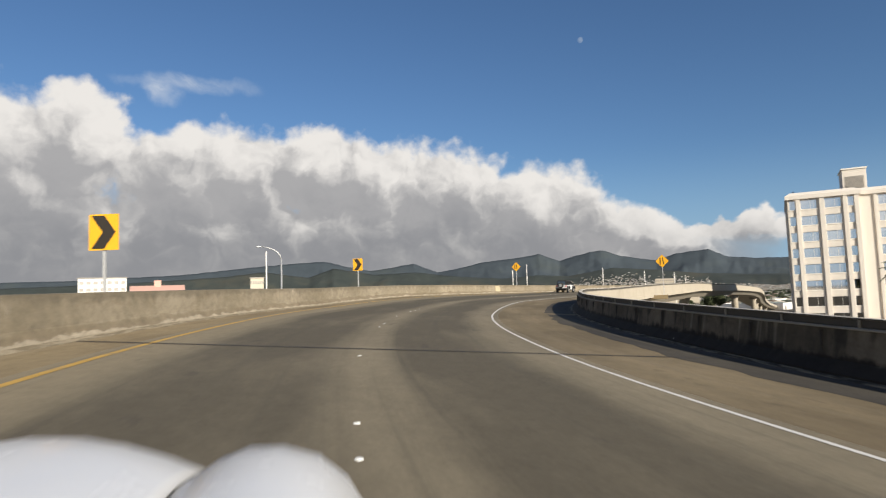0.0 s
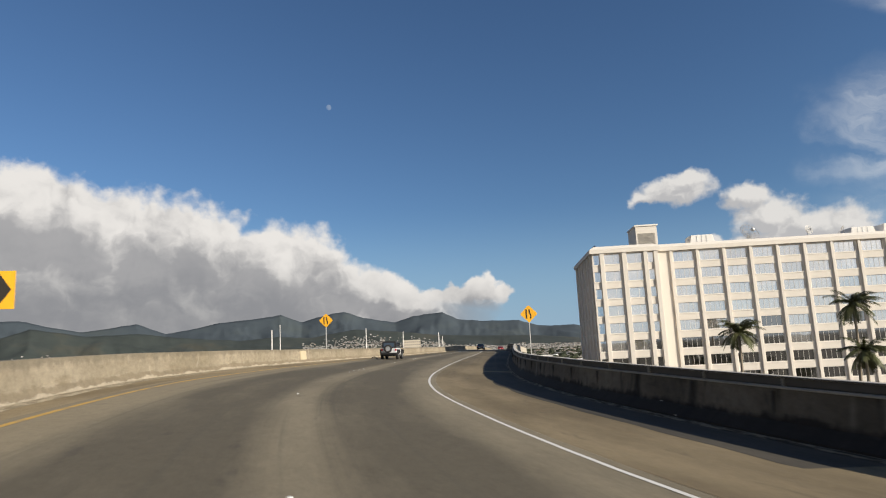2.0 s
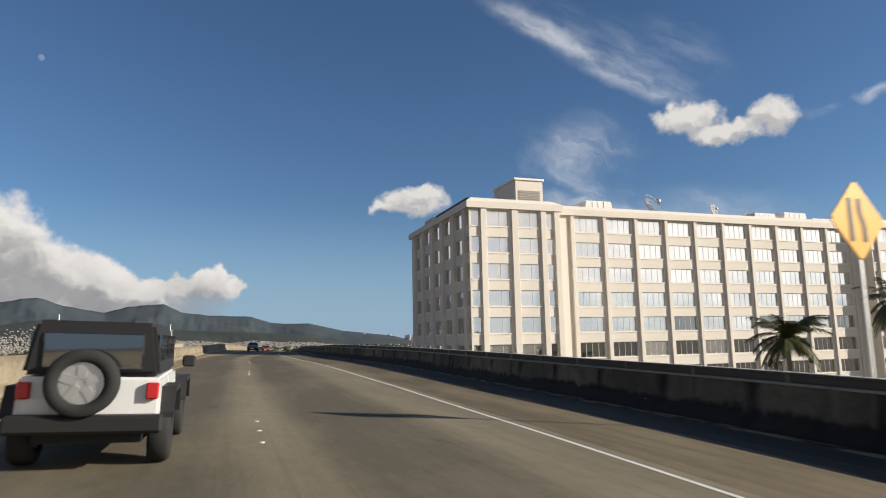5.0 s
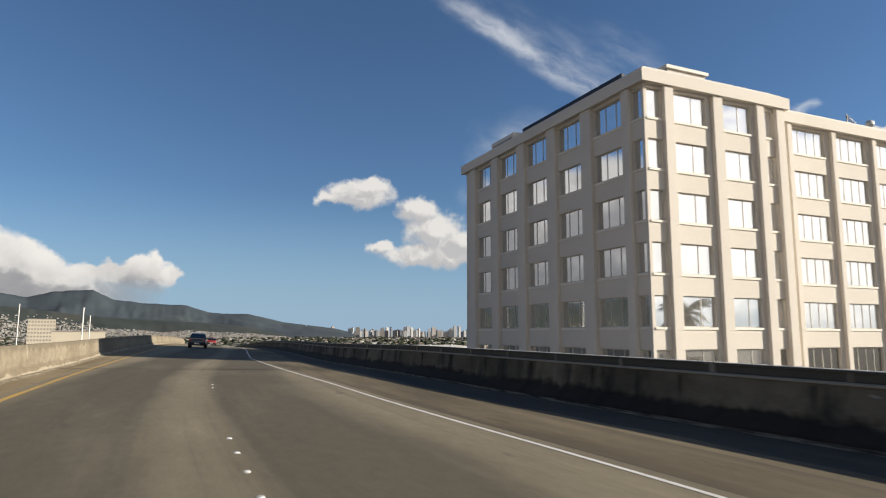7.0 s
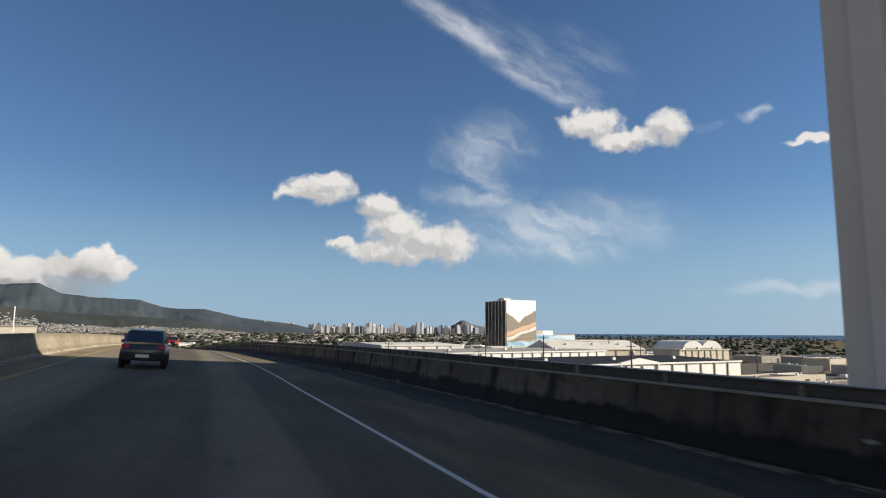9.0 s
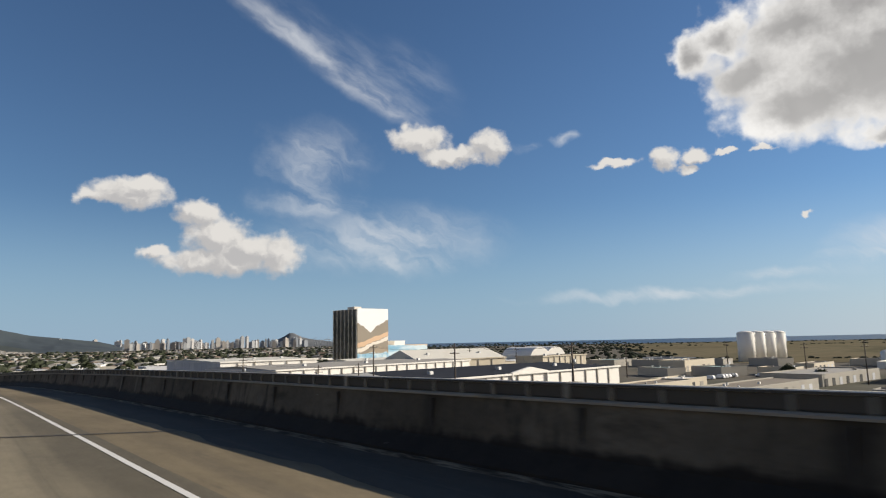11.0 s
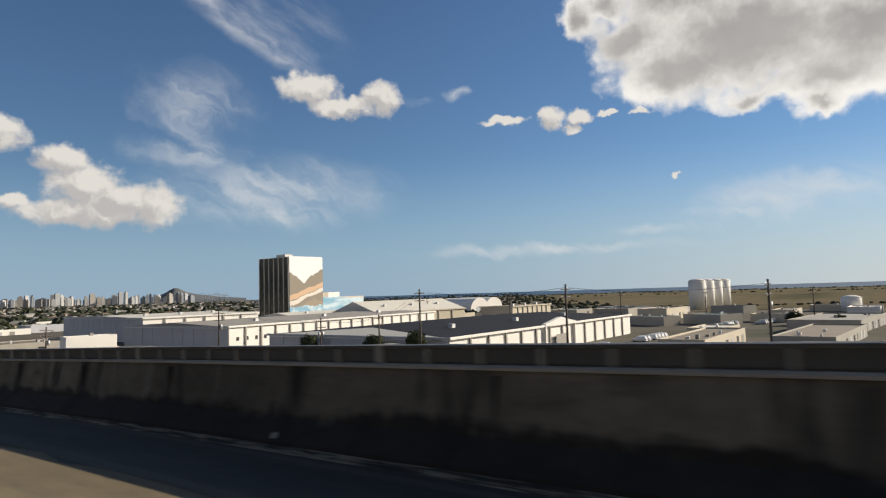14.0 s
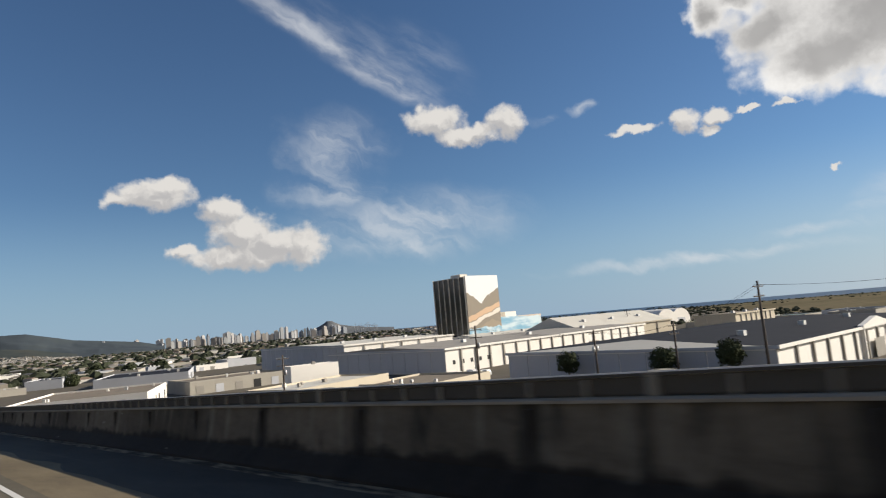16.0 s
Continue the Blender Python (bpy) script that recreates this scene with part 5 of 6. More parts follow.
def vans():
    rnd = random.Random(77)
    for x0, y0, yaw, n, gap in ((172, 447, -8, 9, 3.2), (176, 440, -8, 7, 3.4), (214, 327, -8, 6, 3.3), (150, 425, 60, 5, 3.2), (255, 318, -12, 7, 3.1), (330, 300, -14, 10, 3.0), (350, 285, -14, 10, 3.0)):
        c, s = math.cos(radians(yaw)), math.sin(radians(yaw))
        for i in range(n):
            if rnd.random() < 0.2:
                continue
            mat, word = rnd.choice(((CAR_WHITE, "white"), (CAR_SILVER, "silver"), (CAR_DARK, "dark grey"), (CAR_WHITE, "white")))
            parked_van(x0 + c * i * gap, y0 + s * i * gap, yaw + 90 + rnd.uniform(-4, 4), mat, word + " van parked in a yard between the sheds")


vans()


# ---------------------------------------------------------------- utility poles
def utility_pole(x, y, top, yaw, cans=0):
    h = top - GROUND_Z
    t = thing("utility_pole", at(x, y, yaw), "dark wooden utility pole with crossarms", "utility pole", "utility poles")
    bm = bmesh.new()
    tube(bm, [(0, 0, 0), (0, 0, h)], [0.28, 0.17], 8)
    part("pole", bm, POLE_WOOD, t)
    for z in (h - 1.0, h - 2.6):
        part("crossarm", boxed(-1.5, 1.5, -0.07, 0.07, z, z + 0.16), POLE_WOOD, t)
        for q in (-1.35, -0.6, 0.6, 1.35):
            bm = bmesh.new()
            tube(bm, [(q, 0, z + 0.16), (q, 0, z + 0.42)], [0.06, 0.04], 6)
            part("insulator", bm, GALVANISED, t)
    for i in range(cans):
        bm = bmesh.new()
        tube(bm, [(0.55 - 1.1 * i, 0, h - 4.8), (0.55 - 1.1 * i, 0, h - 3.6)], 0.32, 10)
        part("transformer", bm, GALVANISED, t)
    return h


POLES = [(143.4, 308.8, 0.9, -15, 0), (141.8, 275.6, 0.7, -15, 1), (150.2, 343.9, 0.9, -15, 0), (160.2, 379.6, -5.6, -15, 2), (163.6, 363.8, -5.1, -15, 0), (142.9, 397.6, -2.7, -20, 1), (127.9, 444.6, -5.9, -20, 1)]
for x, y, top, yaw, cans in POLES:
    utility_pole(x, y, top, yaw, cans)
for i, az, dist, top in ((0, 62.5, 300, -1.0), (1, 72, 330, -1.5), (2, 79.5, 400, -2.0), (3, 86.0, 330, -2.5), (4, 90.5, 300, -1.5), (5, 57, 420, -3.0)):
    p = polar(az, dist, eye=(18.8, 239.4))
    utility_pole(p.x, p.y, top, -70, 0)


def wire(a, b, sag):
    cu = bpy.data.curves.new("power_line", "CURVE")
    cu.dimensions, cu.bevel_depth = "3D", 0.018
    sp = cu.splines.new("POLY")
    sp.points.add(12)
    for i in range(13):
        f = i / 12
        p = Vector(a).lerp(Vector(b), f)
        sp.points[i].co = (p.x, p.y, p.z - sag * 4 * f * (1 - f), 1)
    cu.materials.append(BLACK_TRIM)
    tagged(new("power_line", cu), "thin black overhead wire slung between utility poles", "wire", "overhead wires")


for (x0, y0, z0, *_), (x1, y1, z1, *_) in ((POLES[1], POLES[0]), (POLES[0], POLES[2]), (POLES[2], POLES[4]), (POLES[4], POLES[3]), (POLES[3], POLES[5])):
    for q in (-1.3, 1.3):
        wire((x0 + q, y0, z0 - 0.6), (x1 + q, y1, z1 - 0.6), 1.0)


# ---------------------------------------------------------------- far town: skyline, houses, trees
def skyline():
    rnd = random.Random(5)
    # wall tones greyed and blued to carry the haze of distance
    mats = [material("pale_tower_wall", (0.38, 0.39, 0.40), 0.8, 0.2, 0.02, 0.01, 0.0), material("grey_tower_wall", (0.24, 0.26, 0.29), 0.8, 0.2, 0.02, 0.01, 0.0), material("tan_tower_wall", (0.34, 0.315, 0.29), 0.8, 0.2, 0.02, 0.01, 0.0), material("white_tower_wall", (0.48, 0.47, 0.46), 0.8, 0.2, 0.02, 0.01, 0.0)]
    for i in range(120):
        az = 24.6 + 14.6 * (i / 89) + rnd.uniform(-0.15, 0.15) if i < 90 else rnd.uniform(10, 25)
        big = i < 90
        dist = rnd.uniform(4150, 4750)
        el = (0.20 + 0.42 * rnd.random() ** 1.8) * (1.15 if rnd.random() < 0.3 else 1) if big else rnd.uniform(0.25, 0.7)
        h = dist * math.tan(radians(el)) - GROUND_Z
        w, d = rnd.uniform(12, 30), rnd.uniform(12, 26)
        p = polar(az, dist)
        t = thing("skyline_tower", pose(p.x, p.y, GROUND_Z, 0, 0, rnd.uniform(-40, 10)), "distant pale high-rise of the city skyline", "tower", "skyline towers")
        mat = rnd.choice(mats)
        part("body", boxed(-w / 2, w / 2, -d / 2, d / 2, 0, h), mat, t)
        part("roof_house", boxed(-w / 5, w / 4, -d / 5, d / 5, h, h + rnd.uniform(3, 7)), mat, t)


skyline()
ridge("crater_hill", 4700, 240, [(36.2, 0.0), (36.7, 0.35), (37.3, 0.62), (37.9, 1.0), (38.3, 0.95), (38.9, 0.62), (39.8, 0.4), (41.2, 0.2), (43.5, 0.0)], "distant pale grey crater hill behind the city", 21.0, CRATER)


def harbour_crane(az, dist, h):
    p = polar(az, dist)
    t = thing("harbour_crane", pose(p.x, p.y, GROUND_Z, 0, 0, -az + 20), "far blue-grey harbour crane with a raised jib", "crane", "harbour cranes")
    steel = bpy.data.materials.get("grey_tower_wall")
    for a in (-9, 9):
        bm = bmesh.new()
        tube(bm, [(a, 0, 0), (a * 0.7, 0, h * 0.62)], 1.6, 6)
        part("leg", bm, steel, t)
    part("boom", boxed(-26, 14, -1.5, 1.5, h * 0.62, h * 0.62 + 3), steel, t)
    bm = bmesh.new()
    tube(bm, [(0, 0, h * 0.62), (2, 0, h * 0.9), (-24, 0, h * 0.66)], 0.9, 5)
    part("stay", bm, steel, t)


for az, dist, h in ((40.0, 3900, 62), (40.5, 3850, 58), (41.1, 3900, 64), (41.7, 3900, 56)):
    harbour_crane(az, dist, h)


def scatter():
    """Houses and trees of the far town, past counting."""
    rnd = random.Random(8)
    walls = [material("far_house_white", (0.33, 0.32, 0.30), 0.9, 0.3, 0.05, 0.02, 0.0), material("far_house_tan", (0.24, 0.215, 0.18), 0.9, 0.3, 0.05, 0.02, 0.0), material("far_roof_grey", (0.20, 0.19, 0.18), 0.9, 0.3, 0.05, 0.02, 0.0), material("far_roof_brown", (0.17, 0.12, 0.09), 0.9, 0.3, 0.05, 0.02, 0.0)]
    bm = bmesh.new()
    verts, faces, mats = [], [], []

    def block(p, w, d, h, yaw, wall, roof):
        c, s = math.cos(yaw), math.sin(yaw)
        k = len(verts)
        for z in (-1.5, h):
            for x, y in ((-w, -d), (w, -d), (w, d), (-w, d)):
                verts.append((p[0] + x * c - y * s, p[1] + x * s + y * c, p[2] + z))
        r = h + min(w, d) * 0.35
        verts.append((p[0] - w * 0.6 * c, p[1] - w * 0.6 * s, p[2] + r))
        verts.append((p[0] + w * 0.6 * c, p[1] + w * 0.6 * s, p[2] + r))
        for f in ((0, 1, 5, 4), (1, 2, 6, 5), (2, 3, 7, 6), (3, 0, 4, 7)):
            faces.append([k + q for q in f])
            mats.append(wall)
        for f in ((4, 5, 9, 8), (6, 7, 8, 9), (5, 6, 9), (7, 4, 8)):
            faces.append([k + q for q in f])
            mats.append(roof)

    for i in range(5200):
        az = rnd.uniform(-58, 46)
        dist = 620 * (3300 / 620) ** (rnd.random() ** 0.7)
        if 40 < az and dist < 900:
            continue
        p = polar(az, dist)
        f = 0.85 + dist / 8000
        if az > 5 and rnd.random() < 0.4:
            continue
        block((p.x, p.y, GROUND_Z), rnd.uniform(3, 8) * f, rnd.uniform(2.5, 4.5) * f, rnd.uniform(2.2, 4.5) * f, rnd.uniform(0, 3.14), rnd.choice((0, 1, 1)), rnd.choice((0, 2, 2, 3, 3, 1)))
    # houses on the foothills
    spur = bpy.data.objects["mountain_spur"].data
    rows = RIDGE_ROWS
    cols = len(spur.vertices) // rows
    for i in range(15000):
        c = rnd.randrange(cols)
        j = int(rnd.triangular(1, 17, 4))
        a = spur.vertices[c * rows + j].co
        b = spur.vertices[min(cols - 1, c + 1) * rows + j].co
        d = spur.vertices[c * rows + j + 1].co
        az = -70 + 89 * c / cols
        dense = 0.9 if az > -9 else 0.16 if az > -30 else 0.05
        if j > 9 and not (-9 < az < 4):
            continue
        if rnd.random() > dense:
            continue
        u, v = rnd.random(), rnd.random()
        p = a + (b - a) * u + (d - a) * v
        block(p, rnd.uniform(1.8, 4.4), rnd.uniform(1.6, 3.0), rnd.uniform(1.4, 3.2), rnd.uniform(0, 3.14), rnd.choice((0, 0, 1)), rnd.choice((0, 2, 2, 3, 1)))
    me = bpy.data.meshes.new("far_houses")
    me.from_pydata(verts, [], faces)
    for m in walls:
        me.materials.append(m)
    me.polygons.foreach_set("material_index", mats)
    tagged(new("far_houses", me), "many small white and tan houses spread over the plain and foothills", "houses", kind="stuff")
    # trees
    verts, faces = [], []
    for i in range(6650):
        az = rnd.uniform(-58, 66) if i < 6000 else rnd.uniform(60, 108)
        dist = 640 * (3200 / 640) ** rnd.random() if i < 6000 else rnd.choice((640, 1450, 1850, 2000, 2030, 2040)) * rnd.uniform(0.985, 1.015)
        p = polar(az, dist)
        f = 1.0 + dist / 4000
        r = rnd.uniform(2.0, 4.8) * f * (1.0 if az < 42 else 0.55 if i < 6000 else 0.42)
        k = len(verts)
        for q in range(3):
            z = (0.0, 0.55, 1.0)[q] * r * rnd.uniform(0.8, 1.3)
            for a in range(6):
                rr = (1.0, 1.1, 0.45)[q] * r * rnd.uniform(0.6, 1.4)
                verts.append((p.x + rr * math.cos(a * 1.047 + q), p.y + rr * math.sin(a * 1.047 + q), GROUND_Z + z))
        for q in range(2):
            for a in range(6):
                faces.append((k + q * 6 + a, k + q * 6 + (a + 1) % 6, k + q * 6 + 6 + (a + 1) % 6, k + q * 6 + 6 + a))
        faces.append(tuple(k + 12 + a for a in range(6)))
    me = bpy.data.meshes.new("far_trees")
    me.from_pydata(verts, [], faces)
    me.materials.append(FAR_LEAF)
    tagged(new("far_trees", me), "dark green clumps of trees between the houses of the plain", "trees", kind="stuff")


scatter()


# ---------------------------------------------------------------- beyond the inner parapet
def hotel(az, dist, w, h, mat, label, name="office_block", eye=(0, 0), stripes=6):
    p = polar(az, dist, eye=eye)
    t = thing(name, pose(p.x, p.y, GROUND_Z, 0, 0, -az), label, "building")
    part("wall", boxed(-w / 2, w / 2, 0, w * 0.4, 0, h), mat, t)
    part("roof", boxed(-w / 2 - 0.3, w / 2 + 0.3, -0.3, w * 0.4 + 0.3, h, h + 0.5), ROOFING, t)
    if not stripes:
        return t
    me = mesh_of("window", boxed(-w / (stripes * 3), w / (stripes * 3), -0.1, 0.0, 0, 1.6), FRAME)
    for i in range(stripes):
        for z in np.arange(h - 3.0, max(3, h - 22), -3.4):
            share("window", me, t, pose(-w / 2 + (i + 0.5) * w / stripes, 0, float(z)))
    return t


hotel(-47.3, 360, 21.5, 35.2, WHITE_WALL, "white slab block with a pale blue-grey shaded front", stripes=7)
hotel(-35.4, 330, 6.4, 32.5, TAN_WALL, "narrow tan concrete block")
hotel(0.8, 700, 22, 33.5, TAN_WALL, "cream apartment slab on the hillside foot", eye=(-6.4, 128), stripes=9)
hotel(3.3, 330, 21.0, 21.6, TAN_WALL, "long plain cream flat-roofed hall", eye=(-6.4, 128), stripes=0)


def pink_hall():
    p = polar(-43.3, 480, eye=(0, 0))
    t = thing("pink_hall", pose(p.x, p.y, GROUND_Z, 0, 0, 43), "pink building with a stepped pyramid roof", "building")
    part("wall", boxed(-17, 17, 0, 24, 0, 31), PINK, t)
    bm = bmesh.new()
    gable(bm, 34, 24, 31.0, 4.5, 0.6)
    ob = part("roof", bm, PINK, t)
    ob.matrix_basis = pose(-17, 0, 0)
    part("turret", boxed(-2.2, 2.2, 9, 14, 33, 39), PINK, t)


pink_hall()

# ---------------------------------------------------------------- signs and lamps on the viaduct
def sign_plate(kind):
    """Plate and its painted figure, in the xz plane, front at -y, centred."""
    bm = bmesh.new()
    if kind == "chevron":
        w, h = 0.37, 0.45
        box(bm, -w, w, -0.012, 0.012, -h, h)
    else:
        r = 0.80
        v = [bm.verts.new((x, y, z)) for y in (-0.012, 0.012) for x, z in ((0, -r), (r, 0), (0, r), (-r, 0))]
        bm.faces.new(v[:4])
        bm.faces.new(v[4:][::-1])
        for i in range(4):
            j = (i + 1) % 4
            bm.faces.new((v[i], v[4 + i], v[4 + j], v[j]))
        bmesh.ops.bevel(bm, geom=[e for e in bm.edges if abs(e.verts[0].co.y - e.verts[1].co.y) > 0.01], offset=0.06, segments=3, affect="EDGES")
    fig = bmesh.new()

    def bar(pts):
        a = [fig.verts.new((x, -0.022, z)) for x, z in pts]
        b = [fig.verts.new((x, -0.014, z)) for x, z in pts]
        n = len(pts)
        fig.faces.new(a)
        fig.faces.new(b[::-1])
        for i in range(n):
            j = (i + 1) % n
            fig.faces.new((a[j], a[i], b[i], b[j]))

    if kind == "chevron":
        bar([(-0.30, 0.41), (0.02, 0.41), (0.30, 0.0), (-0.02, 0.0)])
        bar([(-0.30, -0.41), (-0.02, 0.0), (0.30, 0.0), (0.02, -0.41)])
    else:
        bar([(-0.28, -0.42), (-0.16, -0.42), (-0.16, 0.42), (-0.28, 0.42)])
        bar([(0.10, -0.42), (0.22, -0.42), (0.22, -0.1), (0.10, -0.1)])
        bar([(0.10, -0.1), (0.22, -0.1), (0.12, 0.16), (0.0, 0.16)])
        bar([(0.0, 0.16), (0.12, 0.16), (0.12, 0.42), (0.0, 0.42)])
    return bm, fig


def road_sign(kind, place, yaw, post_from, label, size=1.0):
    t = thing("road_sign", pose(place[0], place[1], post_from, 0, 0, yaw), label, "road sign", kind + " signs")
    up = place[2] - post_from
    plate, fig = sign_plate(kind)
    for name, bm, mat, lab in (("plate", plate, SIGN_YELLOW, "yellow reflective plate"), ("figure", fig, SIGN_BLACK, "black painted figure")):
        ob = part(name, bm, mat, t, lab)
        ob.matrix_basis = pose(0, 0, up) @ Matrix.Scale(size, 4)
    bm = bmesh.new()
    box(bm, -0.035, 0.035, 0.013, 0.075, 0, up + (0.4 if kind == "chevron" else 0.55))
    part("post", bm, GALVANISED, t)


road_sign("chevron", (-14.7, 13.6, 2.2), 18, 0.42, "yellow chevron curve sign on a thin steel post by the parapet", 1.13)
road_sign("chevron", (-23.1, 46.0, 2.98), 8, 1.1, "yellow chevron curve sign on a thin steel post by the parapet", 1.08)
road_sign("lane_end", (-19.8, 90.0, 4.2), -2, 1.5, "yellow diamond lane-ends sign on a post by the sunlit parapet", 0.82)
road_sign("lane_end", (0.2, 92.9, 4.1), -4, -0.6, "yellow diamond lane-ends sign on a post outside the dark parapet", 1.12)
bm = boxed(-3.6, 0.5, -0.25, 0.25, -0.55, 0.0)
ob = part("sign_bracket", bm, SHOULDER)
ob.matrix_basis = pose(0.2, 92.9, -0.6, 0, 0, -4)
tagged(ob, "concrete bracket that holds a sign post beside the viaduct", "bracket", kind="structure")


def street_lamp(x, y, top, yaw, arm):
    h = top - GROUND_Z
    t = thing("street_lamp", at(x, y, yaw), "pale steel street lamp with a curved arm", "street lamp", "street lamps")
    bm = bmesh.new()
    tube(bm, [(0, 0, 0), (0, 0, h - 2.2)], [0.16, 0.11], 8)
    part("pole", bm, GALVANISED, t)
    bm = bmesh.new()
    tube(bm, [(-arm * (1 - math.cos(a)), 0, h - 2.2 + 2.2 * math.sin(a)) for a in (0, 0.3, 0.6, 0.9, 1.2, 1.45)], [0.10, 0.09, 0.08, 0.07, 0.06, 0.06], 8)
    part("arm", bm, GALVANISED, t)
    part("lamp_head", boxed(-arm * 0.88 - 0.75, -arm * 0.88, -0.16, 0.16, h - 0.12, h + 0.06, 0.04), GALVANISED, t)


street_lamp(-59.2, 90.0, 9.6, 35, 3.6)


def tall_pole(x, y, top, r=0.16):
    bm = bmesh.new()
    tube(bm, [(0, 0, 0), (0, 0, top - GROUND_Z)], [r * 1.4, r], 8)
    ob = part("light_pole", bm, WHITE_WALL)
    ob.matrix_basis = at(x, y)
    tagged(ob, "tall plain white pole rising behind the parapet", "pole", "white poles")


for x, y, top in ((-98, 142, 14.0), (-72.9, 359, 17.7), (-28, 330, 12.5), (-10, 420, 13.0), (-52, 230, 9.5), (6, 330, 9.0), (14, 420, 9.0)):
    tall_pole(x, y, top, 0.15)


# ---------------------------------------------------------------- vehicles
def loft(sections, mat_at=None):
    """A closed skin through cross sections, each a ring of points."""
    bm = bmesh.new()
    rings = [[bm.verts.new(p) for p in ring] for ring in sections]
    n = len(rings[0])
    for a, b in zip(rings, rings[1:]):
        for j in range(n):
            bm.faces.new((a[j], a[(j + 1) % n], b[(j + 1) % n], b[j]))
    bm.faces.new(rings[0][::-1])
    bm.faces.new(rings[-1])
    bmesh.ops.recalc_face_normals(bm, faces=bm.faces[:])
    return bm


def wheel(parent, name, m, r, w):
    bm = bmesh.new()
    n = 28
    prof = [(r * 0.62, -w / 2), (r * 0.93, -w / 2), (r, -w * 0.36), (r, w * 0.36), (r * 0.93, w / 2), (r * 0.62, w / 2)]
    rings = [[bm.verts.new((x, q * math.cos(2 * math.pi * j / n), q * math.sin(2 * math.pi * j / n))) for j in range(n)] for q, x in prof]
    for a, b in zip(rings, rings[1:] + rings[:1]):
        for j in range(n):
            f = bm.faces.new((a[j], a[(j + 1) % n], b[(j + 1) % n], b[j]))
            f.smooth = True
    bmesh.ops.recalc_face_normals(bm, faces=bm.faces[:])
    tyre = part(name, bm, TYRE, parent, "black rubber tyre on an alloy rim")
    tyre.matrix_basis = m
    bm = bmesh.new()
    tube(bm, [(-w * 0.30, 0, 0), (w * 0.30, 0, 0)], [r * 0.62, r * 0.62], n)
    for k in range(5):
        a = 2 * math.pi * k / 5
        box(bm, w * 0.28, w * 0.36, -0.05, 0.05, 0.05, r * 0.6, m=Matrix.Rotation(a, 4, "X"))
        box(bm, -w * 0.36, -w * 0.28, -0.05, 0.05, 0.05, r * 0.6, m=Matrix.Rotation(a, 4, "X"))
    part("rim", bm, RIM, tyre, "silver alloy rim")


def jeep(m):
    t = thing("off_road_car", m, "white boxy off-road car with a black top and rear spare wheel", "car")
    W = 0.80
    def ring(y, z0, z1, w0, w1):
        return [(-w0, y, z0), (w0, y, z0), (w1, y, z1), (-w1, y, z1)]
    bm = loft([ring(-2.0, 0.52, 1.12, W, W - 0.02), ring(-0.6, 0.46, 1.14, W, W - 0.02), ring(0.75, 0.46, 1.14, W, W - 0.03), ring(0.9, 0.5, 1.12, W - 0.06, W - 0.1), ring(2.05, 0.6, 1.04, W - 0.16, W - 0.2)])
    bmesh.ops.bevel(bm, geom=bm.edges[:], offset=0.035, segments=2, affect="EDGES")
    part("body", bm, CAR_WHITE, t, "white painted body")
    bm = loft([ring(-1.98, 1.14, 1.80, W - 0.03, W - 0.14), ring(0.25, 1.14, 1.82, W - 0.03, W - 0.14), ring(0.62, 1.14, 1.72, W - 0.04, W - 0.15)])
    bmesh.ops.bevel(bm, geom=bm.edges[:], offset=0.05, segments=2, affect="EDGES")
    part("hardtop", bm, BLACK_TRIM, t, "black removable top")
    part("rear_window", boxed(-0.56, 0.56, -2.02, -1.95, 1.22, 1.66, 0.02), CAR_GLASS, t)
    for s in (-1, 1):
        for y0, y1 in ((-1.85, -0.95), (-0.85, -0.1), (0.0, 0.5)):
            ob = part("side_window", boxed(-0.015, 0.015, y0, y1, 1.2, 1.66), CAR_GLASS, t)
            ob.matrix_basis = pose(s * (W - 0.075), 0, 0, 0, 0, 0) @ pose(0, 0, 0)
        for y in (-1.32, 1.28):
            bm = bmesh.new()
            pts = [(y - 0.58, 0.62), (y - 0.46, 0.93), (y + 0.46, 0.93), (y + 0.62, 0.6)]
            for (a, b), (c, d) in zip(pts, pts[1:]):
                v = [bm.verts.new(q) for q in ((s * 0.70, a, b), (s * 0.96, a, b), (s * 0.96, c, d), (s * 0.70, c, d))]
                u = [bm.verts.new((q.co.x, q.co.y, q.co.z + 0.07)) for q in v]
                bm.faces.new(v)
                bm.faces.new(u[::-1])
                for i in range(4):
                    j = (i + 1) % 4
                    bm.faces.new((v[i], u[i], u[j], v[j]))
            bmesh.ops.recalc_face_normals(bm, faces=bm.faces[:])
            part("fender", bm, BLACK_TRIM, t, "black flared fender")
            wheel(t, "wheel", pose(s * 0.78, y, 0.40), 0.40, 0.26)
        part("tail_lamp", boxed(s * 0.70 - 0.07, s * 0.70 + 0.07, -2.08, -1.98, 0.86, 1.06, 0.015), TAIL_RED, t, "red square tail lamp")
        part("mirror", boxed(s * 0.98 - 0.1, s * 0.98 + 0.1, 0.42, 0.54, 1.18, 1.36, 0.03), BLACK_TRIM, t)
    part("rear_bumper", boxed(-0.86, 0.86, -2.22, -1.98, 0.46, 0.68, 0.04), BLACK_TRIM, t)
    part("front_bumper", boxed(-0.86, 0.86, 2.02, 2.24, 0.5, 0.72, 0.04), BLACK_TRIM, t)
    part("windscreen", boxed(-0.6, 0.6, 0.60, 0.64, 1.2, 1.66), CAR_GLASS, t)
    part("number_plate", boxed(-0.72, -0.42, -2.025, -2.0, 0.70, 0.86), PLATE, t)
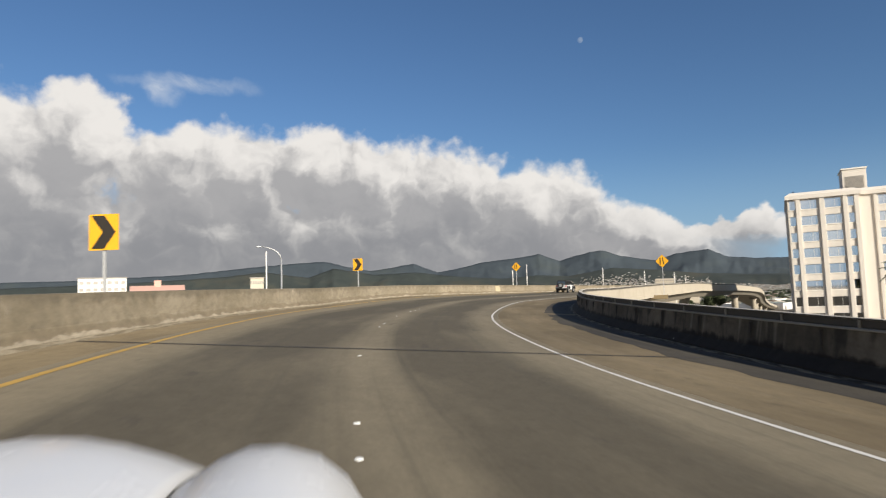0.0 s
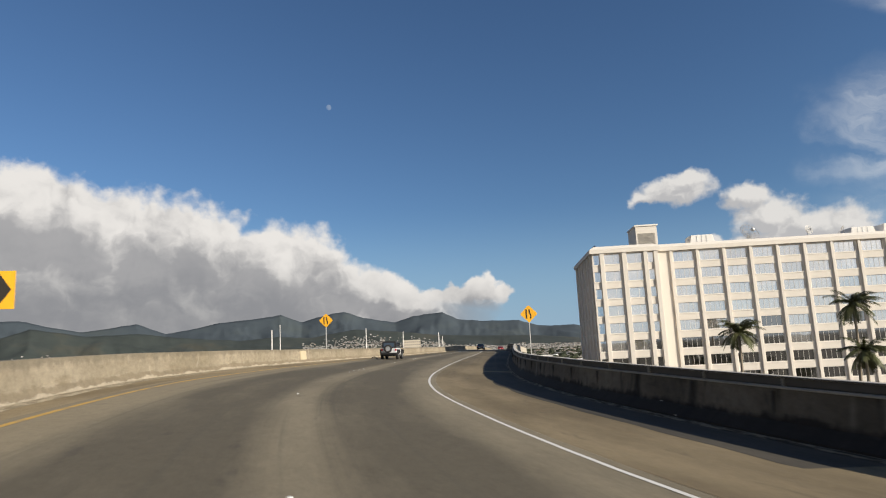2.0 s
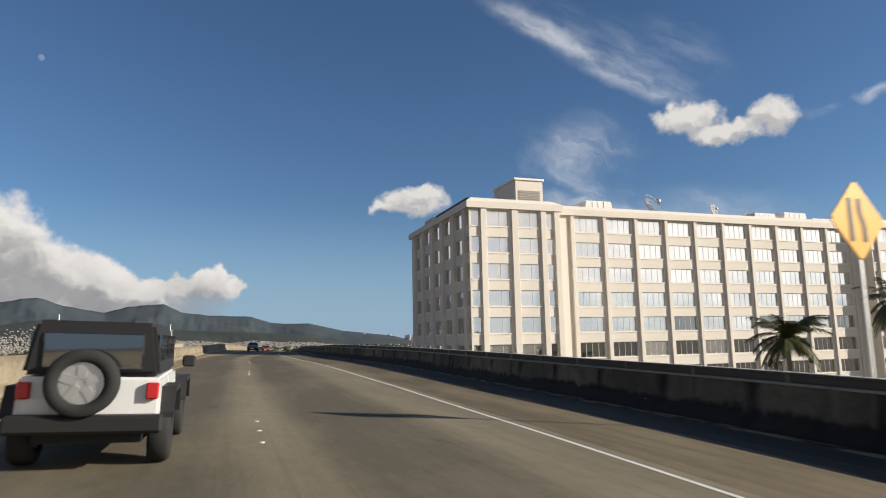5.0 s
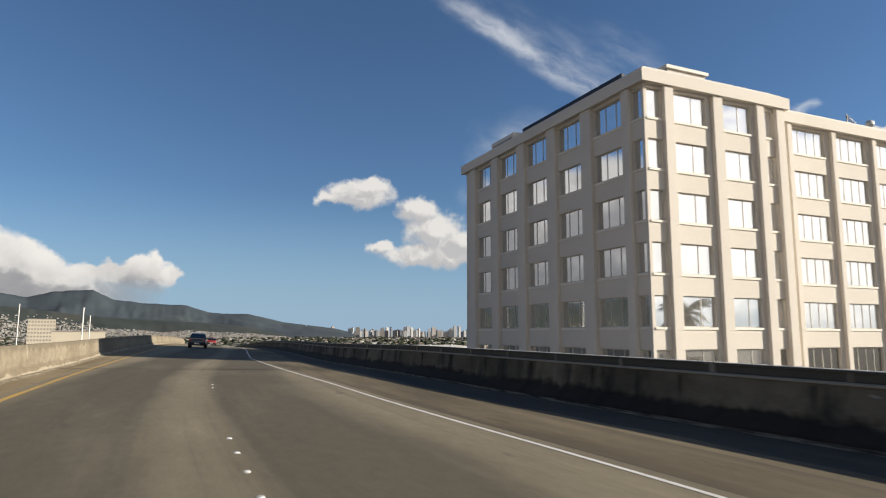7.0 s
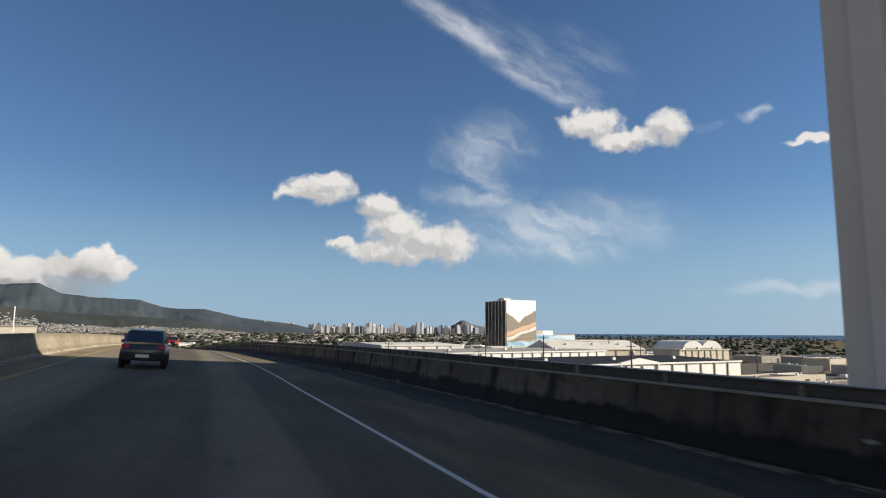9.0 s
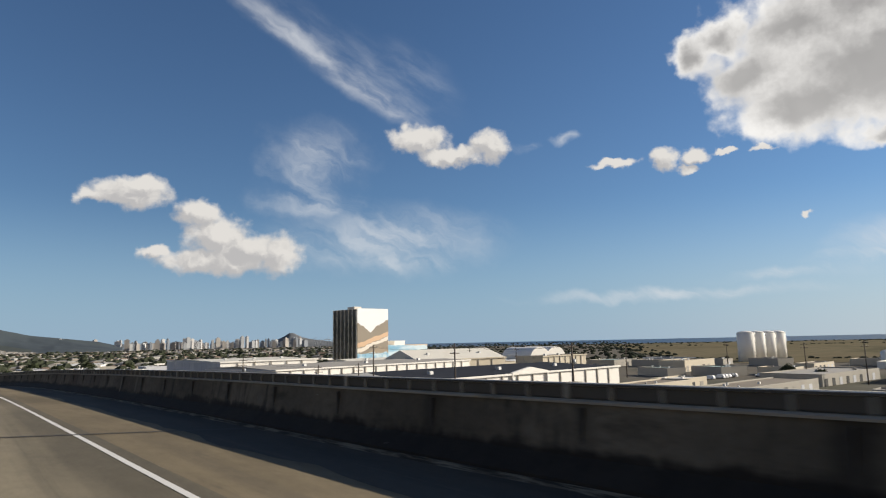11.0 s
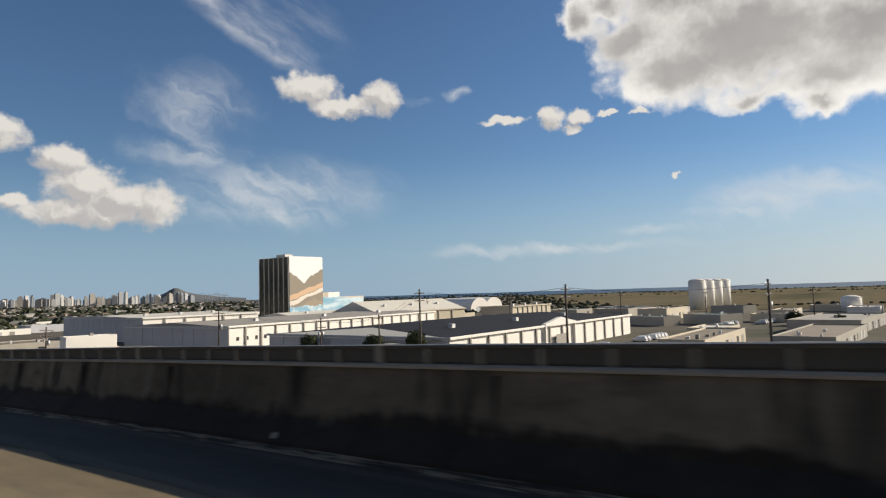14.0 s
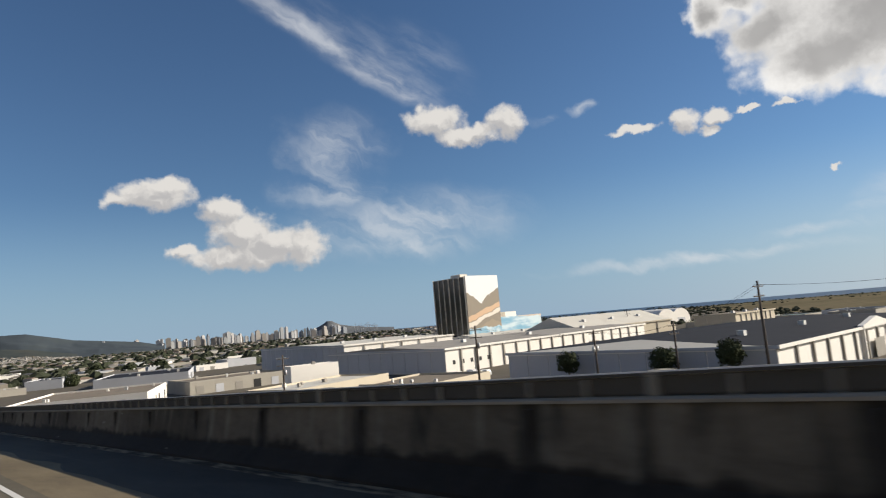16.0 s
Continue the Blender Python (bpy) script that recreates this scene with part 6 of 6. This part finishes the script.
    part("underbody", boxed(-0.6, 0.6, -1.9, 1.9, 0.32, 0.5), BLACK_TRIM, t)
    wheel(t, "spare_wheel", pose(-0.06, -2.18, 1.06, 0, 0, 90), 0.40, 0.24)
    return t


def on_road(s, o, turn=0.0):
    p = deck(s, o)
    b = deck(s, o + 1)
    lean = math.degrees(math.atan2(b.z - p.z, 1))
    return pose(p.x, p.y, p.z + 0.005, 0, 0, heading(s) + turn) @ pose(0, 0, 0, 0, -lean, 0)


jeep(on_road(99.5, -1.75))


def skin(rows):
    """A smooth sheet through rows of points, with a thin lip folded under its rim."""
    bm = bmesh.new()
    grid = [[bm.verts.new(q) for q in row] for row in rows]
    for a, b in zip(grid, grid[1:]):
        for j in range(len(a) - 1):
            bm.faces.new((a[j], a[j + 1], b[j + 1], b[j]))
    bmesh.ops.recalc_face_normals(bm, faces=bm.faces[:])
    bmesh.ops.solidify(bm, geom=bm.faces[:], thickness=0.02)
    return bm


def white_car(m):
    """The viewer's own wide white car: domed bonnet between bulging fenders; unseen rest added, roof left off."""
    t = thing("white_car", m, "own white car, roof left off, with a domed bonnet and rounded fenders", "car")
    nose = lambda y, y0, y1: 1.0 if y < y0 else math.sqrt(max(0.0, 1 - ((y - y0) / (y1 - y0)) ** 2))
    ys = [0.75, 1.1, 1.45, 1.75, 2.0, 2.15, 2.3, 2.42, 2.5, 2.54]
    rows = []
    for y in ys:
        k = nose(y, 1.75, 2.56)
        rows.append([(x, y, 0.62 + (0.44 + 0.12 * max(0.0, 1 - (x / 0.42) ** 2) - 0.02 * (y - 1)) * k) for x in (-0.395, -0.36, -0.29, -0.19, -0.07, 0.07, 0.19, 0.29, 0.36, 0.395)])
    part("bonnet", skin(rows), CAR_WHITE, t, "domed white bonnet", smooth=True)
    for s in (-1, 1):
        rows = []
        for y in ys:
            k = nose(y, 1.75, 2.58)
            rows.append([(s * (0.402 + w * (0.85 + 0.15 * k)), y, 0.45 + (z - 0.45) * k) for w, z in ((0, 1.055), (0.06, 1.10), (0.14, 1.135), (0.24, 1.14), (0.35, 1.11), (0.44, 1.04), (0.51, 0.93), (0.55, 0.78), (0.56, 0.60))])
        part("fender", skin(rows), CAR_WHITE, t, "bulging white fender", smooth=True)
        part("head_lamp", boxed(s * 0.66 - 0.12, s * 0.66 + 0.12, 2.5, 2.62, 0.56, 0.74, 0.03), PLATE, t)
        part("door", boxed(s * 0.93 - 0.03, s * 0.93 + 0.03, -0.5, 0.74, 0.36, 0.98, 0.02), CAR_WHITE, t)
        part("seat", boxed(s * 0.42 - 0.24, s * 0.42 + 0.24, -0.75, -0.2, 0.42, 0.62, 0.05), BLACK_TRIM, t)
        for y in (-1.45, 1.5):
            wheel(t, "wheel", pose(s * 0.80, y, 0.34), 0.34, 0.22)
    part("body", boxed(-0.88, 0.88, -2.2, 2.45, 0.26, 0.44, 0.04), CAR_WHITE, t)
    part("rear_body", boxed(-0.93, 0.93, -2.25, -0.9, 0.442, 0.98, 0.10), CAR_WHITE, t)
    part("dashboard", boxed(-0.88, 0.88, 0.5, 0.74, 0.7, 0.98, 0.05), BLACK_TRIM, t)
    part("front_bumper", boxed(-0.86, 0.86, 2.46, 2.64, 0.34, 0.54, 0.05), CAR_WHITE, t)
    return t


white_car(on_road(0.0, -0.90))


def saloon(m, paint, label, high=1.55, name="hatchback_car"):
    t = thing(name, m, label, "car")
    W = 0.88
    def ring(y, z0, z1, w0, w1):
        return [(-w0 + 0.05, y, z0), (w0 - 0.05, y, z0), (w0, y, (z0 + z1) / 2), (w1, y, z1), (-w1, y, z1), (-w0, y, (z0 + z1) / 2)]
    bm = loft([ring(-2.1, 0.42, 0.86, W - 0.12, W - 0.2), ring(-1.95, 0.32, 0.98, W - 0.03, W - 0.1), ring(-1.0, 0.28, 1.0, W, W - 0.08), ring(0.6, 0.28, 0.98, W, W - 0.08), ring(1.5, 0.3, 0.86, W - 0.02, W - 0.14), ring(2.1, 0.36, 0.68, W - 0.15, W - 0.28)])
    bmesh.ops.bevel(bm, geom=bm.edges[:], offset=0.03, segments=2, affect="EDGES")
    part("body", bm, paint, t, smooth=True)
    bm = loft([ring(-1.92, 0.97, 1.05, W - 0.14, W - 0.2), ring(-1.5, 0.97, high - 0.06, W - 0.1, W - 0.26), ring(-0.4, 0.97, high, W - 0.1, W - 0.24), ring(0.3, 0.97, high - 0.05, W - 0.1, W - 0.26), ring(1.05, 0.93, 0.99, W - 0.12, W - 0.24)])
    part("cabin", bm, CAR_GLASS, t, "dark tinted glass cabin")
    bm = loft([ring(-1.45, high - 0.07, high - 0.02, W - 0.28, W - 0.3), ring(-0.4, high - 0.03, high + 0.03, W - 0.26, W - 0.28), ring(0.28, high - 0.07, high - 0.02, W - 0.28, W - 0.3)])
    part("roof", bm, paint, t)
    for s in (-1, 1):
        part("tail_lamp", boxed(s * 0.66 - 0.13, s * 0.66 + 0.13, -2.1, -1.96, 0.78, 0.96, 0.02), TAIL_RED, t, "red tail lamp")
        part("mirror", boxed(s * 0.98 - 0.09, s * 0.98 + 0.09, 0.62, 0.74, 0.95, 1.1, 0.03), paint, t)
        for y in (-1.3, 1.3):
            wheel(t, "wheel", pose(s * 0.78, y, 0.33), 0.33, 0.21)
    part("rear_bumper", boxed(-0.78, 0.78, -2.2, -2.02, 0.34, 0.6, 0.04), BLACK_TRIM, t)
    part("number_plate", boxed(-0.25, 0.25, -2.215, -2.2, 0.46, 0.58), PLATE, t)
    return t


saloon(on_road(206, -2.6), CAR_DARK, "dark grey hatchback car with red tail lamps")
saloon(on_road(262, -2.7), CAR_RED, "dark red saloon car far along the road", 1.45)
saloon(on_road(330, -2.6), CAR_SILVER, "silver hatchback car far along the road")

# ---------------------------------------------------------------- palms, bushes
def palm(x, y, crown_z, seed, spread=4.2, lean=(0.6, 0.3)):
    rnd = random.Random(seed)
    h = crown_z - GROUND_Z
    t = thing("coconut_palm", at(x, y), "tall coconut palm with wind-blown fronds in front of the cream building", "palm", "coconut palms")
    bm = bmesh.new()
    path = [(-lean[0] * (1 - f) ** 2 * 3, -lean[1] * (1 - f) ** 2 * 3, h * f) for f in (0, 0.15, 0.35, 0.6, 0.8, 1)]
    tube(bm, path, [0.42, 0.30, 0.25, 0.22, 0.19, 0.17], 9)
    part("trunk", bm, BARK, t)
    bm = bmesh.new()
    wind = Vector((0.24, -0.12, 0))
    for i in range(38):
        a = i * 2.39996 + rnd.uniform(-0.2, 0.2)
        rise = rnd.uniform(-0.7, 2.2)
        d = Vector((math.cos(a), math.sin(a), 0)) + wind * 0.55
        d.normalize()
        length = spread * rnd.uniform(0.8, 1.12)
        pts, p, v = [], Vector((0, 0, h)), (d + Vector((0, 0, rise))).normalized()
        for q in range(11):
            pts.append(p.copy())
            v = (v + Vector((0, 0, -0.145)) + wind * 0.05).normalized()
            p = p + v * length / 10
        for q in range(1, 11):
            a0, b0 = pts[q - 1], pts[q]
            along = (b0 - a0).normalized()
            side = along.cross(Vector((0, 0, 1))).normalized()
            w = 0.035
            vs = [bm.verts.new(c) for c in (a0 - side * w, a0 + side * w, b0 + side * w * 0.8, b0 - side * w * 0.8)]
            bm.faces.new(vs)
            for k in range(5):
                c = a0.lerp(b0, k / 5)
                f = (q - 1 + k / 5) / 10
                ll = (0.35 + 1.0 * math.sin(math.pi * min(1, 0.15 + f * 0.85))) * spread * 0.2
                for s in (-1, 1):
                    tip = c + (side * s * 0.75 + along * 0.65 + Vector((0, 0, -0.1 - rnd.uniform(0, 0.65))) + wind * 0.25) * ll
                    bm.faces.new([bm.verts.new(e) for e in (c - along * 0.05, c + along * 0.05, tip)])
    part("crown", bm, FROND, t)
    bm = bmesh.new()
    for i in range(6):
        a = i * 1.05
        bmesh.ops.create_icosphere(bm, subdivisions=1, radius=0.16, matrix=Matrix.Translation((0.25 * math.cos(a), 0.25 * math.sin(a), h - 0.25)))
    part("coconuts", bm, BARK, t)


palm(36.3, 119.0, 1.4, 1, 3.6)
palm(55.0, 119.7, 4.7, 2, 3.9, (1.0, 0.2))
palm(50.6, 113.0, -1.9, 3, 3.6)
palm(62.0, 108.0, -3.0, 4, 4.0)
palm(53.5, 104.0, -5.5, 5, 3.6)


def leafy_tree(x, y, z_top, r, seed, label, ground=None, lean=0.0):
    """A tree: tapered trunk, limbs and a crown of many leaf clumps with an uneven outline."""
    rnd = random.Random(seed)
    h = z_top - GROUND_Z
    t = thing("tree", at(x, y, rnd.uniform(0, 360)), label, "tree", "round trees")
    bm = bmesh.new()
    tube(bm, [(0, 0, 0), (0, 0, h - 1.6 * r), (0.1, 0, h - r)], [0.05 * r + 0.1, 0.05 * r + 0.06, 0.05], 7)
    for i in range(6):
        a = i * 1.1
        tube(bm, [(0, 0, h - 1.7 * r), (0.4 * r * math.cos(a), 0.4 * r * math.sin(a), h - 1.1 * r), (0.75 * r * math.cos(a), 0.75 * r * math.sin(a), h - 0.8 * r)], [0.07, 0.05, 0.02], 5)
    part("trunk", bm, BARK, t)
    verts, faces = [], []
    for i in range(3200):
        d = Vector((rnd.gauss(0, 1), rnd.gauss(0, 1), rnd.gauss(0, 1))).normalized()
        q = r * (0.72 + 0.3 * noise.noise(d * 1.9 + Vector((seed, 0, 0)))) * rnd.uniform(0.75, 1.12)
        c = Vector((0, 0, h - r)) + Vector((d.x * q, d.y * q, d.z * q * 0.95))
        n = (d + Vector((rnd.uniform(-1, 1), rnd.uniform(-1, 1), rnd.uniform(-1, 1))) * 0.8).normalized()
        u = n.orthogonal().normalized()
        w = n.cross(u)
        s = r * rnd.uniform(0.028, 0.065)
        k = len(verts)
        for e, f in ((-1, -0.6), (0.2, -1), (1, 0.1), (0.1, 1), (-0.9, 0.5)):
            verts.append(tuple(c + u * s * e + w * s * f))
        faces.append((k, k + 1, k + 2, k + 3, k + 4))
    me = bpy.data.meshes.new("crown")
    me.from_pydata(verts, [], faces)
    me.materials.append(LEAF)
    ob = new("crown", me)
    ob.parent = t


leafy_tree(171.4, 392.9, -10.1, 3.3, 1, "round dark green tree before a grey warehouse wall")
leafy_tree(167.9, 368.3, -9.7, 3.4, 2, "round dark green tree before a grey warehouse wall")
leafy_tree(165.6, 354.1, -8.5, 3.4, 3, "round dark green tree before a grey warehouse wall")
for i, (az, dist, r, top) in enumerate(((22, 520, 7, -9), (24, 560, 8, -8), (20, 620, 8, -9), (27, 600, 6, -11), (39.5, 470, 7, -9), (18.5, 480, 5, -11), (86.5, 330, 4.5, -11.5), (89.2, 310, 4, -12.5), (78, 460, 5, -12), (60, 330, 3.5, -13), (95.5, 330, 5, -12))):
    p = polar(az, dist, eye=(20, 250))
    leafy_tree(p.x, p.y, top, r, 20 + i, "dark green spreading tree among the workshops")
for i, (az, dist, r, top) in enumerate(((3.5, 260, 6, -3.2), (6.0, 300, 5, -3.0), (-1.5, 280, 6, -3.5), (-4, 330, 6, -2.0), (-8, 300, 5, -1.5), (8.2, 210, 4, -1.6))):
    p = polar(az, dist, eye=(-2.6, 150))
    leafy_tree(p.x, p.y, top, r, 50 + i, "dark green tree rising beside the viaduct")
for i, (x, y, r, top) in enumerate(((60, 102, 3.2, -3.2), (57, 106, 3.0, -2.4), (68, 112, 3.0, -4.0), (75, 115, 3.5, -4.5))):
    leafy_tree(x, y, top, r, 70 + i, "dark green bushy tree before the cream building")


# ---------------------------------------------------------------- roof plant of the office block
def roof_plant():
    def put(name, label, category, u, v):
        return thing(name, BLOCK @ pose(u, v, HOUSE_TOP + GROUND_Z), label, category, "roof plant")
    t = put("lift_penthouse", "cream lift penthouse with louvred sides on the roof", "penthouse", 11.3, 9.4)
    part("body", boxed(0, 4.6, 0, 8, -0.02, 5.9, 0.05), CREAM, t)
    part("coping", boxed(-0.2, 4.8, -0.2, 8.2, 5.9, 6.2), CREAM_TRIM, t)
    me = mesh_of("louvre", boxed(0.5, 4.1, -0.1, 0.0, 0, 0.12), FRAME)
    for i in range(12):
        share("louvre", me, t, pose(0, 0, 1.4 + i * 0.25))
    t = put("roof_screen", "dark blue screen wall along the roof edge", "screen", 1.2, 3.5)
    part("panel", boxed(0, 0.3, 0, 14.0, -0.02, 1.35), material("dark_blue_panel", (0.03, 0.04, 0.065), 0.6, 0.1, 4, 0.5, 0.0), t)
    t = put("roof_box", "low pale plant box by the roof edge", "plant box", 1.4, 19.5)
    part("body", boxed(0, 3, 0, 4.5, -0.02, 1.7, 0.05), CREAM, t)
    part("grille", boxed(-0.06, 0.0, 0.4, 4.1, 0.3, 1.3), FRAME, t)
    for u, v, w, d, h in ((22.0, 8, 5.6, 4, 3.0), (55, 8, 5.5, 4.5, 2.6), (61.5, 8, 6, 4, 3.0), (68.0, 8, 7, 4, 2.2)):
        t = put("air_handler", "white sheet-metal air handler on the roof", "air handler", u, v)
        bm = bmesh.new()
        v_ = box(bm, 0, w, 0, d, 0.25, h)
        for q in v_[4:]:
            q.co.x = w / 2 + (q.co.x - w / 2) * 0.82
        bmesh.ops.bevel(bm, geom=bm.edges[:], offset=0.1, segments=2, affect="EDGES")
        part("body", bm, WHITE_WALL, t)
        for k in range(3):
            part("rib", boxed(w * 0.3 + k * w * 0.18, w * 0.3 + k * w * 0.18 + 0.1, -0.06, d * 0.5, 0.4, h - 0.15), GALVANISED, t)
        for a, b in ((0.3, 0.3), (w - 0.5, 0.3), (0.3, d - 0.5), (w - 0.5, d - 0.5)):
            part("foot", boxed(a, a + 0.2, b, b + 0.2, -0.02, 0.3), GALVANISED, t)
    for u, r, tilt, lift in ((34.5, 2.1, 62, 0.9), (46.8, 0.95, 78, 1.9)):
        t = put("satellite_dish", "open lattice satellite dish on a roof stand", "satellite dish", u, 8.2)
        bm = bmesh.new()
        curve = lambda q: 0.32 * q * q / r
        for j in range(16):
            a = 2 * math.pi * j / 16
            tube(bm, [(q * math.cos(a), q * math.sin(a), curve(q)) for q in (r * 0.1, r * 0.4, r * 0.7, r)], 0.035, 4)
        for q in (r * 0.4, r * 0.7, r):
            tube(bm, [(q * math.cos(2 * math.pi * j / 20), q * math.sin(2 * math.pi * j / 20), curve(q)) for j in range(21)], 0.04, 4)
        ob = part("dish", bm, FRAME if r > 1 else WHITE_WALL, t)
        ob.matrix_basis = pose(0, 0, r * 0.75 + lift, tilt, 0, 20)
        bm = bmesh.new()
        for a in (0, 2.1, 4.2):
            tube(bm, [(r * 0.5 * math.cos(a), r * 0.5 * math.sin(a), -0.02), (0, 0, r * 0.75 + lift)], 0.07, 5)
        part("stand", bm, GALVANISED, t)
        bm = bmesh.new()
        bmesh.ops.create_icosphere(bm, subdivisions=2, radius=0.16 * r + 0.08, matrix=pose(0, 0, r * 0.75 + lift, tilt, 0, 20) @ Matrix.Translation((0, 0, 0.8 * r)))
        part("feed_horn", bm, GALVANISED, t)
    t = put("aerial_mast", "thin lattice aerial mast on the roof", "mast", 51.5, 8.0)
    bm = bmesh.new()
    tube(bm, [(0, 0, -0.02), (2.4, 0, 3.0)], 0.06, 5)
    tube(bm, [(0.8, 0, -0.02), (2.4, 0, 3.0)], 0.06, 5)
    tube(bm, [(2.4, 0, -0.02), (2.4, 0, 3.0)], 0.05, 5)
    part("lattice", bm, FRAME, t)


roof_plant()

# ---------------------------------------------------------------- small things of the road
def lane_dots():
    bm = bmesh.new()
    bmesh.ops.create_uvsphere(bm, u_segments=12, v_segments=6, radius=0.048)
    for v in list(bm.verts):
        if v.co.z < -0.001:
            bm.verts.remove(v)
    for v in bm.verts:
        v.co.z *= 0.35
    me = mesh_of("lane_marker", bm, DOT)
    for s0, n, gap in ((5.9, 2, 1.5), (14.2, 1, 1), (23.4, 1, 1.2), (25.5, 1, 1), (31.2, 1, 1), (36.3, 3, 1.8), (54.4, 1, 1), (70.4, 4, 1.6), (86.2, 2, 2.2), (99.6, 3, 1.4), (121.6, 4, 1.3), (137.8, 1, 1.3), (139.2, 4, 1.3), (153, 2, 1.3)):
        for j in range(n):
            s = s0 + j * gap
            ob = new("lane_marker", me)
            p = deck(s, lerp(s, DOTS_AT), 0.0)
            ob.matrix_basis = pose(p.x, p.y, p.z)
            tagged(ob, "white ceramic lane marker button on the road", "lane marker", "lane marker buttons")


lane_dots()


def rail_posts():
    """Ribs of the rail, and the joints of the outer parapet."""
    me = mesh_of("rail_bracket", boxed(-0.150, 0.10, -0.020, 0.020, 0.0, 0.176, 0.006), SLEEVE)
    wide = mesh_of("rail_sleeve", boxed(-0.160, 0.118, -0.05, 0.05, 0.0, 0.224, 0.008), SLEEVE)
    holder = bpy.data.objects["parapet_rail"]
    s, i = -20.0, 0
    while s < 352:
        p = deck(s, lerp(s, WALL_R_AT) + 0.345, 1.054)
        if i % 8 == 0:
            share("rail_sleeve", wide, holder, pose(p.x, p.y, p.z, 0, 0, heading(s)))
        else:
            share("rail_bracket", me, holder, pose(p.x, p.y, p.z, 0, 0, heading(s)))
        i += 1
        s += 0.72 if s > 196 else 2.9
    me = mesh_of("wall_joint", boxed(-0.02, 0.05, -0.015, 0.015, 0.0, 0.92), JOINT)
    holder = bpy.data.objects["parapet_outer"]
    s = -18.0
    while s < 380:
        p = deck(s, lerp(s, WALL_R_AT) + 0.075, 0.03)
        share("wall_joint", me, holder, pose(p.x, p.y, p.z, 0, 0, heading(s)))
        s += 3.1


rail_posts()


def wall_patch():
    p = deck(85.6, lerp(85.6, WALL_L_AT) - 0.14, 0.25)
    bm = boxed(-0.04, 0.05, -0.75, 0.75, 0.0, 0.72, 0.01)
    ob = part("painted_panel", bm, PANEL_TAN)
    ob.matrix_basis = pose(p.x, p.y, p.z, 0, 0, heading(85.6)) @ pose(0, 0, 0, 0, -6, 0)
    tagged(ob, "pale panel fixed to the sunlit parapet", "panel")


wall_patch()


def tyre_scrap():
    """A curled strip of tyre tread on the inner shoulder."""
    p = deck(101.8, -4.12, 0.0)
    bm = bmesh.new()
    rows = []
    for i in range(13):
        f = i / 12
        y = -0.55 + 1.1 * f
        z = 0.02 + 0.16 * math.sin(math.pi * f) ** 2
        rows.append([bm.verts.new((x + 0.12 * f * f, y, z + dz)) for x, dz in ((-0.11, 0.0), (0.11, 0.02), (0.11, 0.045), (-0.11, 0.03))])
    for a, b in zip(rows, rows[1:]):
        for j in range(4):
            bm.faces.new((a[j], a[(j + 1) % 4], b[(j + 1) % 4], b[j]))
    bm.faces.new(rows[0][::-1])
    bm.faces.new(rows[-1])
    ob = part("tyre_scrap", bm, TYRE)
    ob.matrix_basis = pose(p.x, p.y, p.z - 0.015, 0, 0, heading(101.8) + 60)
    tagged(ob, "black curled strip of tyre tread lying on the shoulder", "tyre scrap")


tyre_scrap()
